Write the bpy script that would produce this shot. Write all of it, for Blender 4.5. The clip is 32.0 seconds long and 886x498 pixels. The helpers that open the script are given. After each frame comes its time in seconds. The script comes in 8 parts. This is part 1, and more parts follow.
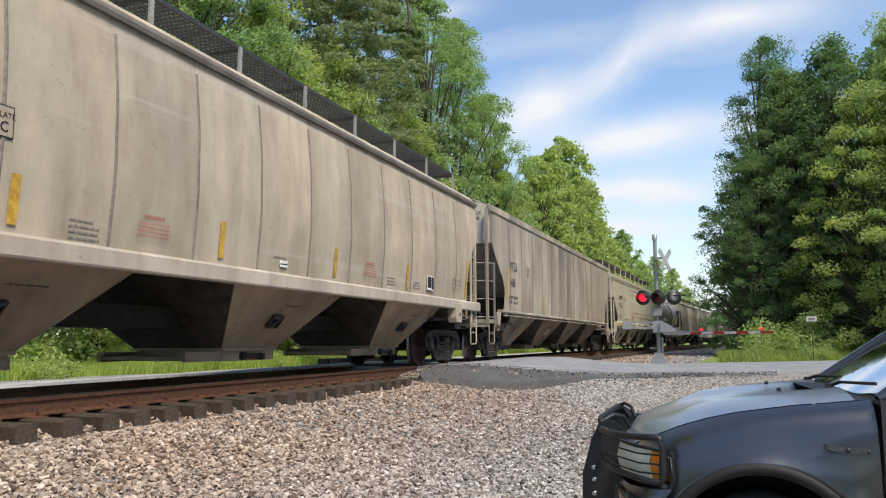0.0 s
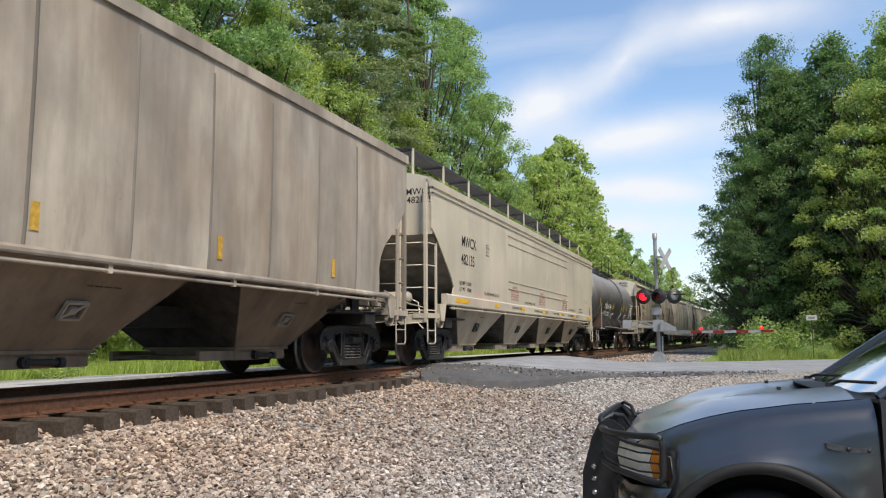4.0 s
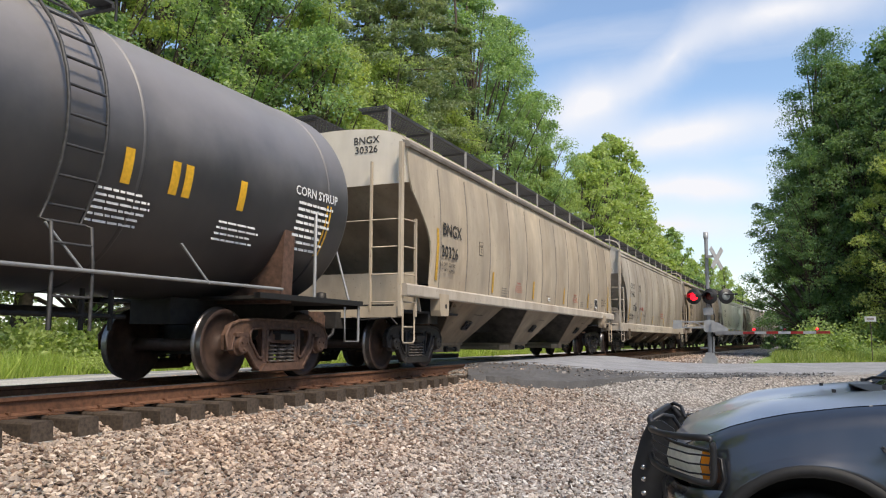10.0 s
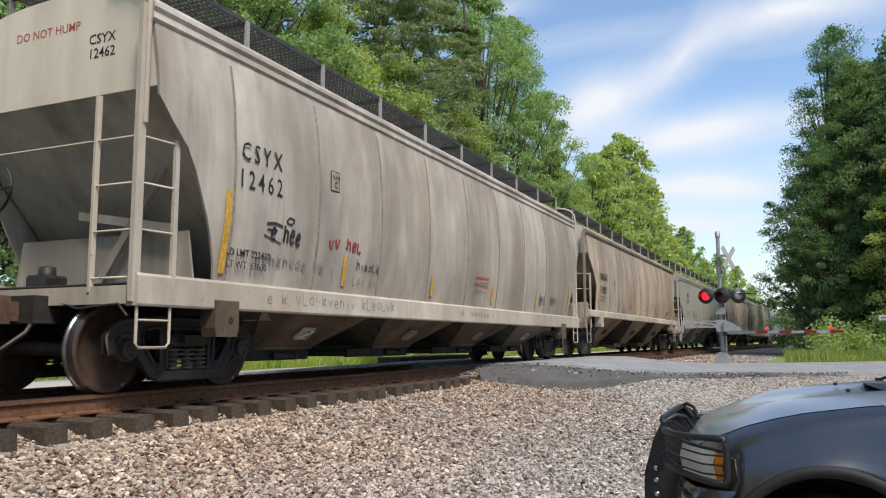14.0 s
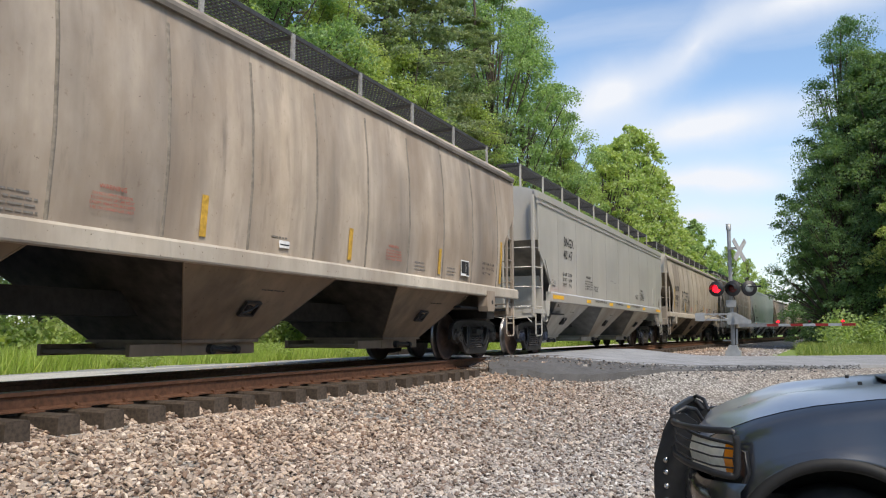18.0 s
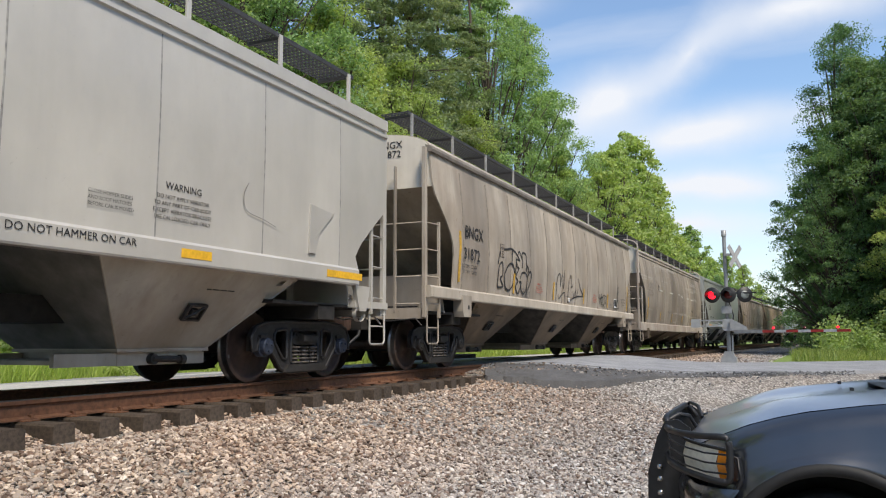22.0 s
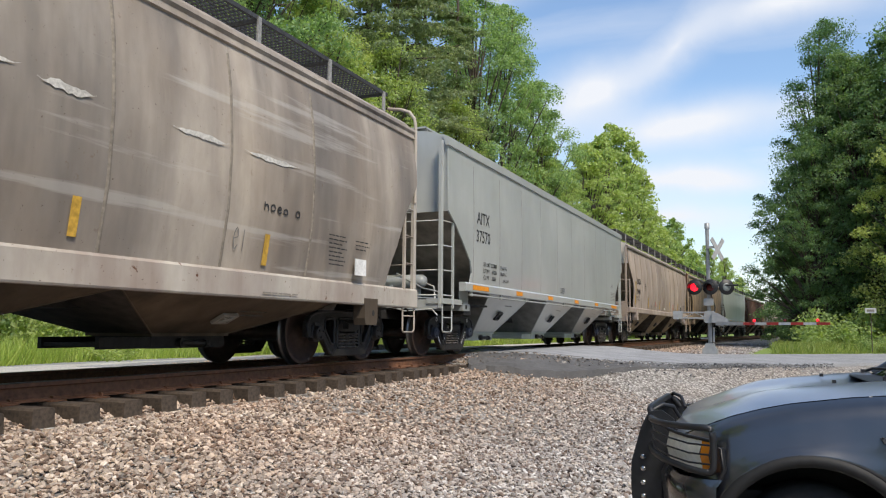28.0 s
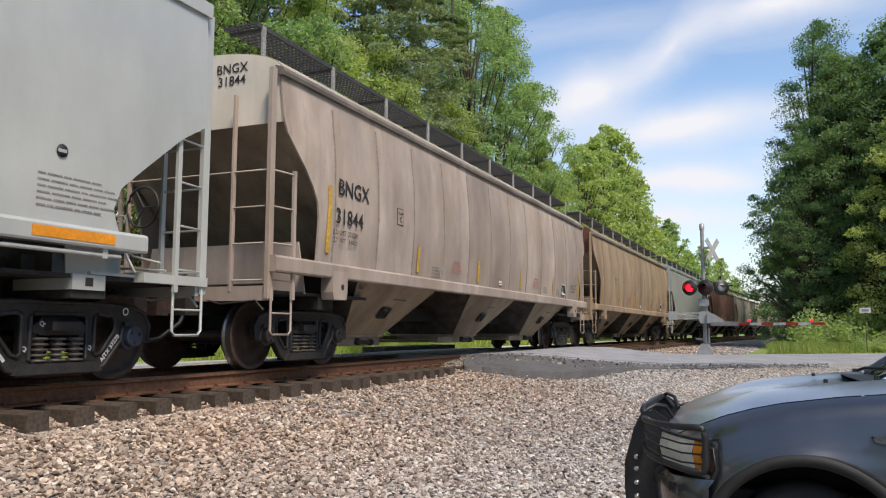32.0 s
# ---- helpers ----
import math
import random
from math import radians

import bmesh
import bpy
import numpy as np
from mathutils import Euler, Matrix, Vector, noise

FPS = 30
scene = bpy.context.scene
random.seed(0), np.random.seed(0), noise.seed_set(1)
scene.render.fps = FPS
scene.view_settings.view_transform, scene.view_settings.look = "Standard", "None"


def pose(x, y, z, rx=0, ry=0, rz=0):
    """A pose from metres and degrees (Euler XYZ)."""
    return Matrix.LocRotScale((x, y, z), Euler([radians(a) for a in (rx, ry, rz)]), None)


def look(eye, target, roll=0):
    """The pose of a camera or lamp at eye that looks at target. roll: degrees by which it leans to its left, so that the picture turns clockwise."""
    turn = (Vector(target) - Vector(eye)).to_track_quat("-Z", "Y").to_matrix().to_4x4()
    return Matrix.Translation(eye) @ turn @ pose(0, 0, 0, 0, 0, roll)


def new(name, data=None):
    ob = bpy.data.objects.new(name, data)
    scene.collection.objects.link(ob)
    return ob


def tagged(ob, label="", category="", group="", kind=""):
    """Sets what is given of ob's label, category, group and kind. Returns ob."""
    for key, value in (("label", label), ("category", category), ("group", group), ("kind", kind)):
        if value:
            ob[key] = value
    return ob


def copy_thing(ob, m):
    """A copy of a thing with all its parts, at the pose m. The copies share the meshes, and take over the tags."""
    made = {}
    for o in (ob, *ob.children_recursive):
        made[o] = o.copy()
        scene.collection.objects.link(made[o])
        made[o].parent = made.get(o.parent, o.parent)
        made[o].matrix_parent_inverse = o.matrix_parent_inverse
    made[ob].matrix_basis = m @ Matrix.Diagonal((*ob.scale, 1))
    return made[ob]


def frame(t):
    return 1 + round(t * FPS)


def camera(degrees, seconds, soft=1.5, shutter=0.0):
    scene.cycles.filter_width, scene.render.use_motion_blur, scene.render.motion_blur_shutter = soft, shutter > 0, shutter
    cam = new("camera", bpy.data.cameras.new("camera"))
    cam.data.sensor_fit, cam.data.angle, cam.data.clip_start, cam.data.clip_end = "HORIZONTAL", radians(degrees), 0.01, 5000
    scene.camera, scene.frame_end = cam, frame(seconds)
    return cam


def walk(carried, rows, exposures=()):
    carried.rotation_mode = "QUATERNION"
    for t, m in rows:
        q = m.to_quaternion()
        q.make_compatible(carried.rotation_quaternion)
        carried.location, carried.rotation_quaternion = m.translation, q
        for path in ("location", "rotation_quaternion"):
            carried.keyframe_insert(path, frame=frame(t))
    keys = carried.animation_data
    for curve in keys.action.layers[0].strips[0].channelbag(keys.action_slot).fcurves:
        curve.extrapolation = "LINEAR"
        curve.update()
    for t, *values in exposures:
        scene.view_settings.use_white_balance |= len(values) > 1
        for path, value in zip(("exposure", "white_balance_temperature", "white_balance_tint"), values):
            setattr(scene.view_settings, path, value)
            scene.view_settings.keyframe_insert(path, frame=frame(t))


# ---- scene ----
import functools

PATH = [
    (0, 7.315, 0.033, 0.527, 96.767, 19.998, -0.256),
    (0.5, 7.313, 0.032, 0.53, 96.854, 20.062, -0.292),
    (1, 7.322, 0.033, 0.533, 96.963, 20.061, -0.478),
    (1.5, 7.325, 0.031, 0.532, 97.011, 20.025, -0.573),
    (2, 7.33, 0.032, 0.531, 96.957, 20.022, -0.543),
    (2.5, 7.328, 0.033, 0.526, 96.83, 19.997, -0.405),
    (3, 7.322, 0.031, 0.528, 96.696, 19.958, -0.313),
    (3.5, 7.316, 0.031, 0.528, 96.669, 19.977, -0.278),
    (5.5, 7.315, 0.034, 0.529, 96.894, 20.224, -0.498),
    (6, 7.316, 0.031, 0.529, 96.89, 20.304, -0.519),
    (6.5, 7.316, 0.029, 0.529, 96.892, 20.386, -0.527),
    (7, 7.316, 0.027, 0.531, 96.894, 20.468, -0.548),
    (7.5, 7.323, 0.025, 0.531, 96.897, 20.606, -0.546),
    (8, 7.327, 0.02, 0.529, 96.834, 20.936, -0.37),
    (8.5, 7.328, 0.012, 0.528, 96.759, 21.447, -0.221),
    (9, 7.329, -0.006, 0.526, 96.65, 22.22, -0.037),
    (9.5, 7.326, -0.01, 0.526, 96.619, 22.92, 0.089),
    (10, 7.322, -0.009, 0.528, 96.628, 23.465, 0.129),
    (10.5, 7.321, -0.01, 0.528, 96.685, 23.695, 0.117),
    (11, 7.318, -0.008, 0.528, 96.722, 23.796, 0.029),
    (11.5, 7.316, -0.006, 0.528, 96.762, 23.861, -0.031),
    (12, 7.315, -0.008, 0.529, 96.734, 24.005, 0.073),
    (12.5, 7.317, -0.008, 0.529, 96.742, 24.128, 0.089),
    (13, 7.317, -0.007, 0.53, 96.733, 24.19, 0.045),
    (13.5, 7.32, -0.008, 0.529, 96.705, 24.233, -0.031),
    (14, 7.322, -0.012, 0.53, 96.704, 24.241, -0.174),
    (14.5, 7.324, -0.015, 0.529, 96.755, 24.295, -0.241),
    (16.5, 7.335, -0.017, 0.529, 96.645, 25.123, -0.15),
    (17, 7.33, -0.014, 0.528, 96.493, 25.235, -0.145),
    (17.5, 7.326, -0.012, 0.527, 96.351, 25.202, -0.148),
    (18, 7.322, -0.007, 0.526, 96.154, 24.962, -0.053),
    (18.5, 7.316, -0.005, 0.524, 96.002, 24.674, 0.032),
    (19, 7.312, -0.002, 0.524, 95.833, 24.366, 0.14),
    (19.5, 7.312, -0.003, 0.522, 95.807, 24.203, 0.15),
    (20, 7.317, -0.008, 0.524, 95.88, 24.157, 0.095),
    (20.5, 7.32, -0.012, 0.526, 96.038, 24.237, 0.041),
    (21, 7.324, -0.018, 0.527, 96.273, 24.355, 0.005),
    (21.5, 7.333, -0.022, 0.528, 96.489, 24.511, -0.092),
    (22, 7.342, -0.024, 0.528, 96.667, 24.69, -0.229),
    (22.5, 7.344, -0.025, 0.528, 96.707, 24.849, -0.319),
    (23, 7.344, -0.024, 0.529, 96.654, 24.947, -0.346),
    (23.5, 7.343, -0.023, 0.53, 96.588, 24.898, -0.334),
    (24, 7.339, -0.022, 0.529, 96.514, 24.669, -0.315),
    (24.5, 7.332, -0.018, 0.528, 96.41, 24.35, -0.22),
    (25, 7.326, -0.013, 0.527, 96.338, 24.08, -0.13),
    (25.5, 7.32, -0.007, 0.526, 96.22, 23.845, -0.038),
    (27.5, 7.317, -0.006, 0.526, 95.844, 23.547, 0.398),
    (28, 7.318, -0.008, 0.525, 95.859, 23.52, 0.425),
    (28.5, 7.318, -0.005, 0.523, 95.912, 23.501, 0.352),
    (29, 7.317, -0.005, 0.525, 95.929, 23.468, 0.278),
    (29.5, 7.317, -0.004, 0.524, 95.913, 23.47, 0.222),
    (30, 7.319, -0.005, 0.525, 95.922, 23.473, 0.149),
    (30.5, 7.321, -0.009, 0.526, 95.937, 23.482, 0.089),
    (31, 7.327, -0.011, 0.526, 95.968, 23.464, 0.042),
    (31.5, 7.336, -0.016, 0.526, 95.978, 23.368, 0.155),
    (32, 7.338, -0.014, 0.524, 95.99, 23.22, 0.144),
]
cam = camera(59.14, 32.0, soft=1.15)
walk(cam, [(t, pose(x, y, z, rx, 0, rz) @ pose(0, 0, 0, 0, 0, roll)) for t, x, y, z, rx, rz, roll in PATH], [(0, 0.66, 6650, 9), (8, 0.66, 6650, 9), (9.5, 0.69, 6850, 11), (10.5, 0.69, 6850, 11), (12.5, 0.66, 6650, 9), (28.5, 0.66, 6650, 9), (30.5, 0.62, 6800, 12), (32, 0.64, 6800, 12)])

# ---- light ----
SUN_EL, SUN_AZ = 54.0, 127.0   # degrees; azimuth from +y, clockwise seen from above


def make_world():
    w = bpy.data.worlds.new("sky")
    scene.world = w
    w.use_nodes = True
    nt = w.node_tree
    nt.nodes.clear()
    out = nt.nodes.new("ShaderNodeOutputWorld")
    bg = nt.nodes.new("ShaderNodeBackground")
    sky = nt.nodes.new("ShaderNodeTexSky")
    sky.sky_type = "NISHITA"
    sky.sun_disc = False
    sky.sun_elevation = radians(SUN_EL)
    sky.sun_rotation = radians(SUN_AZ)
    sky.air_density, sky.dust_density, sky.ozone_density = 1.15, 0.15, 4.5
    tc = nt.nodes.new("ShaderNodeTexCoord")
    # clouds lie on a flat layer: the view ray divided by its height
    sep = nt.nodes.new("ShaderNodeSeparateXYZ")
    nt.links.new(tc.outputs["Generated"], sep.inputs[0])
    zz = nt.nodes.new("ShaderNodeMath"); zz.operation = "MAXIMUM"; zz.inputs[1].default_value = 0.02
    nt.links.new(sep.outputs["Z"], zz.inputs[0])
    add = nt.nodes.new("ShaderNodeMath"); add.operation = "ADD"; add.inputs[1].default_value = 0.12
    nt.links.new(zz.outputs[0], add.inputs[0])
    comb = nt.nodes.new("ShaderNodeCombineXYZ")
    for i, axis in enumerate("XY"):
        d = nt.nodes.new("ShaderNodeMath"); d.operation = "DIVIDE"
        nt.links.new(sep.outputs[axis], d.inputs[0]); nt.links.new(add.outputs[0], d.inputs[1])
        nt.links.new(d.outputs[0], comb.inputs[i])
    n1 = nt.nodes.new("ShaderNodeTexNoise")
    n1.inputs["Scale"].default_value, n1.inputs["Detail"].default_value, n1.inputs["Roughness"].default_value = 1.3, 8.0, 0.55
    n1.inputs["Distortion"].default_value = 0.3
    mp = nt.nodes.new("ShaderNodeMapping")
    mp.inputs["Location"].default_value, mp.inputs["Rotation"].default_value, mp.inputs["Scale"].default_value = CLOUD_SHIFT, (0, 0, radians(CLOUD_TURN)), (0.5, 1.2, 1)
    nt.links.new(comb.outputs[0], mp.inputs[0]); nt.links.new(mp.outputs[0], n1.inputs["Vector"])
    # the veils of cloud down the line, by bearing and height
    yy = nt.nodes.new("ShaderNodeMath"); yy.operation = "MAXIMUM"; yy.inputs[1].default_value = 0.05
    nt.links.new(sep.outputs["Y"], yy.inputs[0])
    flat = nt.nodes.new("ShaderNodeCombineXYZ")
    for i, axis in enumerate("XZ"):
        d = nt.nodes.new("ShaderNodeMath"); d.operation = "DIVIDE"
        nt.links.new(sep.outputs[axis], d.inputs[0]); nt.links.new(yy.outputs[0], d.inputs[1])
        nt.links.new(d.outputs[0], flat.inputs[i])
    wisp = nt.nodes.new("ShaderNodeTexNoise")
    wisp.inputs["Scale"].default_value, wisp.inputs["Detail"].default_value, wisp.inputs["Roughness"].default_value = 4.5, 6.0, 0.55
    nt.links.new(flat.outputs[0], wisp.inputs["Vector"])
    off = nt.nodes.new("ShaderNodeVectorMath"); off.operation = "MULTIPLY_ADD"
    nt.links.new(wisp.outputs["Color"], off.inputs[0])
    off.inputs[1].default_value = (0.16, 0.07, 0)
    nt.links.new(flat.outputs[0], off.inputs[2])
    total = None
    for u, w, length, thick, turn, amount in VEILS:
        mv = nt.nodes.new("ShaderNodeMapping"); mv.vector_type = "TEXTURE"
        mv.inputs["Location"].default_value, mv.inputs["Rotation"].default_value, mv.inputs["Scale"].default_value = (u + 0.08, w + 0.035, 0), (0, 0, radians(turn)), (length, thick, 1)
        nt.links.new(off.outputs[0], mv.inputs[0])
        gr = nt.nodes.new("ShaderNodeTexGradient"); gr.gradient_type = "QUADRATIC_SPHERE"
        nt.links.new(mv.outputs[0], gr.inputs[0])
        k = nt.nodes.new("ShaderNodeMath"); k.operation = "MULTIPLY_ADD"; k.inputs[1].default_value = amount
        nt.links.new(gr.outputs["Fac"], k.inputs[0])
        if total is None:
            k.inputs[2].default_value = 0.0
        else:
            nt.links.new(total.outputs[0], k.inputs[2])
        total = k
    ramp = nt.nodes.new("ShaderNodeValToRGB")
    ramp.color_ramp.elements[0].position, ramp.color_ramp.elements[1].position = 0.50, 0.78
    ramp.color_ramp.elements[1].color = (0.62, 0.62, 0.62, 1)
    nt.links.new(n1.outputs["Fac"], ramp.inputs[0])
    both = nt.nodes.new("ShaderNodeMath"); both.operation = "MAXIMUM"
    nt.links.new(ramp.outputs["Color"], both.inputs[0]); nt.links.new(total.outputs[0], both.inputs[1])
    # whiter towards the horizon
    hz = nt.nodes.new("ShaderNodeMapRange")
    hz.inputs["From Min"].default_value, hz.inputs["From Max"].default_value = 0.0, 0.30
    hz.inputs["To Min"].default_value, hz.inputs["To Max"].default_value = 0.50, 0.04
    nt.links.new(sep.outputs["Z"], hz.inputs["Value"])
    mx = nt.nodes.new("ShaderNodeMath"); mx.operation = "ADD"; mx.use_clamp = True
    nt.links.new(both.outputs[0], mx.inputs[0]); nt.links.new(hz.outputs[0], mx.inputs[1])
    mix = nt.nodes.new("ShaderNodeMix"); mix.data_type = "RGBA"
    nt.links.new(mx.outputs[0], mix.inputs["Factor"])
    nt.links.new(sky.outputs[0], mix.inputs[6])
    mix.inputs[7].default_value = CLOUD_COLOUR
    nt.links.new(mix.outputs[2], bg.inputs["Color"])
    bg.inputs["Strength"].default_value = SKY_STRENGTH
    nt.links.new(bg.outputs[0], out.inputs[0])


VEILS = [(-0.245, 0.305, 0.15, 0.085, 22, 1.35), (-0.125, 0.358, 0.16, 0.060, 38, 0.8), (-0.110, 0.252, 0.21, 0.062, 3, 1.25), (-0.100, 0.184, 0.18, 0.036, 1, 1.25), (0.02, 0.398, 0.22, 0.060, 2, 1.1), (-0.36, 0.47, 0.13, 0.045, 6, 0.5), (-0.13, 0.140, 0.22, 0.035, 0, 0.8), (0.06, 0.262, 0.16, 0.045, -4, 0.6)]   # side, height, half length, half thickness, slope, whiteness
CLOUD_SHIFT, CLOUD_TURN, CLOUD_COLOUR, SKY_STRENGTH = (0.3, 0.9, 0), 20.0, (4.55, 4.75, 5.2, 1), 0.122
make_world()
sun = new("sun", bpy.data.lights.new("sun", "SUN"))
sun.data.energy, sun.data.angle, sun.data.color = 3.0, radians(16), (1.0, 0.90, 0.76)
_az, _el = radians(SUN_AZ), radians(SUN_EL)
SUN_DIR = Vector((math.sin(_az) * math.cos(_el), math.cos(_az) * math.cos(_el), math.sin(_el)))
sun.matrix_world = look(SUN_DIR * 60, (0, 0, 0))


# ---- materials ----
def mat_new(name):
    m = bpy.data.materials.new(name)
    m.use_nodes = True
    return m, m.node_tree, m.node_tree.nodes["Principled BSDF"]


def noise_node(nt, scale, detail=4, rough=0.55, stretch=(1, 1, 1), coord="Object"):
    tc = nt.nodes.new("ShaderNodeTexCoord")
    mp = nt.nodes.new("ShaderNodeMapping")
    mp.inputs["Scale"].default_value = stretch
    n = nt.nodes.new("ShaderNodeTexNoise")
    n.inputs["Scale"].default_value, n.inputs["Detail"].default_value, n.inputs["Roughness"].default_value = scale, detail, rough
    nt.links.new(tc.outputs[coord], mp.inputs[0])
    nt.links.new(mp.outputs[0], n.inputs["Vector"])
    return n


def ramp_node(nt, fac, stops):
    r = nt.nodes.new("ShaderNodeValToRGB")
    while len(r.color_ramp.elements) < len(stops):
        r.color_ramp.elements.new(0.5)
    for e, (p, c) in zip(r.color_ramp.elements, stops):
        e.position = p
        e.color = (*c, 1) if len(c) == 3 else c
    nt.links.new(fac, r.inputs[0])
    return r


def mix_node(nt, fac, a, b, blend="MIX"):
    m = nt.nodes.new("ShaderNodeMix")
    m.data_type, m.blend_type = "RGBA", blend
    for sock, val in ((m.inputs["Factor"], fac), (m.inputs[6], a), (m.inputs[7], b)):
        if isinstance(val, (int, float)):
            sock.default_value = val
        elif isinstance(val, tuple):
            sock.default_value = (*val, 1) if len(val) == 3 else val
        else:
            nt.links.new(val, sock)
    return m.outputs[2]


def bump_to(nt, bsdf, height, strength, dist=0.01):
    b = nt.nodes.new("ShaderNodeBump")
    b.inputs["Strength"].default_value, b.inputs["Distance"].default_value = strength, dist
    nt.links.new(height, b.inputs["Height"])
    nt.links.new(b.outputs[0], bsdf.inputs["Normal"])


def plain(name, col, rough=0.6, metal=0.0, grain=30.0, vary=0.25, bump=0.1):
    """A surface with two scales of variation and fine relief."""
    m, nt, b = mat_new(name)
    n1, n2 = noise_node(nt, grain, 5), noise_node(nt, grain / 12, 3)
    lo = tuple(c * (1 - vary) for c in col)
    hi = tuple(min(1, c * (1 + vary)) for c in col)
    r1 = ramp_node(nt, n1.outputs["Fac"], [(0.3, lo), (0.7, hi)])
    r2 = ramp_node(nt, n2.outputs["Fac"], [(0.35, (0.8,) * 3), (0.65, (1.1,) * 3)])
    nt.links.new(mix_node(nt, 0.7, r1.outputs[0], r2.outputs[0], "MULTIPLY"), b.inputs["Base Color"])
    b.inputs["Roughness"].default_value, b.inputs["Metallic"].default_value = rough, metal
    bump_to(nt, b, n1.outputs["Fac"], bump, 0.01)
    return m


def car_paint(name, col, dirt=(0.10, 0.085, 0.07), amount=0.5, rough=0.45, streak=0.5, rust=0.0, seams=0.0, vary=0.5, brown=0.0):
    """Weathered paint of a rail car: soft stains that run down, soot clouds, rust spots, a tone of its own for each panel."""
    m, nt, b = mat_new(name)
    oi = nt.nodes.new("ShaderNodeObjectInfo")
    shift = nt.nodes.new("ShaderNodeVectorMath"); shift.operation = "SCALE"
    shift.inputs[0].default_value = (37.0, 23.0, 5.0)
    nt.links.new(oi.outputs["Random"], shift.inputs["Scale"])

    def own(scale, detail, rgh, stretch):
        n = noise_node(nt, scale, detail, rgh, stretch)
        mp = n.inputs["Vector"].links[0].from_node
        add = nt.nodes.new("ShaderNodeVectorMath")
        nt.links.new(mp.outputs[0], add.inputs[0]); nt.links.new(shift.outputs[0], add.inputs[1])
        nt.links.new(add.outputs[0], n.inputs["Vector"])
        return n

    big = own(0.55, 4, 0.6, (1, 1, 1))
    down = own(1.0, 5, 0.55, (2.2, 2.2, 0.11))
    thin = own(1.0, 4, 0.5, (6.0, 6.0, 0.30))
    fine = noise_node(nt, 45, 4)
    wide = own(1.0, 4, 0.55, (0.75, 0.75, 0.22))
    mid = noise_node(nt, 3.2, 7, 0.62, (1.0, 1.0, 0.5))
    tone = ramp_node(nt, oi.outputs["Random"], [(0.0, (1 - 0.20 * vary,) * 3), (0.5, (1.0, 1.0, 1.0)), (1.0, (1 + 0.12 * vary, 1 + 0.10 * vary, 1 + 0.06 * vary))])
    c = mix_node(nt, 1.0, col, tone.outputs[0], "MULTIPLY")
    c = mix_node(nt, 1.0, c, ramp_node(nt, mid.outputs["Fac"], [(0.28, (0.80, 0.785, 0.76) if amount > 0.3 else (0.93, 0.925, 0.92)), (0.72, (1.09, 1.08, 1.06) if amount > 0.3 else (1.03, 1.03, 1.025))]).outputs[0], "MULTIPLY")
    c = mix_node(nt, 1.0, c, ramp_node(nt, big.outputs["Fac"], [(0.3, (0.86, 0.86, 0.87)), (0.7, (1.06, 1.05, 1.03))]).outputs[0], "MULTIPLY")
    f0 = ramp_node(nt, thin.outputs["Fac"], [(0.54, (0, 0, 0)), (0.78, (streak * 0.55,) * 3)])
    c = mix_node(nt, f0.outputs[0], c, dirt)
    f1 = ramp_node(nt, down.outputs["Fac"], [(0.44, (0, 0, 0)), (0.76, (streak,) * 3)])
    c = mix_node(nt, f1.outputs[0], c, dirt)
    f2 = ramp_node(nt, wide.outputs["Fac"], [(0.40, (0, 0, 0)), (0.68, (amount,) * 3)])
    c = mix_node(nt, f2.outputs[0], c, dirt)
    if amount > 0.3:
        # darker plumes that thicken towards the roof, each of its own length
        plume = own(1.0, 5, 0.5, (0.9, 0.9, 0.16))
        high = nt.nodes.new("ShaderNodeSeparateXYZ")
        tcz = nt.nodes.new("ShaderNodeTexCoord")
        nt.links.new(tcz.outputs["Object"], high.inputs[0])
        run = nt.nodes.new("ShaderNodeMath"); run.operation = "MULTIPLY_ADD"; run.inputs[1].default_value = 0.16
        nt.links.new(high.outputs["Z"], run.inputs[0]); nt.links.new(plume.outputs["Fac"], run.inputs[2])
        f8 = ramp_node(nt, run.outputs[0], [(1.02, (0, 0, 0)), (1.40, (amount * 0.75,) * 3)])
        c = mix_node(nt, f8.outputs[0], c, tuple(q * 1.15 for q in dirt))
    if brown:
        wash = own(1.0, 6, 0.6, (0.9, 0.9, 0.45))
        f6 = ramp_node(nt, wash.outputs["Fac"], [(0.42, (0, 0, 0)), (0.66, (brown,) * 3)])
        c = mix_node(nt, f6.outputs[0], c, (0.27, 0.195, 0.135))
        smear = own(1.0, 7, 0.65, (5.0, 5.0, 0.8))
        f7 = ramp_node(nt, smear.outputs["Fac"], [(0.58, (0, 0, 0)), (0.74, (brown * 0.9,) * 3)])
        c = mix_node(nt, f7.outputs[0], c, (0.12, 0.10, 0.09))
    if rust:
        spots = noise_node(nt, 7, 5, 0.7)
        f3 = ramp_node(nt, spots.outputs["Fac"], [(0.64, (0, 0, 0)), (0.70, (rust,) * 3)])
        c = mix_node(nt, f3.outputs[0], c, (0.12, 0.055, 0.03))
        chips = noise_node(nt, 26, 3, 0.6)
        f5 = ramp_node(nt, chips.outputs["Fac"], [(0.70, (0, 0, 0)), (0.72, (min(1.0, rust * 2.2),) * 3)])
        c = mix_node(nt, f5.outputs[0], c, (0.07, 0.045, 0.035))
    if seams:
        pale = noise_node(nt, 1.0, 5, 0.6, (1.5, 0.25, 5.0))
        f4 = ramp_node(nt, pale.outputs["Fac"], [(0.60, (0, 0, 0)), (0.68, (seams,) * 3)])
        c = mix_node(nt, f4.outputs[0], c, (0.62, 0.60, 0.57))
    nt.links.new(c, b.inputs["Base Color"])
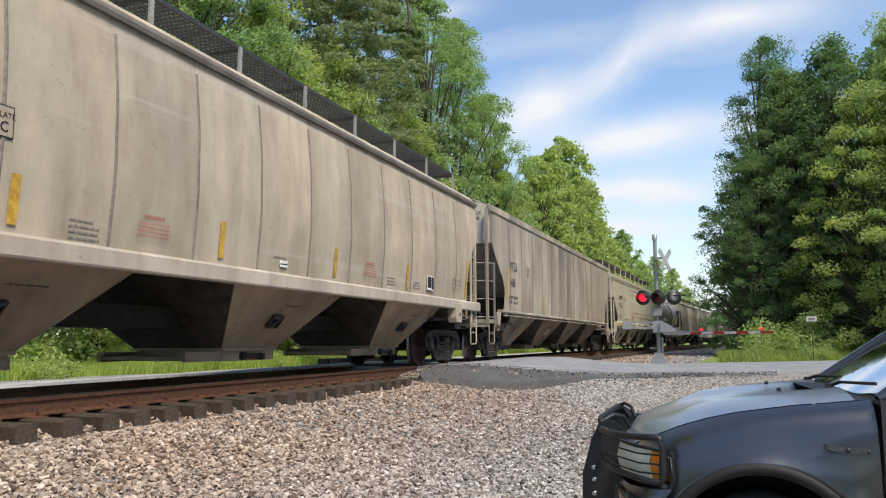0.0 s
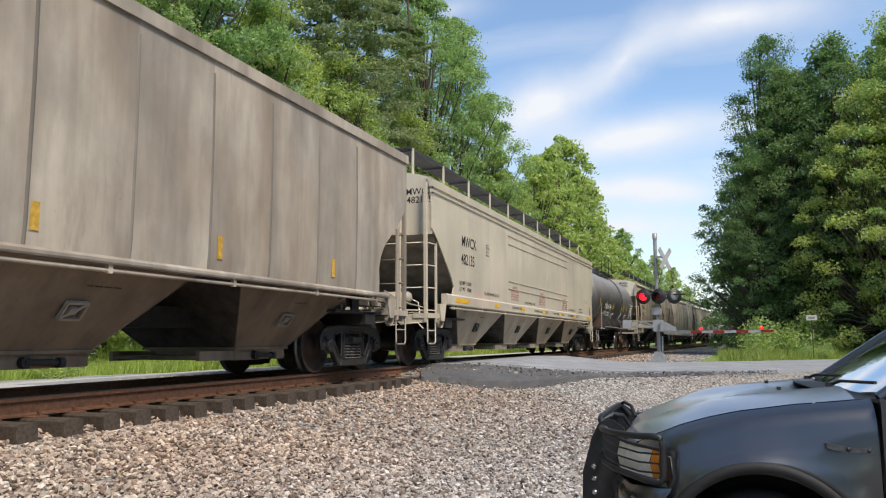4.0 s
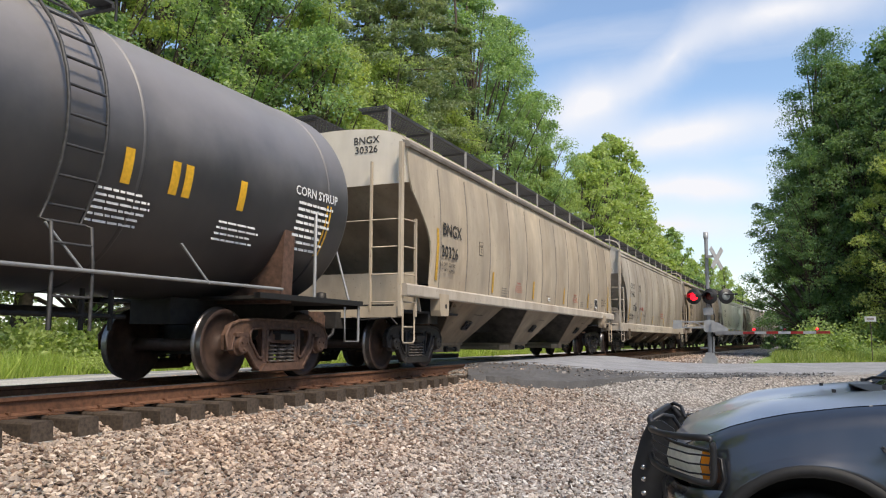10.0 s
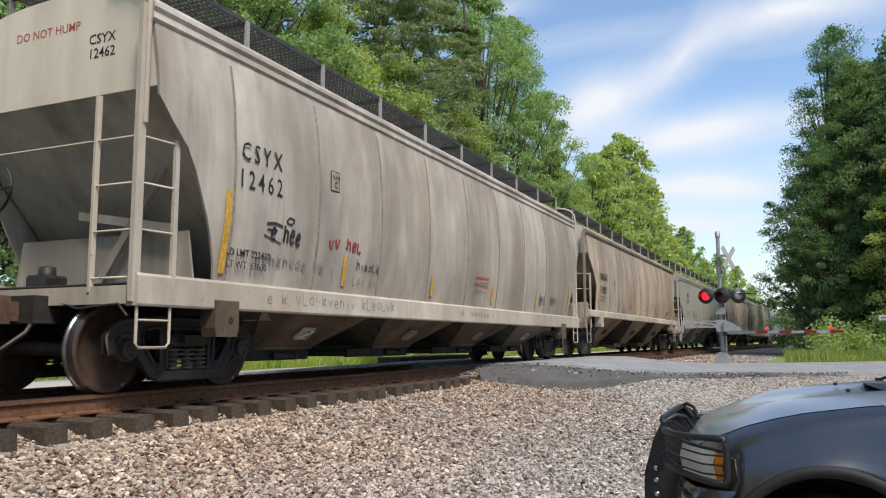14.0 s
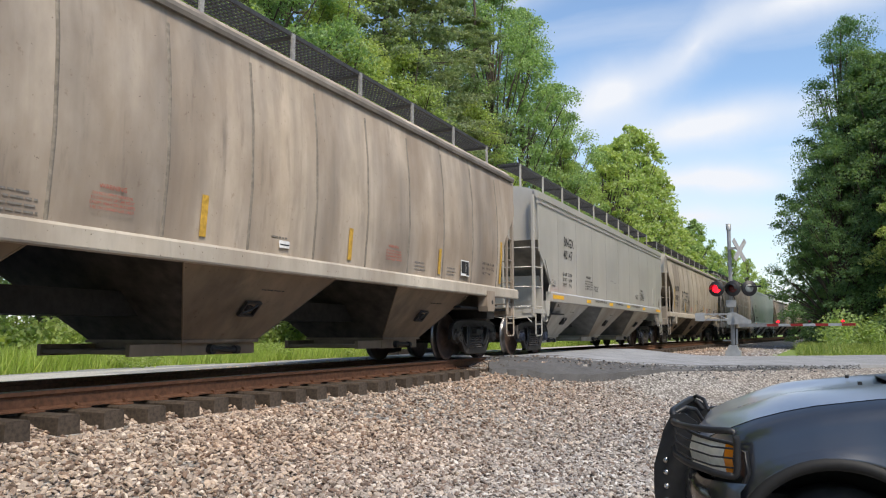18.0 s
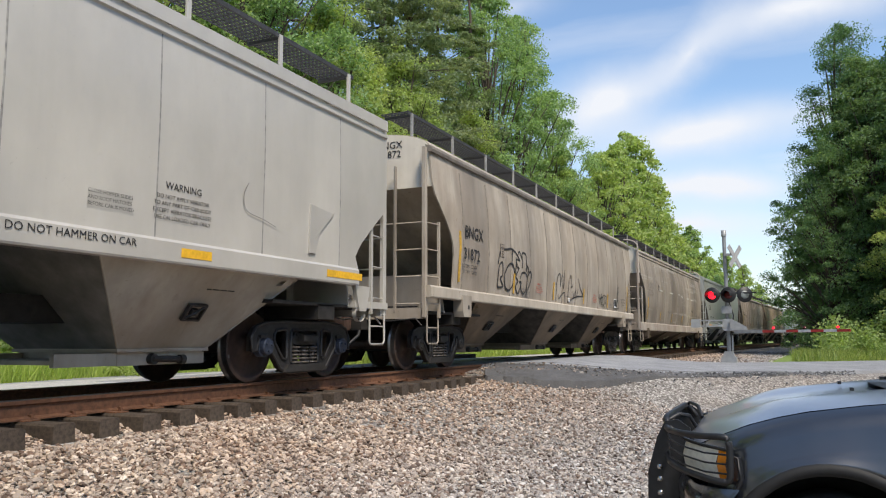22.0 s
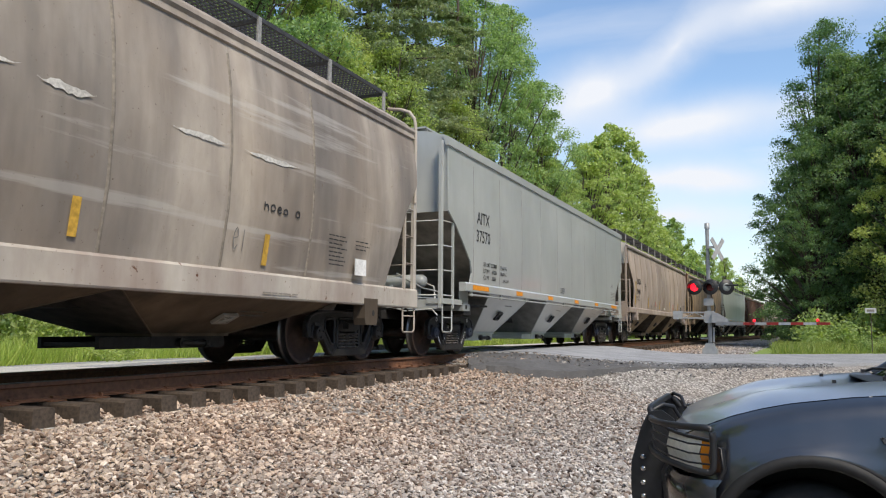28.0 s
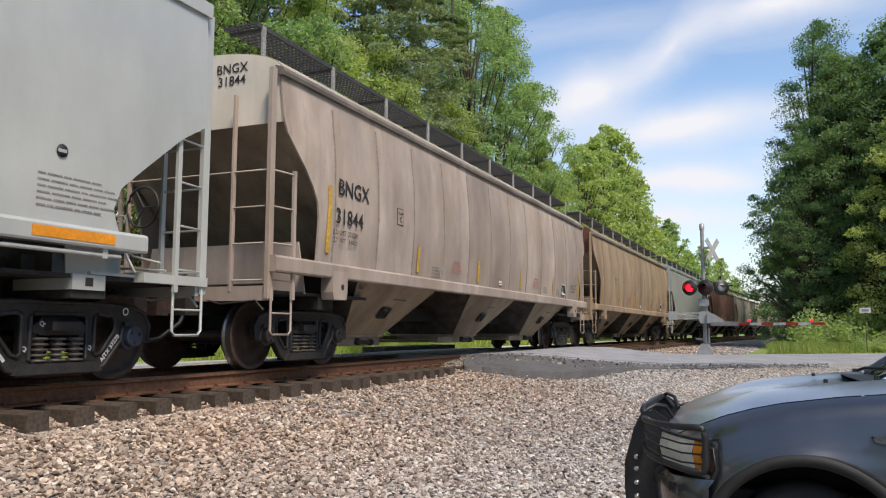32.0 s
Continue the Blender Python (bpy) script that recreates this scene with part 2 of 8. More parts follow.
    r = ramp_node(nt, big.outputs["Fac"], [(0.3, (rough,) * 3), (0.7, (min(1, rough + 0.2),) * 3)])
    nt.links.new(r.outputs[0], b.inputs["Roughness"])
    b.inputs["Specular IOR Level"].default_value = 0.14 if rough > 0.36 else 0.65
    if rough < 0.36:
        b.inputs["Coat Weight"].default_value, b.inputs["Coat Roughness"].default_value = (0.75, 0.20) if rough < 0.30 else (0.40, 0.14)
    bump_to(nt, b, fine.outputs["Fac"], 0.04, 0.005)
    return m


def leaf_mat(name, dark, light, warm):
    m, nt, b = mat_new(name)
    g = nt.nodes.new("ShaderNodeNewGeometry")
    oi = nt.nodes.new("ShaderNodeObjectInfo")
    r = ramp_node(nt, g.outputs["Random Per Island"], [(0.0, dark), (0.7, light), (1.0, warm)])
    r2 = ramp_node(nt, oi.outputs["Random"], [(0.0, (0.80, 0.88, 0.86)), (1.0, (1.12, 1.06, 0.98))])
    c = mix_node(nt, 1.0, r.outputs[0], r2.outputs[0], "MULTIPLY")
    nt.links.new(c, b.inputs["Base Color"])
    b.inputs["Roughness"].default_value = 0.55
    tr = nt.nodes.new("ShaderNodeBsdfTranslucent")
    nt.links.new(mix_node(nt, 1.0, c, (1.6, 1.7, 0.8), "MULTIPLY"), tr.inputs["Color"])
    ms = nt.nodes.new("ShaderNodeMixShader")
    ms.inputs[0].default_value = 0.45
    nt.links.new(b.outputs[0], ms.inputs[1]); nt.links.new(tr.outputs[0], ms.inputs[2])
    nt.links.new(ms.outputs[0], nt.nodes["Material Output"].inputs[0])
    return m


def stone_mat(name, stops, scale):
    """Crushed stone: each stone its own tone."""
    m, nt, b = mat_new(name)
    g = nt.nodes.new("ShaderNodeNewGeometry")
    r = ramp_node(nt, g.outputs["Random Per Island"], stops)
    n = noise_node(nt, scale, 5)
    r2 = ramp_node(nt, n.outputs["Fac"], [(0.3, (0.8,) * 3), (0.7, (1.12,) * 3)])
    big = noise_node(nt, 0.35, 3)
    r3 = ramp_node(nt, big.outputs["Fac"], [(0.40, (1.0, 1.0, 1.0)), (0.66, (0.98, 0.85, 0.75))])
    c = mix_node(nt, 1.0, r.outputs[0], r2.outputs[0], "MULTIPLY")
    tc, sep = nt.nodes.new("ShaderNodeTexCoord"), nt.nodes.new("ShaderNodeSeparateXYZ")
    nt.links.new(tc.outputs["Object"], sep.inputs[0])
    wander = nt.nodes.new("ShaderNodeMath"); wander.operation = "MULTIPLY_ADD"; wander.inputs[1].default_value = 5.0
    nt.links.new(big.outputs["Fac"], wander.inputs[0]); nt.links.new(sep.outputs["X"], wander.inputs[2])
    lot = ramp_node(nt, wander.outputs[0], [(0.0, (0, 0, 0)), (1.0, (1, 1, 1))])
    mr = nt.nodes.new("ShaderNodeMapRange")
    mr.inputs["From Min"].default_value, mr.inputs["From Max"].default_value = 5.0, 7.8
    nt.links.new(wander.outputs[0], mr.inputs["Value"])
    nt.links.new(mr.outputs[0], lot.inputs[0])
    nt.links.new(mix_node(nt, 1.0, c, mix_node(nt, lot.outputs[0], mix_node(nt, 1.0, r3.outputs[0], (1.07, 0.975, 0.90), "MULTIPLY"), (1.0, 1.04, 1.10)), "MULTIPLY"), b.inputs["Base Color"])
    b.inputs["Roughness"].default_value = 0.85
    bump_to(nt, b, n.outputs["Fac"], 0.3, 0.01)
    return m


def ground_mat():
    """Gravel ground that turns to earth and grass away from the track (by the sheet's own place)."""
    m, nt, b = mat_new("gravel_ground")
    v = nt.nodes.new("ShaderNodeTexVoronoi")
    v.inputs["Scale"].default_value = 22
    tc = nt.nodes.new("ShaderNodeTexCoord")
    nt.links.new(tc.outputs["Object"], v.inputs["Vector"])
    sepc = nt.nodes.new("ShaderNodeSeparateColor")
    nt.links.new(v.outputs["Color"], sepc.inputs[0])
    stones = ramp_node(nt, sepc.outputs[0], [(0.0, (0.17, 0.15, 0.14)), (0.5, (0.34, 0.325, 0.305)), (1.0, (0.52, 0.495, 0.465))])
    edge = ramp_node(nt, v.outputs["Distance"], [(0.25, (1, 1, 1)), (0.75, (0.35, 0.33, 0.31))])
    gravel = mix_node(nt, 1.0, stones.outputs[0], edge.outputs[0], "MULTIPLY")
    big = noise_node(nt, 0.35, 3)
    tint = ramp_node(nt, big.outputs["Fac"], [(0.46, (1, 1, 1)), (0.70, (0.98, 0.88, 0.80))])
    gravel = mix_node(nt, 1.0, gravel, tint.outputs[0], "MULTIPLY")
    gn = noise_node(nt, 6, 6)
    grass = ramp_node(nt, gn.outputs["Fac"], [(0.3, (0.10, 0.16, 0.035)), (0.7, (0.22, 0.30, 0.07))])
    at = nt.nodes.new("ShaderNodeAttribute")
    at.attribute_name = "green"
    wob = noise_node(nt, 1.2, 5)
    s = nt.nodes.new("ShaderNodeMath"); s.operation = "ADD"
    w2 = nt.nodes.new("ShaderNodeMath"); w2.operation = "MULTIPLY_ADD"; w2.inputs[1].default_value = 0.7; w2.inputs[2].default_value = -0.35
    nt.links.new(wob.outputs["Fac"], w2.inputs[0])
    nt.links.new(at.outputs["Fac"], s.inputs[0]); nt.links.new(w2.outputs[0], s.inputs[1])
    gf = ramp_node(nt, s.outputs[0], [(0.45, (0, 0, 0)), (0.55, (1, 1, 1))])
    nt.links.new(mix_node(nt, gf.outputs[0], gravel, grass.outputs[0]), b.inputs["Base Color"])
    b.inputs["Roughness"].default_value = 0.9
    bump_to(nt, b, v.outputs["Distance"], 0.6, -0.03)
    return m


def asphalt_mat(name, col):
    m, nt, b = mat_new(name)
    n1, n2, n3 = noise_node(nt, 120, 3), noise_node(nt, 1.5, 5), noise_node(nt, 14, 5)
    r1 = ramp_node(nt, n1.outputs["Fac"], [(0.3, tuple(c * 0.7 for c in col)), (0.7, tuple(c * 1.35 for c in col))])
    r2 = ramp_node(nt, n2.outputs["Fac"], [(0.35, (0.8,) * 3), (0.65, (1.15,) * 3)])
    nt.links.new(mix_node(nt, 1.0, r1.outputs[0], r2.outputs[0], "MULTIPLY"), b.inputs["Base Color"])
    b.inputs["Roughness"].default_value = 0.8
    bump_to(nt, b, n3.outputs["Fac"], 0.5, 0.02)
    return m


def emitter(name, col, strength):
    m, nt, b = mat_new(name)
    b.inputs["Base Color"].default_value = (*col, 1)
    b.inputs["Emission Color"].default_value = (*col, 1)
    b.inputs["Emission Strength"].default_value = strength
    b.inputs["Roughness"].default_value = 0.2
    return m


M = dict(
    rail=plain("rusty_rail", (0.15, 0.068, 0.036), 0.8, 0.0, 20, 0.35, 0.2),
    railhead=plain("worn_steel", (0.22, 0.20, 0.19), 0.35, 0.9, 30, 0.15, 0.03),
    tie=plain("weathered_tie", (0.066, 0.049, 0.037), 0.9, 0, 25, 0.45, 0.5),
    tieend=plain("tie_end_grain", (0.085, 0.062, 0.046), 0.9, 0, 40, 0.4, 0.5),
    ground=ground_mat(),
    asphalt=asphalt_mat("old_asphalt", (0.25, 0.257, 0.272)),
    darkasphalt=asphalt_mat("crumbled_asphalt", (0.085, 0.084, 0.086)),
    bogie=plain("sooty_cast_steel", (0.027, 0.025, 0.025), 0.55, 0.1, 14, 0.4, 0.15),
    rustbogie=plain("rusty_cast_steel", (0.105, 0.058, 0.040), 0.75, 0, 14, 0.4, 0.25),
    wheel=plain("wheel_steel", (0.068, 0.042, 0.033), 0.65, 0.2, 9, 0.35, 0.1),
    tread=plain("polished_tread", (0.20, 0.19, 0.19), 0.3, 0.9, 12, 0.2, 0.03),
    under=plain("underframe_grime", (0.020, 0.018, 0.017), 0.8, 0, 9, 0.5, 0.2),
    spring=plain("spring_steel", (0.11, 0.095, 0.085), 0.5, 0.3, 20, 0.3, 0.1),
    orange=plain("orange_reflector", (0.72, 0.27, 0.02), 0.45, 0, 25, 0.15, 0.05),
    white=plain("painted_white", (0.62, 0.60, 0.57), 0.5, 0, 20, 0.14, 0.05),
    yellow=plain("yellow_reflector", (0.75, 0.42, 0.03), 0.45, 0, 25, 0.15, 0.05),
    faded=plain("faded_yellow_stripe", (0.55, 0.33, 0.05), 0.6, 0, 18, 0.3, 0.05),
    black=plain("stencil_black", (0.018, 0.018, 0.02), 0.7, 0, 30, 0.2, 0.0),
    greyletter=plain("faded_stencil", (0.22, 0.20, 0.18), 0.8, 0, 30, 0.3, 0.0),
    redletter=plain("red_stencil", (0.40, 0.10, 0.07), 0.8, 0, 30, 0.3, 0.0),
    whiteletter=plain("white_stencil", (0.75, 0.75, 0.74), 0.6, 0, 30, 0.15, 0.0),
    grating=plain("dark_grating", (0.07, 0.07, 0.072), 0.6, 0.4, 20, 0.3, 0.05),
    galv=plain("galvanised_steel", (0.31, 0.318, 0.325), 0.5, 0.3, 9, 0.12, 0.05),
    alu=plain("aluminium", (0.36, 0.37, 0.375), 0.5, 0.4, 8, 0.10, 0.05),
    signalblack=plain("signal_black", (0.016, 0.016, 0.017), 0.5, 0, 20, 0.3, 0.05),
    crosswhite=plain("sign_white", (0.36, 0.365, 0.37), 0.5, 0, 14, 0.2, 0.03),
    gatered=plain("gate_red", (0.36, 0.030, 0.028), 0.4, 0, 14, 0.2, 0.03),
    gatewhite=plain("gate_white", (0.50, 0.50, 0.50), 0.4, 0, 14, 0.1, 0.03),
    lampred=emitter("lit_red_lamp", (1.0, 0.008, 0.02), 2.2),
    lampdark=plain("unlit_red_lens", (0.10, 0.012, 0.010), 0.15, 0, 14, 0.2, 0.02),
    # pale grey-green put in for what the third lens reflects
    lampback=plain("weathered_lamp_back", (0.20, 0.22, 0.21), 0.4, 0.0, 14, 0.2, 0.02),
    bark=plain("bark", (0.085, 0.065, 0.05), 0.9, 0, 12, 0.45, 0.6),
    leaf=leaf_mat("broad_leaf", (0.17, 0.26, 0.125), (0.265, 0.37, 0.175), (0.37, 0.47, 0.22)),
    leaf2=leaf_mat("yellow_green_leaf", (0.26, 0.32, 0.125), (0.36, 0.43, 0.17), (0.46, 0.52, 0.22)),
    # darker copy of the leaf, with the right-hand wood's shade in its colour
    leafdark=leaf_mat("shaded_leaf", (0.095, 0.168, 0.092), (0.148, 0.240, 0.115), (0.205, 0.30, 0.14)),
    needle=leaf_mat("pine_needle", (0.17, 0.21, 0.135), (0.235, 0.28, 0.17), (0.32, 0.35, 0.21)),
    # lighter copy of the grass blade, with sunlight put into the colour
    meadow=leaf_mat("sunny_meadow_blade", (0.24, 0.31, 0.075), (0.40, 0.50, 0.13), (0.56, 0.60, 0.22)),
    grass=leaf_mat("grass_blade", (0.15, 0.21, 0.065), (0.27, 0.35, 0.11), (0.42, 0.43, 0.20)),
    stone=stone_mat("crushed_stone", [(0.0, (0.075, 0.060, 0.052)), (0.16, (0.20, 0.145, 0.115)), (0.32, (0.26, 0.235, 0.215)), (0.62, (0.37, 0.335, 0.305)), (0.80, (0.45, 0.38, 0.32)), (1.0, (0.62, 0.595, 0.56))], 60),
)


# ---- building blocks ----
class Shape:
    """Gathers simple solids into one mesh."""

    def __init__(self):
        self.v, self.f, self.s, self.mi = [], [], [], []

    def add(self, verts, faces, smooth=False, mi=0):
        o = len(self.v)
        self.v += [tuple(p) for p in verts]
        self.f += [tuple(i + o for i in f) for f in faces]
        self.s += [smooth] * len(faces)
        self.mi += [mi] * len(faces)
        return self

    def box(self, x0, x1, y0, y1, z0, z1, mi=0, bev=0.0, m=None):
        if bev:
            return self.prism([(x0 + bev, z0), (x1 - bev, z0), (x1, z0 + bev), (x1, z1 - bev), (x1 - bev, z1), (x0 + bev, z1), (x0, z1 - bev), (x0, z0 + bev)], "y", y0, y1, mi, m)
        p = [(x, y, z) for x in (x0, x1) for y in (y0, y1) for z in (z0, z1)]
        if m:
            p = [m @ Vector(q) for q in p]
        return self.add(p, [(0, 1, 3, 2), (4, 6, 7, 5), (0, 4, 5, 1), (2, 3, 7, 6), (0, 2, 6, 4), (1, 5, 7, 3)], False, mi)

    def prism(self, poly, axis, a, b, mi=0, m=None):
        """A flat outline pushed along an axis. 'y': outline in x, z; 'x': in y, z; 'z': in x, y."""
        def at(p, d):
            return {"y": (p[0], d, p[1]), "x": (d, p[0], p[1]), "z": (p[0], p[1], d)}[axis]
        n = len(poly)
        p = [at(q, a) for q in poly] + [at(q, b) for q in poly]
        if m:
            p = [m @ Vector(q) for q in p]
        area = sum(poly[i][0] * poly[(i + 1) % n][1] - poly[(i + 1) % n][0] * poly[i][1] for i in range(n))
        flip = (area > 0) == (axis == "y")
        faces = [tuple(range(n)), tuple(range(2 * n - 1, n - 1, -1))] + [(i, i + n, (i + 1) % n + n, (i + 1) % n) for i in range(n)]
        if not flip:
            faces = [tuple(reversed(f)) for f in faces]
        return self.add(p, faces, False, mi)

    def tube(self, pts, r, n=8, mi=0, cap=True):
        """A round bar along a line of points."""
        pts = [Vector(p) for p in pts]
        rings = []
        for i, p in enumerate(pts):
            d = (pts[min(i + 1, len(pts) - 1)] - pts[max(i - 1, 0)]).normalized()
            a = d.cross(Vector((0, 0, 1)) if abs(d.z) < 0.9 else Vector((1, 0, 0))).normalized()
            c = d.cross(a)
            rr = r[i] if isinstance(r, (list, tuple)) else r
            rings.append([p + (a * math.cos(2 * math.pi * k / n) + c * math.sin(2 * math.pi * k / n)) * rr for k in range(n)])
        v = [q for ring in rings for q in ring]
        f = []
        for i in range(len(pts) - 1):
            for k in range(n):
                f.append((i * n + k, (i + 1) * n + k, (i + 1) * n + (k + 1) % n, i * n + (k + 1) % n))
        self.add(v, f, True, mi)
        if cap:
            self.add(rings[0], [tuple(range(n))], False, mi)
            self.add(rings[-1], [tuple(range(n - 1, -1, -1))], False, mi)
        return self

    def lathe(self, prof, n=32, axis="x", c=(0, 0, 0), smooth=True, mi=0):
        """A turned body: profile of (along, radius) pairs round an axis through c."""
        v, f = [], []
        for a, r in prof:
            for k in range(n):
                u, w = r * math.cos(2 * math.pi * k / n), r * math.sin(2 * math.pi * k / n)
                q = {"x": (a, u, w), "y": (u, a, w), "z": (u, w, a)}[axis]
                v.append((q[0] + c[0], q[1] + c[1], q[2] + c[2]))
        for i in range(len(prof) - 1):
            for k in range(n):
                q = (i * n + k, i * n + (k + 1) % n, (i + 1) * n + (k + 1) % n, (i + 1) * n + k)
                f.append(q if axis != "y" else tuple(reversed(q)))
        return self.add(v, f, smooth, mi)

    def sheet(self, rows, smooth=True, mi=0, flip=False):
        """A skin through rows of points."""
        n = len(rows[0])
        v = [p for row in rows for p in row]
        f = [(i * n + k, i * n + k + 1, (i + 1) * n + k + 1, (i + 1) * n + k) for i in range(len(rows) - 1) for k in range(n - 1)]
        if flip:
            f = [tuple(reversed(q)) for q in f]
        return self.add(v, f, smooth, mi)

    def mesh(self, name, mats):
        me = bpy.data.meshes.new(name)
        me.from_pydata(self.v, [], self.f)
        me.polygons.foreach_set("use_smooth", self.s)
        me.polygons.foreach_set("material_index", self.mi)
        for k in (mats if isinstance(mats, (list, tuple)) else [mats]):
            me.materials.append(k)
        me.update()
        return me


def part(name, shape, mats, parent=None, label="", m=None):
    """Links a shape as one mesh object under a thing or part (or as a thing)."""
    me = shape if isinstance(shape, bpy.types.Mesh) else shape.mesh(name, mats)
    ob = new(name, me)
    if parent is not None:
        ob.parent = parent
    if m is not None:
        ob.matrix_basis = m
    if label:
        ob["label"] = label
    return ob


def thing(name, label, category, group="", kind="", m=None):
    ob = new(name)
    ob.empty_display_size = 0.2
    if m is not None:
        ob.matrix_basis = m
    return tagged(ob, label, category, group, kind)


def smooth01(a, b, x):
    t = min(1.0, max(0.0, (x - a) / (b - a)))
    return t * t * (3 - 2 * t)


# ---- plan: the track lies on x = 0 and bends gently to the east beyond y = 15; z = 0 is the top of the rail ----
BEND = 4.6e-4


def track_x(y):
    return BEND * (y - 15) ** 2 if y > 15 else 0.0


def track_turn(y):
    return 2 * BEND * (y - 15) if y > 15 else 0.0


ROAD_NEAR = [(-30, 4), (-14, 9.5), (-6, 13.5), (-1.2, 16.0), (0.8, 16.3), (2.4, 16.9), (4.3, 18.5), (7.4, 21.8), (11.8, 28.5), (20, 41), (45, 78), (90, 140)]
ROAD_FAR = [(-30, 14), (-14, 18), (-6, 21.5), (-1.2, 24.4), (0.8, 24.9), (2.4, 25.6), (4.3, 26.7), (7.0, 31.0), (11.9, 38.5), (20, 51), (45, 88), (90, 150)]


def along(table, x):
    for (x0, y0), (x1, y1) in zip(table, table[1:]):
        if x <= x1:
            return y0 + (y1 - y0) * (x - x0) / (x1 - x0)
    return table[-1][1]


ROAD_Z = [(-60, -0.45), (-8, -0.42), (-3.4, -0.12), (-1.6, 0.0), (-0.9, -0.012), (0.9, -0.012), (1.15, 0.03), (2.2, 0.02), (3.4, -0.13), (5, -0.25), (8, -0.31), (12, -0.36), (100, -0.4)]


def road_z(x):
    return along(ROAD_Z, x)


def base_z(x, y):
    u = x - track_x(y)
    if u >= 0:
        low = -0.89 + 0.49 * smooth01(18, 30, y)
        bed = -0.325 - 0.065 * smooth01(1.02, 1.36, u)
        return bed + (low - bed) * smooth01(1.6, 4.6, u)
    return -0.32 - 0.10 * smooth01(1.45, 3.2, -u)


def ground_z(x, y):
    z = base_z(x, y)
    n, f = along(ROAD_NEAR, x), along(ROAD_FAR, x)
    d = max(n - y, y - f, 0.0)
    if d < 2.4 and -35 < x < 95:
        z = z + (min(road_z(x) - 0.07, z + 0.9) - z) * (1 - smooth01(0.25, 2.4, d))
    return z + 0.03 * noise.noise(Vector((x * 0.4, y * 0.4, 0)))


def green_at(x, y):
    u = x - track_x(y)
    left = smooth01(-9.6, -10.6, u) if u < 0 else 0.0
    right = smooth01(5.0, 6.4, u) * smooth01(0.2, 1.2, y - along(ROAD_FAR, x)) if u > 0 else 0.0
    return max(left, right, smooth01(26, 40, abs(x)))


def spread(fine0, fine1, step, lo, hi, grow=1.35):
    a = [fine0 + i * step for i in range(int((fine1 - fine0) / step) + 1)]
    s, up = step, a[-1]
    while up < hi:
        s *= grow
        up += s
        a.append(up)
    s, dn = step, a[0]
    while dn > lo:
        s *= grow
        dn -= s
        a.insert(0, dn)
    return a


def build_ground():
    xs, ys = spread(-9, 16, 0.3, -900, 900), spread(2, 46, 0.35, -500, 1400)
    v = [(x, y, ground_z(x, y)) for y in ys for x in xs]
    n = len(xs)
    f = [(j * n + i, j * n + i + 1, (j + 1) * n + i + 1, (j + 1) * n + i) for j in range(len(ys) - 1) for i in range(n - 1)]
    me = bpy.data.meshes.new("ground")
    me.from_pydata(v, [], f)
    me.polygons.foreach_set("use_smooth", [True] * len(f))
    at = me.attributes.new("green", "FLOAT", "POINT")
    at.data.foreach_set("value", [green_at(p[0], p[1]) for p in v])
    me.materials.append(M["ground"])
    tagged(new("ground", me), "grey gravel ground turning to grass beside the railway", "ground", kind="structure")


build_ground()


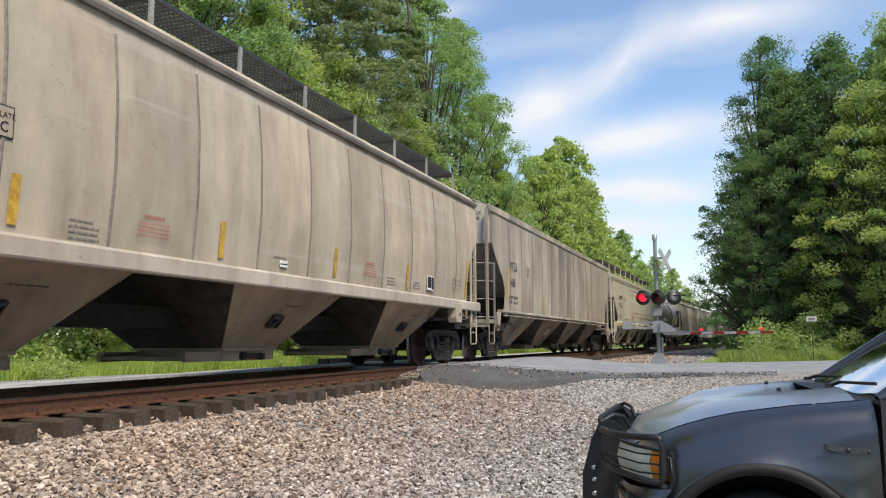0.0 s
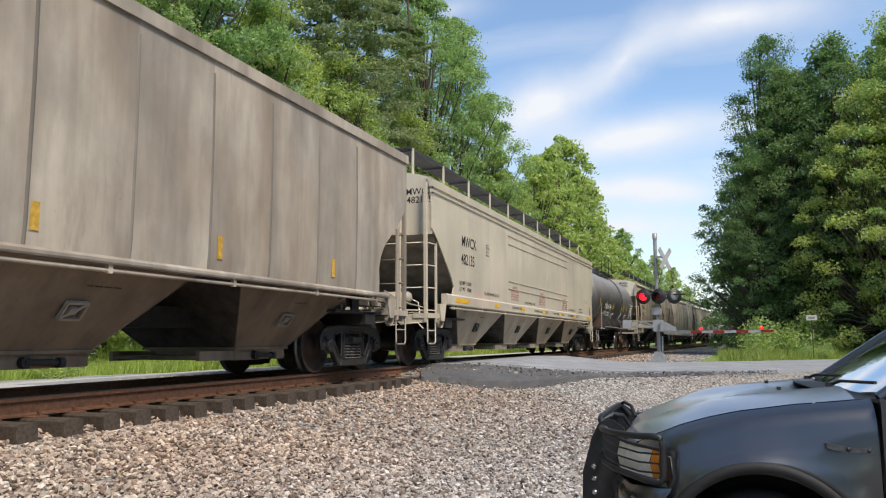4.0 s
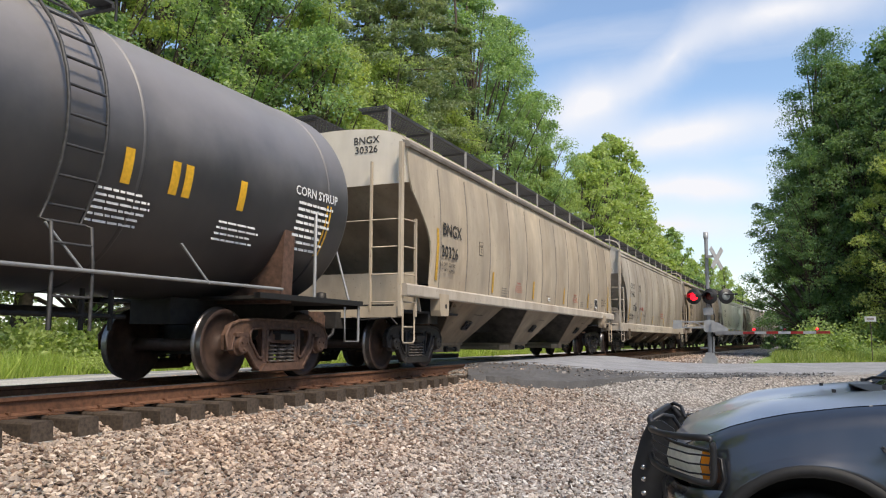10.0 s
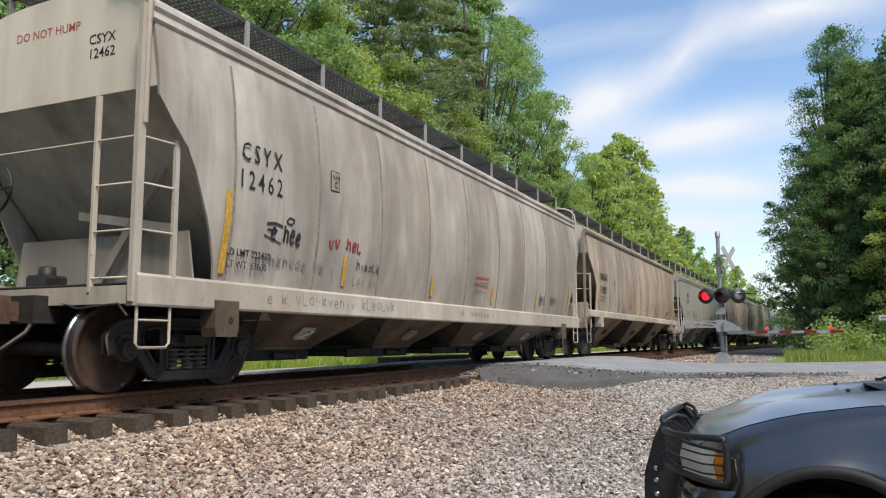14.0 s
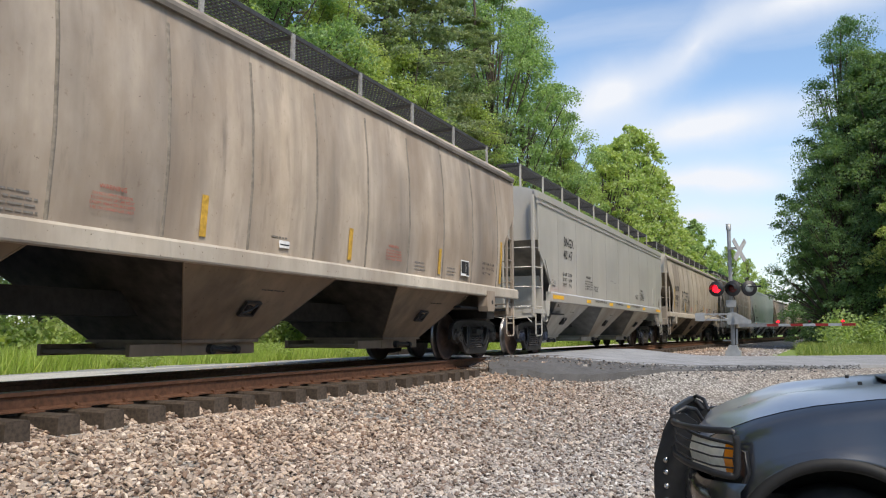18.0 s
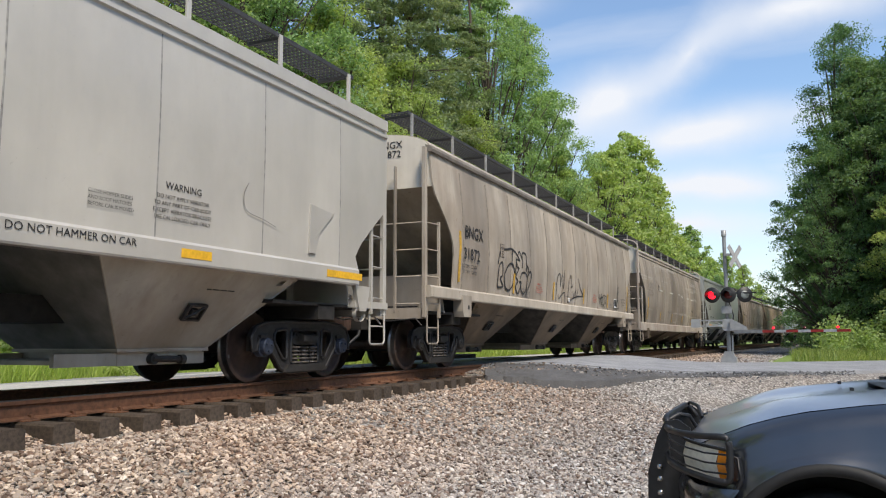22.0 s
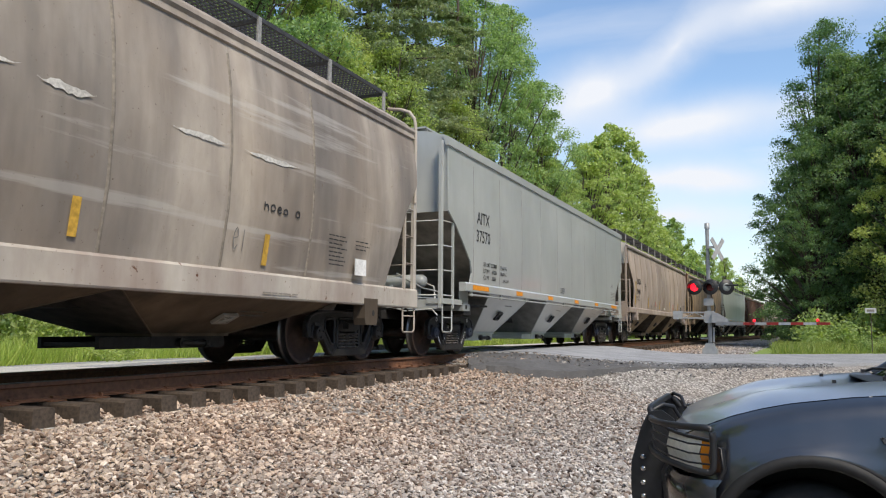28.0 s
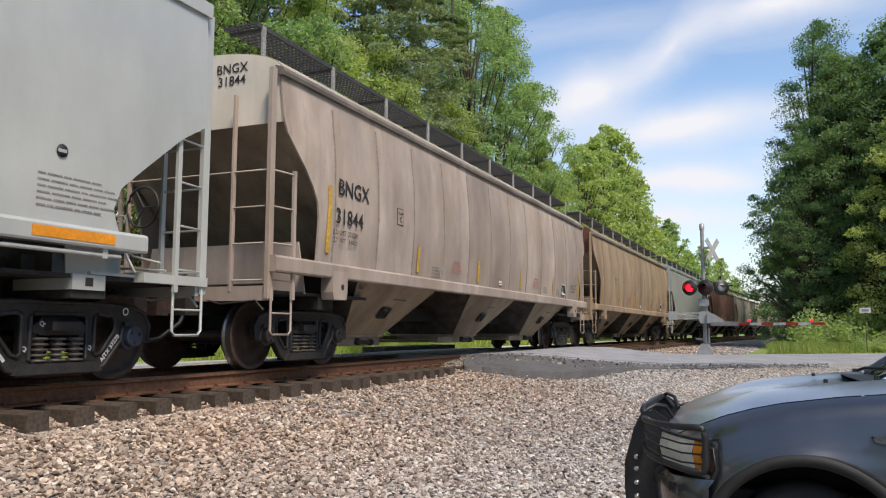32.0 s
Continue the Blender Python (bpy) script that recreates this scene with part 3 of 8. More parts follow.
def build_road():
    xs = spread(-8, 13, 0.25, -30, 90, 1.25)
    xs = [x for x in xs if -30 <= x <= 90]
    top, cols = [], 13
    for x in xs:
        n, f = along(ROAD_NEAR, x), along(ROAD_FAR, x)
        row = []
        for k in range(cols):
            w = k / (cols - 1)
            y = n + (f - n) * w
            if k == 0:
                y += 0.16 * noise.noise(Vector((x * 1.3, 3, 0))) + 0.06 * noise.noise(Vector((x * 5, 7, 0)))
            crown = 0.03 * (1 - (2 * w - 1) ** 2) if abs(x) > 2 else 0
            row.append((x, y, road_z(x) + crown + 0.012 * noise.noise(Vector((x * 0.8, y * 0.8, 5)))))
        top.append(row)
    s = Shape()
    s.sheet(top, True, 0, True)
    for edge in (0, -1):
        s.sheet([[(r[edge][0], r[edge][1], r[edge][2]), (r[edge][0], r[edge][1] + (-0.05 if edge == 0 else 0.05), r[edge][2] - 0.16)] for r in top], False, 0, edge == -1)
    tagged(part("road", s, M["asphalt"]), "worn grey asphalt road crossing the railway at an angle", "road", kind="structure")
    # dark crumbling apron on the south side of the crossing
    s = Shape()
    rows = []
    for i in range(90):
        x = 0.86 + i * 0.068
        n = along(ROAD_NEAR, x)
        w = smooth01(0, 0.7, x - 0.8) * (1 - 0.80 * smooth01(2.4, 5.2, x))
        row = []
        for k in range(13):
            q = k / 12
            y = n + 0.40 - q * (1.55 * w + 0.50) + 0.16 * noise.noise(Vector((x * 2.2, q * 2, 1))) + 0.05 * noise.noise(Vector((x * 9, q * 5, 4)))
            z0 = road_z(x) + 0.010
            z1 = ground_z(x, n - 1.2 * w) + 0.01
            z = z0 + (min(z1, z0 - 0.04) - z0) * (q ** 1.3) + (0.035 * noise.noise(Vector((x * 3, y * 3, 2))) + 0.022 * noise.noise(Vector((x * 11, y * 11, 6)))) * smooth01(0.05, 0.3, q)
            row.append((x, y, z))
        rows.append(row)
    s.sheet(rows, False, 0, False)
    s.sheet([[r[-1], (r[-1][0], r[-1][1] - 0.1, r[-1][2] - 0.25)] for r in rows], False, 0, False)
    tagged(part("pavement_apron", s, M["darkasphalt"]), "crumbling dark asphalt apron at the crossing's edge", "pavement", kind="structure")
    # pale lane along the far side of the track
    s = Shape()
    rows = []
    for i in range(80):
        y = -40 + i * 3
        c = track_x(y)
        rows.append([(c - 5.9 - k * 0.55 + (0.15 * noise.noise(Vector((y, k, 0))) if k in (0, 5) else 0), y, -0.395 + 0.02 * math.sin(k * 0.6)) for k in range(6)])
    s.sheet(rows, True, 0, False)
    tagged(part("lane", s, stone_lane), "pale gravel lane running beside the railway", "lane", kind="structure")


stone_lane = plain("pale_gravel", (0.42, 0.41, 0.39), 0.9, 0, 18, 0.3, 0.4)
build_road()


# ---- track ----
def build_track():
    track = thing("railway_track", "rust-brown steel rails on dark timber ties in ballast", "railway track", kind="structure")
    ys = [-215 + i * 5 for i in range(47)] + [16 + i * 2.0 for i in range(6)] + [30 + i * 5 for i in range(55)]
    ys = sorted({y for y in ys})
    prof = [(-0.076, -0.186), (0.076, -0.186), (0.076, -0.172), (0.012, -0.155), (0.010, -0.055), (0.036, -0.042), (0.037, -0.008), (0.030, 0.0), (-0.030, 0.0), (-0.037, -0.008), (-0.036, -0.042), (-0.010, -0.055), (-0.012, -0.155), (-0.076, -0.172)]
    for side in (1, -1):
        s = Shape()
        n = len(prof)
        for k in range(n):
            a, b = prof[k], prof[(k + 1) % n]
            c = side * 0.755
            s.sheet([[(track_x(y) + c + a[0], y, a[1]), (track_x(y) + c + b[0], y, b[1])] for y in ys], False, 1 if k in (6, 7, 8) else 0, False)
        part("rail", s, [M["rail"], M["railhead"]], track)
    # ties, each its own piece near the camera
    variants = []
    for i in range(4):
        rng = random.Random(i)
        e = [rng.uniform(-0.012, 0.012) for _ in range(8)]
        s = Shape()
        s.prism([(-0.112 + e[0], -0.175), (0.112 + e[1], -0.175), (0.115, -0.02 + e[2] * 0.5), (0.100, e[3] * 0.4), (-0.100, e[4] * 0.4), (-0.115, -0.02)], "x", -1.33 + e[5] * 3, 1.33 + e[6] * 3, 0)
        variants.append(s.mesh("tie", [M["tie"], M["tieend"]]))
    plate = Shape().box(-0.17, 0.17, -0.09, 0.09, 0.0, 0.012).mesh("tie_plate", M["rail"])
    spike = Shape().box(-0.02, 0.02, -0.012, 0.012, 0.0, 0.03).box(-0.03, 0.012, -0.014, 0.014, 0.028, 0.042).mesh("spike", M["rail"])
    rng = random.Random(5)
    rest = Shape()
    y, i = -8.0, 0
    while y < 120:
        if not 16.5 < y < 24.6:
            m = pose(track_x(y) + rng.uniform(-0.05, 0.05), y + rng.uniform(-0.03, 0.03), -0.196, 0, 0, rng.uniform(-1.5, 1.5))
            if y < 62:
                tie = part("tie", variants[rng.randrange(4)], None, track, m=m)
                if 2 < y < 20:
                    for side in (1, -1):
                        part("tie_plate", plate, None, tie, m=pose(side * 0.755, 0, 0.001))
                    for dx in (0.095, -0.095):
                        part("spike", spike, None, tie, m=pose(0.755 + dx, rng.uniform(-0.05, 0.05), 0.012, 0, 0, 0 if dx > 0 else 180))
            else:
                rest.box(-1.3, 1.3, -0.11, 0.11, -0.17, 0, m=m)
        y += 0.5
        i += 1
    y = -214.0
    while y < -8:
        rest.box(-1.3, 1.3, y - 0.11, y + 0.11, -0.37, -0.196)
        y += 0.5
    tagged(part("distant_ties", rest, M["tie"], track), kind="stuff")


build_track()


def icosa():
    p = (1 + 5 ** 0.5) / 2
    v = [(-1, p, 0), (1, p, 0), (-1, -p, 0), (1, -p, 0), (0, -1, p), (0, 1, p), (0, -1, -p), (0, 1, -p), (p, 0, -1), (p, 0, 1), (-p, 0, -1), (-p, 0, 1)]
    f = [(0, 11, 5), (0, 5, 1), (0, 1, 7), (0, 7, 10), (0, 10, 11), (1, 5, 9), (5, 11, 4), (11, 10, 2), (10, 7, 6), (7, 1, 8), (3, 9, 4), (3, 4, 2), (3, 2, 6), (3, 6, 8), (3, 8, 9), (4, 9, 5), (2, 4, 11), (6, 2, 10), (8, 6, 7), (9, 8, 1)]
    v = np.array(v) / np.linalg.norm(v[0])
    return v, np.array(f)


def fast_mesh(name, verts, tris, mat, k=3):
    me = bpy.data.meshes.new(name)
    nv, nf = len(verts), len(tris)
    me.vertices.add(nv)
    me.vertices.foreach_set("co", verts.astype(np.float32).ravel())
    me.loops.add(nf * k)
    me.loops.foreach_set("vertex_index", tris.astype(np.int32).ravel())
    me.polygons.add(nf)
    me.polygons.foreach_set("loop_start", np.arange(0, nf * k, k, dtype=np.int32))
    me.update(calc_edges=True)
    me.materials.append(mat)
    me.polygons.foreach_set("use_smooth", np.zeros(nf, dtype=bool))
    return me


def lying(rng, n):
    """Turns of stones that have settled: any heading, most of them nearly flat."""
    a, u, w = rng.uniform(0, 6.283, n), rng.normal(0, 0.5, n), rng.normal(0, 0.5, n)
    o, i = np.zeros(n), np.ones(n)
    spin = np.stack([np.cos(a), -np.sin(a), o, np.sin(a), np.cos(a), o, o, o, i], 1).reshape(n, 3, 3)
    pitch = np.stack([i, o, o, o, np.cos(u), -np.sin(u), o, np.sin(u), np.cos(u)], 1).reshape(n, 3, 3)
    roll = np.stack([np.cos(w), o, np.sin(w), o, i, o, -np.sin(w), o, np.cos(w)], 1).reshape(n, 3, 3)
    return spin @ pitch @ roll


def scatter_stones(name, label, places, size, seed, mat=None):
    rng = np.random.default_rng(seed)
    v, f = icosa()
    n = len(places)
    sc = rng.uniform(0.6, 1.35, (n, 1, 1)) * size * np.stack([rng.uniform(0.8, 1.4, n), rng.uniform(0.6, 1.0, n), rng.uniform(0.35, 0.7, n)], 1)[:, None, :]
    jit = 1 + rng.uniform(-0.34, 0.30, (n, 12, 1))
    loc = v[None] * jit * sc
    rot = lying(rng, n)
    loc = np.einsum("nij,nkj->nki", rot, loc)
    loc += np.array(places)[:, None, :]
    tris = (f[None] + (np.arange(n) * 12)[:, None, None]).reshape(-1, 3)
    me = fast_mesh(name, loc.reshape(-1, 3), tris, mat or M["stone"])
    return tagged(new(name, me), label, "gravel", kind="stuff")


def build_ballast():
    rng = random.Random(3)
    near, mid = [], []
    eye = Vector((7.32, 0, 0))
    tries = 0
    while len(near) < 66000 and tries < 500000:
        tries += 1
        a, d = radians(rng.uniform(-11, 57)), math.sqrt(rng.uniform(5.4 ** 2, 17.0 ** 2 if rng.random() < 0.6 else 9.5 ** 2))
        x, y = eye.x - d * math.sin(a), d * math.cos(a)
        u = x - track_x(y)
        if u < -1.9:
            continue
        if u < 1.42 and (y + 0.135) % 0.5 < 0.28:
            continue
        if 0.64 < abs(u) < 0.87 or y > along(ROAD_NEAR, x) - 0.15:
            continue
        near.append((x, y, ground_z(x, y) + rng.uniform(-0.012, 0.028) + (0.015 if abs(u) < 1.3 else 0)))
    scatter_stones("ballast_stones", "loose crushed stone ballast, grey with tan and white pieces", near, 0.0258, 1)
    for _ in range(14000):
        x, y = rng.uniform(0.9, 9), rng.uniform(24.5, 60)
        u = x - track_x(y)
        if 0.9 < u < 5.9 and y > along(ROAD_FAR, x) + 0.1:
            mid.append((x, y, ground_z(x, y) + rng.uniform(0.0, 0.03)))
    for _ in range(5000):
        y = rng.uniform(4, 26)
        u = -rng.uniform(1.4, 5.6)
        if y < along(ROAD_NEAR, u) or y > along(ROAD_FAR, u):
            mid.append((u, y, ground_z(u, y) + rng.uniform(0, 0.03)))
    crumbs = []
    while len(crumbs) < 1100:
        x = rng.uniform(0.9, 8.5)
        w = smooth01(0, 0.7, x - 0.8) * (1 - 0.80 * smooth01(2.4, 5.2, x))
        y = along(ROAD_NEAR, x) + 0.10 - abs(rng.gauss(0, 0.35 + 0.62 * w))
        lift = road_z(x) - 0.02 if y > along(ROAD_NEAR, x) - 0.25 else ground_z(x, y) + 0.02
        crumbs.append((x, y, lift + rng.uniform(-0.01, 0.03)))
    scatter_stones("asphalt_crumbs", "dark crumbs of broken asphalt along the road's edge", crumbs, 0.024, 7, stone_mat("asphalt_crumb", [(0.0, (0.06, 0.06, 0.062)), (0.5, (0.14, 0.14, 0.142)), (0.8, (0.24, 0.236, 0.23)), (1.0, (0.38, 0.37, 0.36))], 60))
    scatter_stones("verge_stones", "crushed stone along the track beyond the crossing", mid, 0.034, 2)


build_ballast()


# ---- train ----
STOCK = []          # (car, half pitch, distance from its middle to a bogie, place of its middle at 0 s)
TURNING = []        # wheelsets


def travelled(t):
    """Metres that the train has gone at t seconds: it slows a little."""
    s = 6.3 * min(t, 9.0)
    if t > 9:
        u = min(t, 22.0) - 9
        s += 6.3 * u - 0.43 * u * u / 26
    if t > 22:
        s += 5.87 * (t - 22)
    return s


def wheelset_mesh(wheel_mat):
    s = Shape()
    for side in (1, -1):
        prof = [(0.80, 0.0), (0.80, 0.10), (0.785, 0.125), (0.752, 0.15), (0.742, 0.24), (0.765, 0.34), (0.790, 0.385), (0.812, 0.395), (0.816, 0.440), (0.808, 0.455)]
        tread = [(0.808, 0.455), (0.735, 0.457), (0.715, 0.466), (0.706, 0.482), (0.690, 0.486), (0.680, 0.476)]
        back = [(0.680, 0.476), (0.677, 0.40), (0.700, 0.37), (0.705, 0.24), (0.69, 0.15), (0.67, 0.12), (0.64, 0.10), (0.64, 0.0)]
        for pr, mi in ((prof, 0), (tread, 1), (back, 0)):
            s.lathe([(a * side, r) for a, r in (pr if side < 0 else pr)], 36, "x", mi=mi)
    s.lathe([(-0.66, 0.09), (-0.2, 0.08), (0.2, 0.08), (0.66, 0.09)], 14, "x")
    # chalked spots that show the turning
    s.box(0.795, 0.8175, -0.02, 0.02, 0.405, 0.435, 1)
    return s.mesh("wheelset", [wheel_mat, M["tread"]])


def sideframe_mesh(mat):
    """A cast frame: one plate with three windows, raised rims, adapter seats and the bolster's end."""
    half = [(0.42, 0.12), (0.55, 0.17), (0.72, 0.36), (0.755, 0.42), (0.77, 0.56), (0.84, 0.60), (0.94, 0.60), (1.01, 0.56), (1.03, 0.40), (1.14, 0.40), (1.15, 0.58), (1.07, 0.70), (0.92, 0.755), (0.55, 0.785)]
    outer = half + [(-y, z) for y, z in reversed(half)]
    mid = [(-0.29, 0.225), (0.29, 0.225), (0.32, 0.25), (0.32, 0.64), (0.28, 0.675), (-0.28, 0.675), (-0.32, 0.64), (-0.32, 0.25)]
    side = [(0.41, 0.31), (0.44, 0.275), (0.51, 0.30), (0.67, 0.50), (0.68, 0.61), (0.63, 0.665), (0.45, 0.685), (0.41, 0.655)]
    loops = [outer, mid, side, [(-y, z) for y, z in reversed(side)]]
    bm = bmesh.new()
    edges = []
    for lp in loops:
        vs = [bm.verts.new((0.965, y, z)) for y, z in lp]
        edges += [bm.edges.new((vs[k], vs[(k + 1) % len(vs)])) for k in range(len(vs))]
    bmesh.ops.triangle_fill(bm, use_beauty=True, use_dissolve=False, edges=edges)
    made = bmesh.ops.extrude_face_region(bm, geom=list(bm.faces))
    for q in made["geom"]:
        if isinstance(q, bmesh.types.BMVert):
            q.co.x = 1.045
    bmesh.ops.recalc_face_normals(bm, faces=list(bm.faces))
    me = bpy.data.meshes.new("sideframe")
    bm.to_mesh(me)
    bm.free()
    s = Shape()
    s.add([tuple(q.co) for q in me.vertices], [tuple(p.vertices) for p in me.polygons])
    bpy.data.meshes.remove(me)
    for lp in loops:
        s.tube([(1.045, y, z) for y, z in lp + lp[:1]], 0.024, 6, cap=False)
    s.prism([(-0.50, 0.12), (0.50, 0.12), (0.42, 0.215), (-0.42, 0.215)], "x", 0.93, 1.10)
    for k in (1, -1):
        s.box(0.93, 1.09, k * 0.889 - 0.12, k * 0.889 + 0.12, 0.56, 0.605)
    s.prism([(-0.30, 0.50), (-0.20, 0.475), (0.20, 0.475), (0.30, 0.50), (0.30, 0.56), (0.24, 0.60), (-0.24, 0.60), (-0.30, 0.56)], "x", 0.85, 1.06)
    s.prism([(-0.22, 0.60), (0.22, 0.60), (0.17, 0.66), (-0.17, 0.66)], "x", 0.85, 1.03)
    for k in (1, -1):
        s.prism([(k * 0.215, 0.40), (k * 0.315, 0.40), (k * 0.315, 0.50), (k * 0.25, 0.50)], "x", 0.88, 1.04)
    for q in (-0.13, 0.0, 0.13):
        s.box(1.06, 1.072, q - 0.04, q + 0.04, 0.545, 0.585)
    return s.mesh("sideframe", mat)


def spring_mesh():
    s = Shape()
    for dy in (-0.20, 0.0, 0.20):
        prof = []
        for i in range(5):
            z = 0.222 + i * 0.050
            prof += [(z, 0.045), (z + 0.007, 0.080), (z + 0.018, 0.092), (z + 0.029, 0.080), (z + 0.036, 0.045)]
        s.lathe(prof, 12, "z", (1.02, dy, 0))
    return s.mesh("coil_spring", M["spring"])


def cap_mesh(mat):
    s = Shape()
    s.lathe([(0.96, 0.135), (1.05, 0.135), (1.055, 0.112), (1.115, 0.108), (1.125, 0.095), (1.127, 0.0)], 18, "x", smooth=False)
    for k in range(3):
        q = 2 * math.pi * k / 3 + 0.4
        s.lathe([(1.12, 0.017), (1.145, 0.017), (1.146, 0.0)], 6, "x", (0, 0.06 * math.cos(q), 0.06 * math.sin(q)), smooth=False)
    s.box(1.125, 1.131, -0.085, 0.085, -0.012, 0.012)
    return s.mesh("bearing_cap", mat)


def bolster_mesh(mat):
    s = Shape()
    s.prism([(-1.16, 0.52), (1.16, 0.52), (1.16, 0.60), (0.7, 0.78), (-0.7, 0.78), (-1.16, 0.60)], "y", -0.17, 0.17)
    s.box(-0.62, 0.62, -0.62, -0.50, 0.33, 0.43).box(-0.62, 0.62, 0.50, 0.62, 0.33, 0.43)
    s.box(-0.08, 0.08, -0.6, 0.6, 0.40, 0.47)
    for k in (1, -1):
        for j in (1, -1):
            s.box(k * 0.72 - 0.05, k * 0.72 + 0.05, j * 0.44 - 0.04, j * 0.44 + 0.04, 0.30, 0.62)
    return s.mesh("bogie", mat)


_wheel = wheelset_mesh(M["wheel"])
_frame, _frame_rust = sideframe_mesh(M["bogie"]), sideframe_mesh(M["rustbogie"])
_spring = spring_mesh()
_cap, _cap_rust = cap_mesh(M["bogie"]), cap_mesh(M["rustbogie"])
_cap_blue = cap_mesh(plain("blue_cap", (0.032, 0.042, 0.070), 0.5, 0, 12, 0.3, 0.05))
_bolster = bolster_mesh(M["bogie"])


def bogie(car, y, rusty=False, blue=False, moving=True):
    b = part("bogie", _bolster, None, car, m=pose(0, y, 0))
    for k in (0, 180):
        part("sideframe", _frame_rust if rusty else _frame, None, b, m=pose(0, 0, 0, 0, 0, k))
        part("coil_spring", _spring, None, b, m=pose(0, 0, 0, 0, 0, k))
        for j in (1, -1):
            part("bearing_cap", _cap_rust if rusty else (_cap_blue if blue else _cap), None, b, m=pose(0, j * 0.889, 0.457, 0, 0, 0) if k == 0 else pose(0, j * 0.889, 0.457, 0, 0, 180))
    for j in (1, -1):
        w = part("wheelset", _wheel, None, b, m=pose(0, j * 0.889, 0.457))
        if moving:
            TURNING.append((w, j * 0.889))
    return b


def lerp_table(tab, z):
    for (a, p), (b, q) in zip(tab, tab[1:]):
        if z <= b:
            return p + (q - p) * max(0.0, (z - a)) / (b - a)
    return tab[-1][1]


def letters(body, size, mat, parent, x, y, z, facing="side", tilt=0.0, align="LEFT", name="lettering", squash=1.0, spread=1.0, line=0.85):
    """Flat lettering; its lower left corner at the place given."""
    cu = bpy.data.curves.new("lettering", "FONT")
    cu.body, cu.size, cu.extrude, cu.align_x = body, size / 0.70, 0.0004, align
    cu.resolution_u = 2
    cu.offset = size * 0.020 if mat is M["whiteletter"] else size * 0.010 if size > 0.083 else 0.0
    cu.space_line = line
    cu.space_character = spread
    tmp = bpy.data.objects.new("lettering", cu)
    me = bpy.data.meshes.new_from_object(tmp)
    bpy.data.objects.remove(tmp)
    me.materials.append(mat)
    if facing == "side":
        base = Matrix(((0, 0, 1, x), (1, 0, 0, y), (0, 1, 0, z), (0, 0, 0, 1)))
    else:
        base = Matrix(((1, 0, 0, x), (0, 0, -1, y), (0, 1, 0, z), (0, 0, 0, 1)))
    return part(name, me, None, parent, m=base @ pose(0, 0, 0, tilt, 0, 0) @ Matrix.Diagonal((squash, 1, 1, 1)))


def bars(rows, w, h, gap, mat, parent, x, y, z, seed=0, name="stencil_notice", flank=None):
    """Small writing that cannot be read: plain bars, one to a word, lying on the flank where one is given."""
    rng = random.Random(seed)
    s = Shape()
    for i in range(rows):
        c = 0.0
        ln = w * rng.uniform(0.7, 1.0)
        dx = flank(z - i * gap) - x if flank else 0.0
        while c < ln - 0.02:
            k = min(rng.uniform(0.03, 0.10) * (1 + w), ln - c)
            s.box(dx, dx + 0.0008, c, c + k, -i * gap - h * 0.62, -i * gap)
            c += k + 0.018
    return tagged(part(name, s, mat, parent, m=pose(x, y, z)), kind="stuff")


STYLES = dict(
    curved=dict(sill=(1.26, 1.47), eave=3.88, roof=0.40, side=[(1.0, 1.50), (1.43, 1.555), (2.2, 1.615), (3.0, 1.60), (3.6, 1.54), (4.0, 1.50)],
                cut=[(1.43, 1.13), (1.7, 1.13), (2.19, 1.11), (2.55, 0.90), (2.81, 0.62), (3.22, 0.2), (4.4, 0.2)], bays=3, edge=3.22),
    flow=dict(sill=(0.88, 1.20), eave=3.92, roof=0.42, side=[(1.0, 1.44), (1.2, 1.50), (1.9, 1.60), (2.6, 1.62), (3.3, 1.57), (4.0, 1.45)],
              cut=[(1.20, 1.50), (1.36, 1.47), (1.6, 1.39), (2.4, 1.02), (2.69, 0.82), (3.01, 0.40), (3.13, 0.2), (4.4, 0.2)], bays=4, edge=3.12),
    smooth=dict(sill=(1.31, 1.55), eave=4.00, roof=0.34, side=[(1.3, 1.53), (1.5, 1.56), (2.8, 1.575), (4.2, 1.55)],
                cut=[(1.48, 1.40), (1.72, 1.52), (1.88, 1.41), (2.19, 1.05), (2.5, 0.66), (2.72, 0.42), (2.76, 0.16), (4.5, 0.16)], bays=3, edge=2.76),
    ribbed=dict(sill=(1.30, 1.38), eave=4.00, roof=0.30, side=[(1.2, 1.53), (1.5, 1.56), (2.8, 1.575), (4.2, 1.56)],
                cut=[(1.38, 1.35), (1.8, 1.40), (2.15, 1.28), (2.8, 0.43), (3.12, 0.16), (4.5, 0.16)], bays=4, edge=3.10),
)


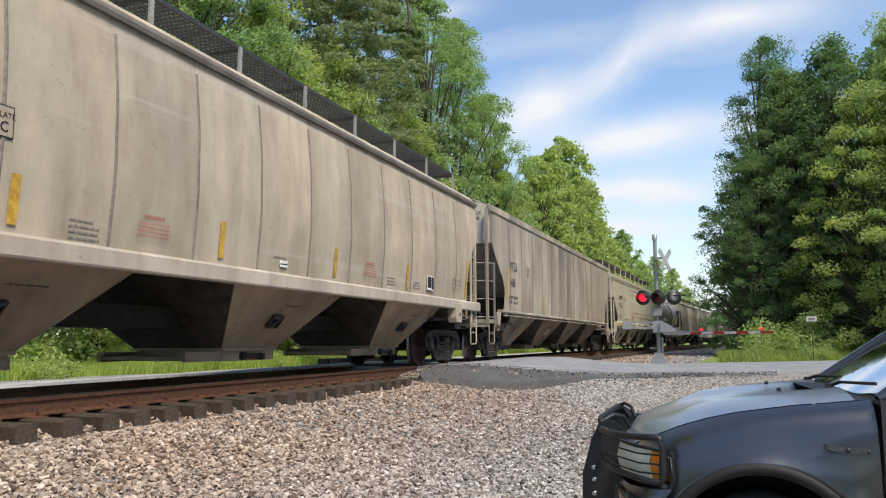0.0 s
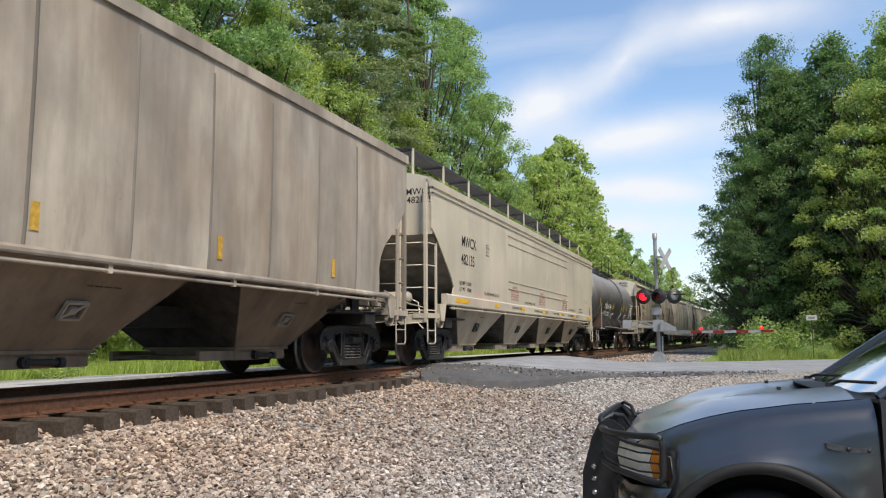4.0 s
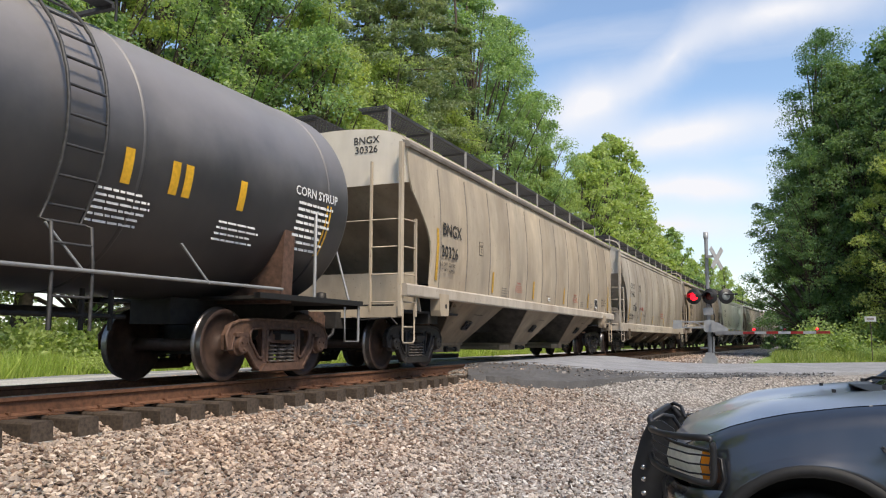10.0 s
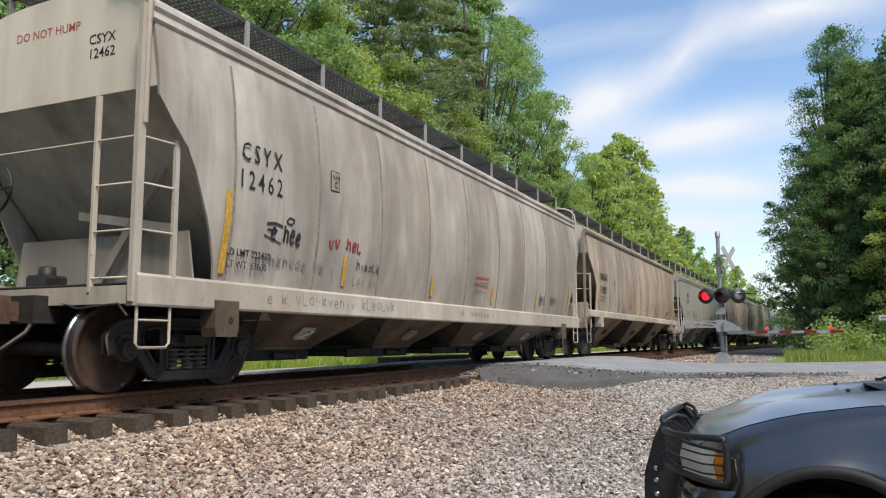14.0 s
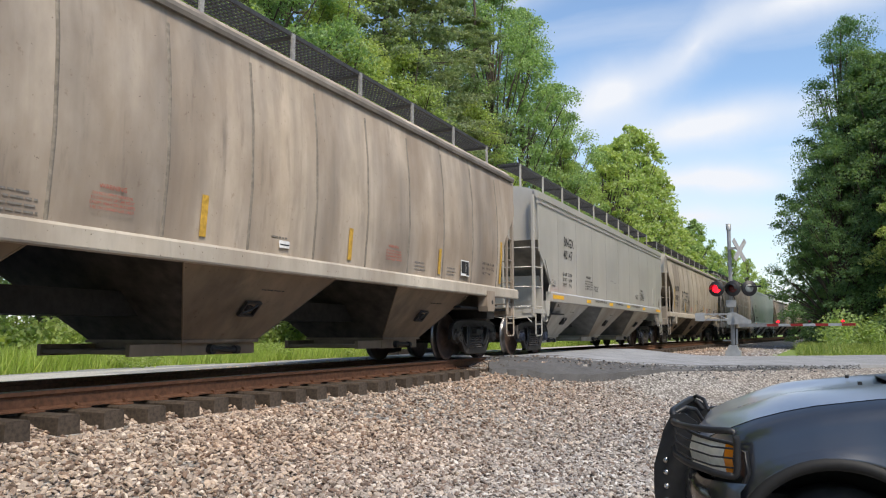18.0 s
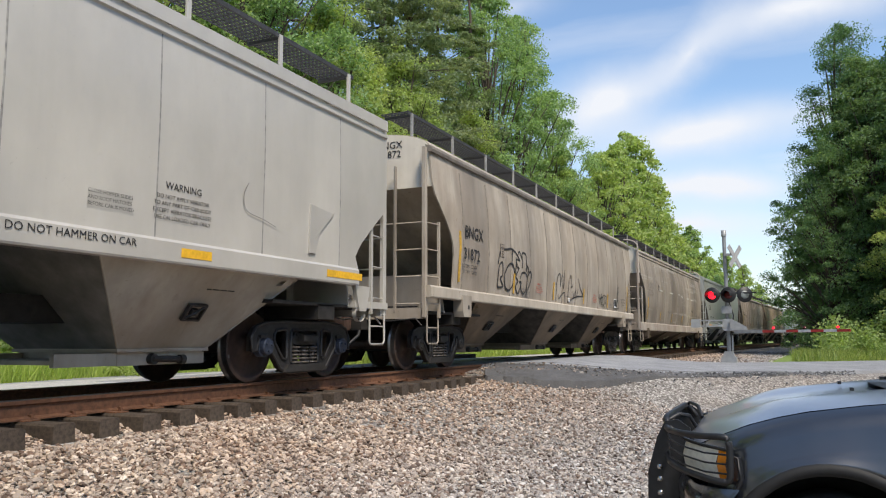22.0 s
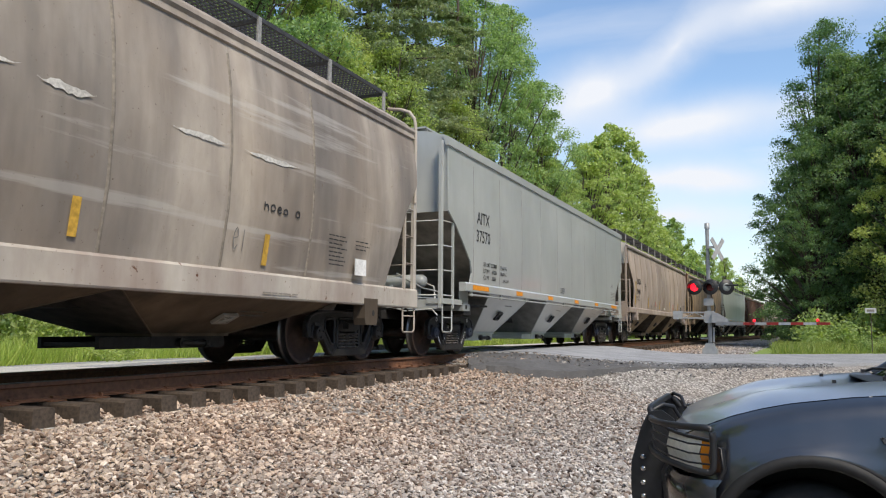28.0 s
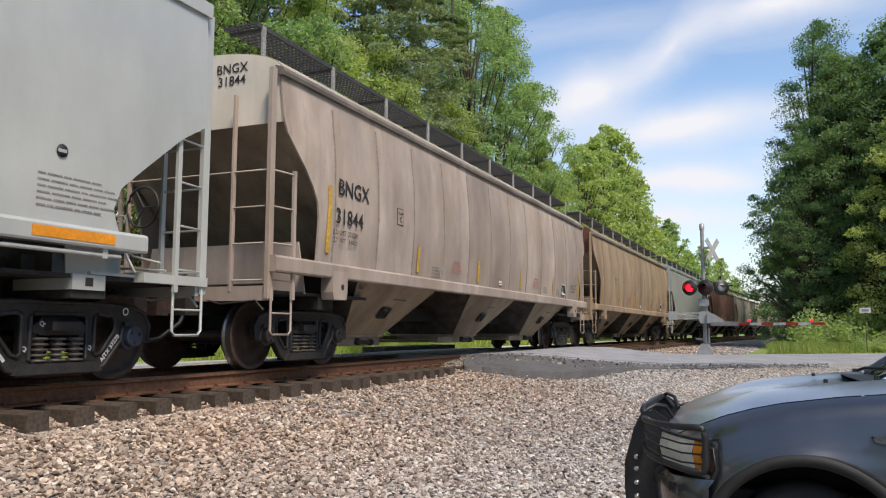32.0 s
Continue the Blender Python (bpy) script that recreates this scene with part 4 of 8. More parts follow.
def hopper(style, half, bog, paint, trim, label, group="freight cars", walkway=True, seams=12, endpaint=None, reflectors=True, blue=False, bays=None, stripes=(), eave=None, sill=None, rear=None, pitch=4.7, flare=1.46, foot=0.75, marks=None, inset=0.0, stile=0.89, fullweb=False, seam0=1.51, rcut=0.0, spacing=None):
    """A covered hopper car; its middle at the origin, its leading end towards -y."""
    st = STYLES[style]
    z0, z1 = sill or st["sill"]
    rear = rear or bog
    he = lambda e: hl - inset if e < 0 else hl      # the leading end sits further in
    cut = lambda z, e=-1: max(lerp_table(st["cut"], z) - (inset + rcut if e > 0 else 0.0), inset + 0.16 if e < 0 else 0.16)
    ze, hl = eave or st["eave"], half
    car = thing("hopper_car", label, "hopper car", group)
    sx = lambda z: lerp_table(st["side"], z)
    endpaint = endpaint or paint
    # sides: panels between the weld seams on the near flank, one skin on the far one
    zs = [z1 - 0.02 + (ze - z1 + 0.02) * i / 12 for i in range(13)]
    first, step = spacing if spacing else (seam0, 1.306) if style == "curved" else (1.83, 1.297) if style == "ribbed" else (1.68, 1.723) if style == "flow" else (2.55, (2 * hl - 5.1) / max(1, seams - 1))
    seam_y = [-hl + first + i * step for i in range(seams)]
    bulge = 0.012 if style in ("curved", "flow") else 0.0
    for k in (1, -1):
        cuts = [-hl] + (seam_y if k > 0 else []) + [hl]
        for p0, p1 in zip(cuts, cuts[1:]):
            s = Shape()
            rows = []
            m = 6 if k > 0 and seams else 10
            for z in zs:
                lo_end, hi_end = cut(z) - hl, hl - cut(z, 1)
                yb = max(min(p1, hi_end), lo_end)
                ya = min(max(p0, lo_end), yb)
                swell = bulge * math.sin(math.pi * (z - zs[0]) / (ze - zs[0])) if k > 0 else 0.0
                rows.append([(k * (sx(z) + swell * math.sin(math.pi * j / m) ** 0.7), ya + (yb - ya) * j / m, z) for j in range(m + 1)])
            s.sheet(rows, True, 0, k < 0)
            rows2 = [[(p[0] - k * 0.03, p[1], p[2]) for p in r] for r in rows]
            s.sheet(rows2, True, 0, k > 0)
            for j in (0, m):
                s.sheet([[r[j], r2[j]] for r, r2 in zip(rows, rows2)], False, 0, (j == 0) == (k < 0))
            part("side_panel" if len(cuts) > 2 else "side_wall", s, paint, car)
    s = Shape()
    rt = [(sx(ze) * math.cos(math.pi * i / 16), ze + st["roof"] * math.sin(math.pi * i / 16) ** 0.8) for i in range(17)]
    s.sheet([[(x, y, z) for x, z in rt] for y in (-he(-1) + 0.20, 0, hl - 0.20)], True, 0, True)
    for y, fl in ((-he(-1) + 0.20, False), (hl - 0.20, True)):
        s.add([(x, y, z) for x, z in rt], [tuple(range(17)) if fl else tuple(reversed(range(17)))])
    part("roof", s, paint, car)
    for k in (1, -1):
        s = Shape()
        x = sx(ze)
        if style in ("smooth", "ribbed"):
            s.prism([(k * (x - 0.03), ze - 0.06), (k * (x + 0.035), ze - 0.06), (k * (x + 0.035), ze + 0.10), (k * (x - 0.10), ze + 0.16)], "y", -he(-1) + 0.12, hl - 0.12)
        elif style == "flow":
            s.prism([(k * (x - 0.02), ze - 0.14), (k * (x + 0.05), ze - 0.10), (k * (x + 0.03), ze - 0.02), (k * (x + 0.06), ze + 0.02), (k * (x + 0.05), ze + 0.07), (k * (x - 0.08), ze + 0.10)], "y", -he(-1) + 0.12, hl - 0.12)
        else:
            s.prism([(k * (x - 0.02), ze - 0.05), (k * (x + 0.055), ze - 0.05), (k * (x + 0.065), ze + 0.0), (k * (x + 0.045), ze + 0.055), (k * (x - 0.08), ze + 0.09)], "y", -he(-1) + 0.12, hl - 0.12)
        part("roof_rail", s, M["sootshade"] if style == "curved" else paint, car)
        if style == "smooth" and ze < 4:
            part("eave_lip", Shape().prism([(k * (x - 0.02), ze - 0.20), (k * (x + 0.035), ze - 0.175), (k * (x + 0.035), ze - 0.135), (k * (x - 0.02), ze - 0.115)], "y", -he(-1) + 0.12, hl - 0.12), paint, car)
    # end sheets: upright at the top, then a slope down to the first bay
    edge = st["edge"]
    span = hl - 2.75
    for e in (1, -1):
        s = Shape()
        yt, yb = e * (he(e) - 0.2), e * (span + 0.15)
        w = sx(edge) - 0.02
        pts = [(-w, edge), (w, edge), (sx(ze) - 0.02, ze)] + [(x * 0.985, z - 0.01) for x, z in rt[1:-1]] + [(-sx(ze) + 0.02, ze)]
        s.prism(pts, "y", yt - 0.02, yt + 0.02)
        part("end_wall", s, endpaint, car)
        s = Shape()
        s.add([(-w, yt, edge), (w, yt, edge), (1.45, yb, z0 - 0.1), (-1.45, yb, z0 - 0.1), (-w, yt - e * 0.04, edge), (w, yt - e * 0.04, edge), (1.45, yb - e * 0.04, z0 - 0.1), (-1.45, yb - e * 0.04, z0 - 0.1)],
              [(0, 1, 2, 3) if e > 0 else (3, 2, 1, 0), (4, 7, 6, 5) if e > 0 else (5, 6, 7, 4), (0, 4, 5, 1), (2, 6, 7, 3)])
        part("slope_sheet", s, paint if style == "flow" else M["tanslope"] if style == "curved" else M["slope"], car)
        # bolster web and platform
        s = Shape()
        zb = 1.02
        s.box(-1.48, 1.48, *sorted((e * (he(e) - 0.02), e * (he(e) - 0.14))), zb - 0.12, zb + 0.06)
        part("deck_plate", Shape().box(-1.40, 1.40, *sorted((e * (he(e) - 0.14), e * (he(e) - 2.7))), zb - 0.02, zb + 0.02), M["under"], car)
        part("end_platform", s, trim if style in ("smooth", "ribbed") else paint, car)
        boxy = style in ("smooth", "ribbed") and not fullweb
        zt, wb, wt = (1.62, 0.62, 0.55) if boxy else (1.95 if fullweb else 1.74, 1.42, 1.30)
        yb2 = e * (he(e) - 0.95)
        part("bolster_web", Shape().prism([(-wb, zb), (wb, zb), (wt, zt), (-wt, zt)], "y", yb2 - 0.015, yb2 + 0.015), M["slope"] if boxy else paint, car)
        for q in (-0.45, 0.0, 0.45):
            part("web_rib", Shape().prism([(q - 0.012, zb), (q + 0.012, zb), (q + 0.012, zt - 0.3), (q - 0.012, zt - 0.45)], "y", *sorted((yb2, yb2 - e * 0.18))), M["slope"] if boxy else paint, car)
        if style == "flow":
            for xa, za, xb2, zb2 in ((0.05, 1.05, 1.05, 2.45), (1.20, 1.75, -0.2, 1.98)):
                part("diagonal_brace", Shape().prism([(xa - 0.06, za), (xa + 0.06, za), (xb2 + 0.06, zb2), (xb2 - 0.06, zb2)] if zb2 - za > 0.6 else [(xa, za - 0.05), (xa, za + 0.05), (xb2, zb2 + 0.05), (xb2, zb2 - 0.05)], "y", *sorted((yb2 - e * -0.10, yb2 - e * -0.16))), paint, car)
        # air reservoir, valves and brake rigging under the slope
        yr = e * (he(e) - 0.62)
        gear = M["bogie"] if style in ("curved", "flow", "ribbed") else trim
        if boxy:
            s = Shape()
            s.lathe([(-0.46, 0.0), (-0.44, 0.09), (-0.38, 0.135), (0.38, 0.135), (0.44, 0.09), (0.46, 0.0)], 18, "x", (0.45, yr, zb + 0.44))
            for q in (0.2, 0.7):
                s.box(q - 0.02, q + 0.02, yr - 0.15, yr + 0.15, zb + 0.02, zb + 0.36)
            tank = part("brake_reservoir", s, gear, car)
            s = Shape()
            s.tube([(0.0, yr, zb + 0.44), (-0.10, yr, zb + 0.42), (-0.14, yr, zb + 0.2), (-0.3, yr, zb + 0.16)], 0.018, 6)
            s.tube([(0.9, yr, zb + 0.40), (1.02, yr - e * 0.1, zb + 0.34), (1.10, yr, zb + 0.08)], 0.016, 6)
            s.tube([(0.3, yr + e * 0.1, zb + 0.60), (0.9, yr + e * 0.16, zb + 0.30), (1.25, yr + e * 0.2, zb + 0.22)], 0.016, 6)
            s.tube([(0.1, yr + e * 0.2, zb + 0.22), (1.3, yr + e * 0.22, zb + 0.14)], 0.014, 6)
            part("brake_pipe", s, gear, tank)
        s = Shape()
        s.box(-0.62, -0.30, yr - 0.14, yr + 0.14, zb + 0.02, zb + 0.26, bev=0.03).lathe([(zb + 0.26, 0.10), (zb + 0.36, 0.09), (zb + 0.38, 0.0)], 14, "z", (-0.46, yr, 0))
        part("brake_valve", s, gear, car)
        s = Shape()
        s.tube([(-1.2, e * (he(e) - 0.30), zb + 0.10), (1.2, e * (he(e) - 0.30), zb + 0.10)], 0.016, 6)
        part("uncoupling_rod", s, gear, car)
        s = Shape()
        s.tube([(0.2, e * (he(e) - 0.05), zb - 0.02), (0.75, e * (he(e) - 0.02), zb - 0.16), (1.30, e * (he(e) - 0.02), zb - 0.12), (1.42, e * (he(e) - 0.02), zb - 0.24)], 0.014, 6)
        part("cut_lever", s, gear, car)
        # brake wheel on the leading end
        if e < 0 and style in ("curved", "flow"):
            s = Shape()
            s.tube([(-0.62 + 0.28 * math.cos(a), -he(-1) + 0.02, 2.2 + 0.28 * math.sin(a)) for a in [2 * math.pi * q / 20 for q in range(21)]], 0.018, 6)
            for q in range(3):
                a = 2 * math.pi * q / 3
                s.tube([(-0.62, -he(-1) + 0.04, 2.2), (-0.62 + 0.28 * math.cos(a), -he(-1) + 0.02, 2.2 + 0.28 * math.sin(a))], 0.012, 6)
            part("brake_wheel", s, M["bogie"], car)
    # sills
    for k in (1, -1):
        s = Shape()
        xa = sx(z1)
        lo = hl - 0.02 if style in ("curved", "flow") else hl - 0.98
        s.prism([(k * (xa - 0.10), z0), (k * (xa + 0.035), z0), (k * (xa + 0.045), z0 + 0.02), (k * (xa + 0.045), z1 - 0.03), (k * (xa + 0.02), z1), (k * (xa - 0.10), z1)], "y", -lo + inset, lo)
        part("side_sill", s, trim, car)
        if style == "ribbed" or (style == "smooth" and not fullweb):
            s = Shape()
            s.tube([(k * (xa - 0.01), -lo + 0.3 + inset, z0 - 0.06), (k * (xa - 0.01), lo - 0.3, z0 - 0.06)], 0.022, 8)
            for j in range(9):
                y = -lo + 0.5 + j * (2 * lo - 1.0) / 8
                s.box(k * (xa - 0.03), k * (xa + 0.015), y - 0.03, y + 0.03, z0 - 0.09, z0)
            part("air_pipe", s, trim, car)
        for e in (1, -1):
            s = Shape()
            if style in ("curved", "flow"):
                y = e * (hl - 1.68)
                s.prism([(y - 0.17, z0 - 0.30), (y + 0.17, z0 - 0.30), (y + 0.2, z0 - 0.2), (y + 0.2, z0 + 0.10), (y - 0.2, z0 + 0.10), (y - 0.2, z0 - 0.2)], "x", k * (xa - 0.14), k * (xa + 0.06))
            elif paint is PAINT["mint"]:
                y = e * 7.06
                s.prism([(y - 0.24, z0 + 0.01), (y + 0.24, z0 + 0.01), (y + 0.24, 1.04), (y - 0.22, 1.04)], "x", k * (xa - 0.20), k * (xa - 0.185))
                s.box(*sorted((k * (xa - 0.9), k * (xa - 0.13))), y - 0.19, y + 0.19, 0.895, 1.04)
            else:
                y = e * (he(e) - 0.80)
                s.prism([(y - 0.09, 0.95), (y + 0.09, 0.95), (y + 0.15, 1.12), (y + 0.2, z0), (y - 0.2, z0), (y - 0.15, 1.12)], "x", k * (xa - 0.06), k * (xa + 0.005))
            # pads of the flow cars are darkened for the shade below the sill
            pad = part("jacking_pad", s, paint if style != "flow" else M["flowbay"], car)
            # flat dark pieces on the pad's face stand in for the holes' shade
            if paint is PAINT["mint"]:
                part("pad_hole", Shape().box(*sorted((k * (xa - 0.129), k * (xa - 0.127))), y - 0.045, y + 0.045, 0.93, 1.01), M["under"], pad)
            if style in ("curved", "flow"):
                part("pad_hole", Shape().lathe([(k * (xa + 0.062), 0.045), (k * (xa + 0.064), 0.0)], 14, "x", (0, y + 0.06, z0 - 0.12)), M["under"], pad)
    # bays: slanting side sheets, and cross slopes that go on up to the ridge between two bays
    n = bays or st["bays"]
    for i in range(n):
        c = (i - (n - 1) / 2) * pitch
        t, b = flare, 0.66
        zt, zb, xt, xb = z0 + 0.02, 0.44, sx(z1) - 0.07, foot
        up = max(0.0, pitch / 2 - t)
        zr = zt + up * (zt - zb) / (t - b)
        s = Shape()
        s.add([(-xt, c - t, zt), (xt, c - t, zt), (xt, c + t, zt), (-xt, c + t, zt), (-xb, c - b, zb), (xb, c - b, zb), (xb, c + b, zb), (-xb, c + b, zb)],
              [(1, 2, 6, 5), (3, 0, 4, 7), (4, 5, 6, 7)])
        for e in (-1, 1):
            y1, y2, y3 = c + e * t, c + e * b, c + e * (t + up)
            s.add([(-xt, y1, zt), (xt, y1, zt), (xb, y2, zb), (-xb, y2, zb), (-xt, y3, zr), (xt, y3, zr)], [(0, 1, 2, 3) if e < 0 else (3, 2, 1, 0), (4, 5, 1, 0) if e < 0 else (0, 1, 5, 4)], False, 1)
        for e in (-1, 1):
            s.tube([(xt, c + e * t, zt), (xb, c + e * b, zb)], 0.012, 6)
        s.box(-xb - 0.03, xb + 0.03, c - b - 0.03, c + b + 0.03, zb - 0.025, zb + 0.012)
        bay_tone = M["greybay"] if paint is PAINT["silver"] else paint if blue else M["cleanbay"] if style == "smooth" else M["flowbay"] if style == "flow" else M["tanbay"] if paint in (PAINT["tan"], PAINT["tan2"], PAINT["mauve"]) else M["bay"]
        bay = part("hopper_bay", s, [bay_tone, M["greyplate"] if blue else M["soot"]], car)
        s = Shape()
        s.box(-xb + 0.02, xb - 0.02, c - b + 0.02, c + b - 0.02, 0.27, 0.415)
        s.box(-xb + 0.06, xb - 0.06, c - b - 0.72, c - b + 0.02, 0.30, 0.345)
        for q in (-1, 1):
            s.box(q * (xb - 0.06) - 0.03, q * (xb - 0.06) + 0.03, c - b - 0.74, c + b + 0.02, 0.275, 0.405)
        part("outlet_gate", s, M["under"] if style == "flow" else bay_tone, bay)
        s = Shape()
        s.tube([(xb - 0.02, c - 0.18, 0.335), (xb + 0.05, c - 0.18, 0.335)], 0.06, 12).tube([(xb + 0.03, c - 0.2, 0.34), (xb + 0.04, c + 0.22, 0.325)], 0.035, 8).tube([(xb + 0.04, c + 0.20, 0.325), (xb + 0.04, c + 0.27, 0.325)], 0.055, 10)
        part("gate_pinion", s, M["bogie"], bay)
        for k in (1, -1):
            xm, zm = (xt + xb) / 2 + 0.012, (zt + zb) / 2 - 0.03
            s = Shape()
            for q in (-1, 1):
                s.box(-0.012, 0.030, q * 0.13 - 0.012, q * 0.13 + 0.012, -0.11, 0.11)
                s.box(-0.012, 0.030, -0.13, 0.13, q * 0.10 - 0.012, q * 0.10 + 0.012)
            s.tube([(0.015, -0.13, -0.10), (0.05, -0.02, 0.02), (0.015, 0.13, 0.10)], 0.016, 6).box(0.0, 0.04, -0.07, 0.02, -0.03, 0.05)
            slope = math.degrees(math.atan2(xt - xb, zt - zb))
            part("vibrator_bracket", s, M["bogie"] if style in ("curved", "smooth") else paint, bay, m=pose(k * xm, c + 0.05, zm, 0, slope if k > 0 else 180 - slope, 0))
            bars(2, 0.55, 0.022, 0.05, M["soot"], bay, k * ((xt * 3 + xb) / 4 + 0.012) if k > 0 else -5, c + 0.05, zt - 0.17, i) if k > 0 else None
    # underframe
    s = Shape()
    s.box(-0.33, 0.33, -he(-1) - 0.15, hl + 0.15, 0.72, 1.0)
    s.box(-0.5, 0.5, -bog - 0.3, -bog + 0.3, 0.78, 1.02).box(-0.5, 0.5, rear - 0.3, rear + 0.3, 0.78, 1.02)
    for e in (1, -1):
        q = rear if e > 0 else -bog
        s.box(-1.40, 1.40, q - 0.20, q + 0.20, 0.82, 1.02)
    part("centre_sill", s, M["under"], car)
    couplers(car, hl, hl - inset)
    # ladders at the corners
    for e in (1, -1):
        for k in (1, -1):
            ladder_corner(car, style, he(e), e, k, sx, ze, z0, z1, trim if style != "curved" else paint, paint, stile)
    # roof walkway
    if walkway:
        for k in (1, -1):
            s = Shape()
            za = 4.66 if style != "smooth" else 4.70
            xa, xb = 0.48, 1.02
            y0, y1 = -he(-1) + 0.25, hl - 0.25
            for i in range(9):
                x = xa + (xb - xa) * i / 8
                s.box(k * x - 0.007, k * x + 0.007, y0, y1, za - 0.025, za)
            y = y0
            while y < y1:
                s.box(*sorted((k * xa, k * xb)), y - 0.006, y + 0.006, za - 0.022, za - 0.002)
                y += 0.10
            s.box(*sorted((k * (xb - 0.012), k * (xb + 0.012))), y0, y1, za - 0.05, za + 0.01)
            part("roof_walkway", s, M["grating"], car)
            m = max(6, int((2 * hl - 0.8) / 1.72))
            for i in range(m + 1):
                y = -he(-1) + 0.4 + i * (2 * hl - inset - 0.8) / m
                zr = ze + st["roof"] * 0.62
                s = Shape()
                s.box(*sorted((k * (xb + 0.0), k * (xb + 0.03))), y - 0.035, y + 0.035, zr - 0.12, za - 0.01)
                # cross piece darkened with the grating colour, for its shade under the walkway
                s.box(*sorted((k * xa, k * xb)), y - 0.025, y + 0.025, za - 0.075, za - 0.03, 1)
                part("walkway_bracket", s, [trim if style == "smooth" else M["bracket"], M["grating"]], car)
        s = Shape()
        s.box(-0.34, 0.34, -hl + 0.8, hl - 0.8, ze + st["roof"] - 0.03, ze + st["roof"] + 0.10, bev=0.03)
        part("hatch_cover", s, paint, car)
    else:
        for i in range(8):
            y = -hl + 1.2 + i * (2 * hl - 2.4) / 7
            s = Shape()
            s.lathe([(0.0, 0.33), (0.07, 0.33), (0.11, 0.22), (0.12, 0.0)], 18, "z", (0.25, y, ze + st["roof"] - 0.03))
            s.box(0.5, 0.62, y - 0.06, y + 0.06, ze + st["roof"] - 0.08, ze + st["roof"] + 0.07)
            part("roof_hatch", s, paint, car)
        s = Shape()
        s.box(0.70, 1.05, -hl + 0.3, hl - 0.3, ze + st["roof"] + 0.0, ze + st["roof"] + 0.03)
        for i in range(11):
            y = -hl + 0.5 + i * (2 * hl - 1.0) / 10
            s.box(0.72, 1.0, y - 0.03, y + 0.03, ze + st["roof"] * 0.7, ze + st["roof"] + 0.005)
        part("roof_walkway", s, trim, car)
    # weld seams round the shell
    for y in seam_y:
        d, wd = (0.013, 0.026) if style != "smooth" else (0.0025, 0.015)
        for k in (1, -1):
            s = Shape()
            rows = [[(k * (sx(z) - 0.002), y - wd, z), (k * (sx(z) + d), y - wd * 0.3, z), (k * (sx(z) + d), y + wd * 0.3, z), (k * (sx(z) - 0.002), y + wd, z)] for z in zs[:-1] if cut(z) - hl + 0.02 < y < hl - cut(z, 1) - 0.02]
            if len(rows) < 2:
                continue
            s.sheet(rows, True, 0, k < 0)
            part("weld_seam", s, M["seam"] if style in ("curved",) else M["sootshade"] if style == "ribbed" else M["dirtyseam"] if fullweb or sill else M["seam"] if style == "flow" else paint, car)
    # reflectors or stripes on both sides
    if reflectors:
        for k in (1, -1):
            for i, y in enumerate(marks or [-hl + 1.95 + i * (2 * hl - 3.9) / 5 for i in range(6)]):
                s = Shape()
                xa = sx(z1) + 0.047
                w = 0.45 if abs(y) > hl - 2.4 else 0.225
                s.box(k * xa - 0.002, k * xa + 0.003, y - w, y + w, (z0 + z1) / 2 - 0.05, (z0 + z1) / 2 + 0.045)
                part("reflector", s, M["orange" if paint is PAINT["mint"] else "yellow"], car)
    for k in (1, -1):
        for y, za, zb, mat in stripes:
            s = Shape()
            s.sheet([[(k * (sx(z) + 0.006 + bulge), -hl + y - 0.05, z), (k * (sx(z) + 0.006 + bulge), -hl + y + 0.05, z)] for z in (za, (za * 2 + zb) / 3, (za + zb * 2) / 3, zb)], True, 0, k > 0)
            part("reflector_stripe", s, mat, car)
    bogie(car, -bog, False, blue)
    bogie(car, rear, False, blue)
    return car


# roof rail's shadow put into its paint; also the sooty seams of the ribbed car
M["sootshade"] = car_paint("sooty_roof_rail_paint", (0.27, 0.245, 0.215), (0.08, 0.07, 0.065), 0.6, 0.5, 0.4)
# grey for the smooth cars' weld seams: their shadow line put into colour
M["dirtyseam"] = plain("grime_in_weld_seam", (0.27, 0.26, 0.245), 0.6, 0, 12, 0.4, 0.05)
# bay, flowbay and cleanbay carry the underside's shade in colour, over real grime
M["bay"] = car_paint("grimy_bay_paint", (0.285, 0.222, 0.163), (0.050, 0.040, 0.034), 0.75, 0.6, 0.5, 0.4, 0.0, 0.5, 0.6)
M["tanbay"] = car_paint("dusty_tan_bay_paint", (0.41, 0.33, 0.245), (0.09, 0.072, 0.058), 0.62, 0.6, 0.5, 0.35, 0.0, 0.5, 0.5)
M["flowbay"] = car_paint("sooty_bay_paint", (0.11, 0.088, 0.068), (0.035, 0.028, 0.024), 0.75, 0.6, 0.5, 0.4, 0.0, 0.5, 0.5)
M["bracket"] = plain("dull_galvanised_bracket", (0.34, 0.33, 0.315), 0.55, 0.2, 24, 0.3, 0.05)
M["greybay"] = car_paint("grimy_grey_bay_paint", (0.52, 0.485, 0.43), (0.19, 0.165, 0.14), 0.50, 0.5, 0.4, 0.15, 0.0, 0.3, 0.4)
M["cleanbay"] = car_paint("dusty_bay_paint", (0.50, 0.425, 0.325), (0.16, 0.13, 0.10), 0.50, 0.5, 0.35, 0.15, 0.0, 0.3, 0.35)
# cross slopes between bays: soot, with their shade put into the colour
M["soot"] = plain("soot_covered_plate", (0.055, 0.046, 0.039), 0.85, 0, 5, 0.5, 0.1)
# darker copy of the clean cars' paint, for shade on the cross slopes
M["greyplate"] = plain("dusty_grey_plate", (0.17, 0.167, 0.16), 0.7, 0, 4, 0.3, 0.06)
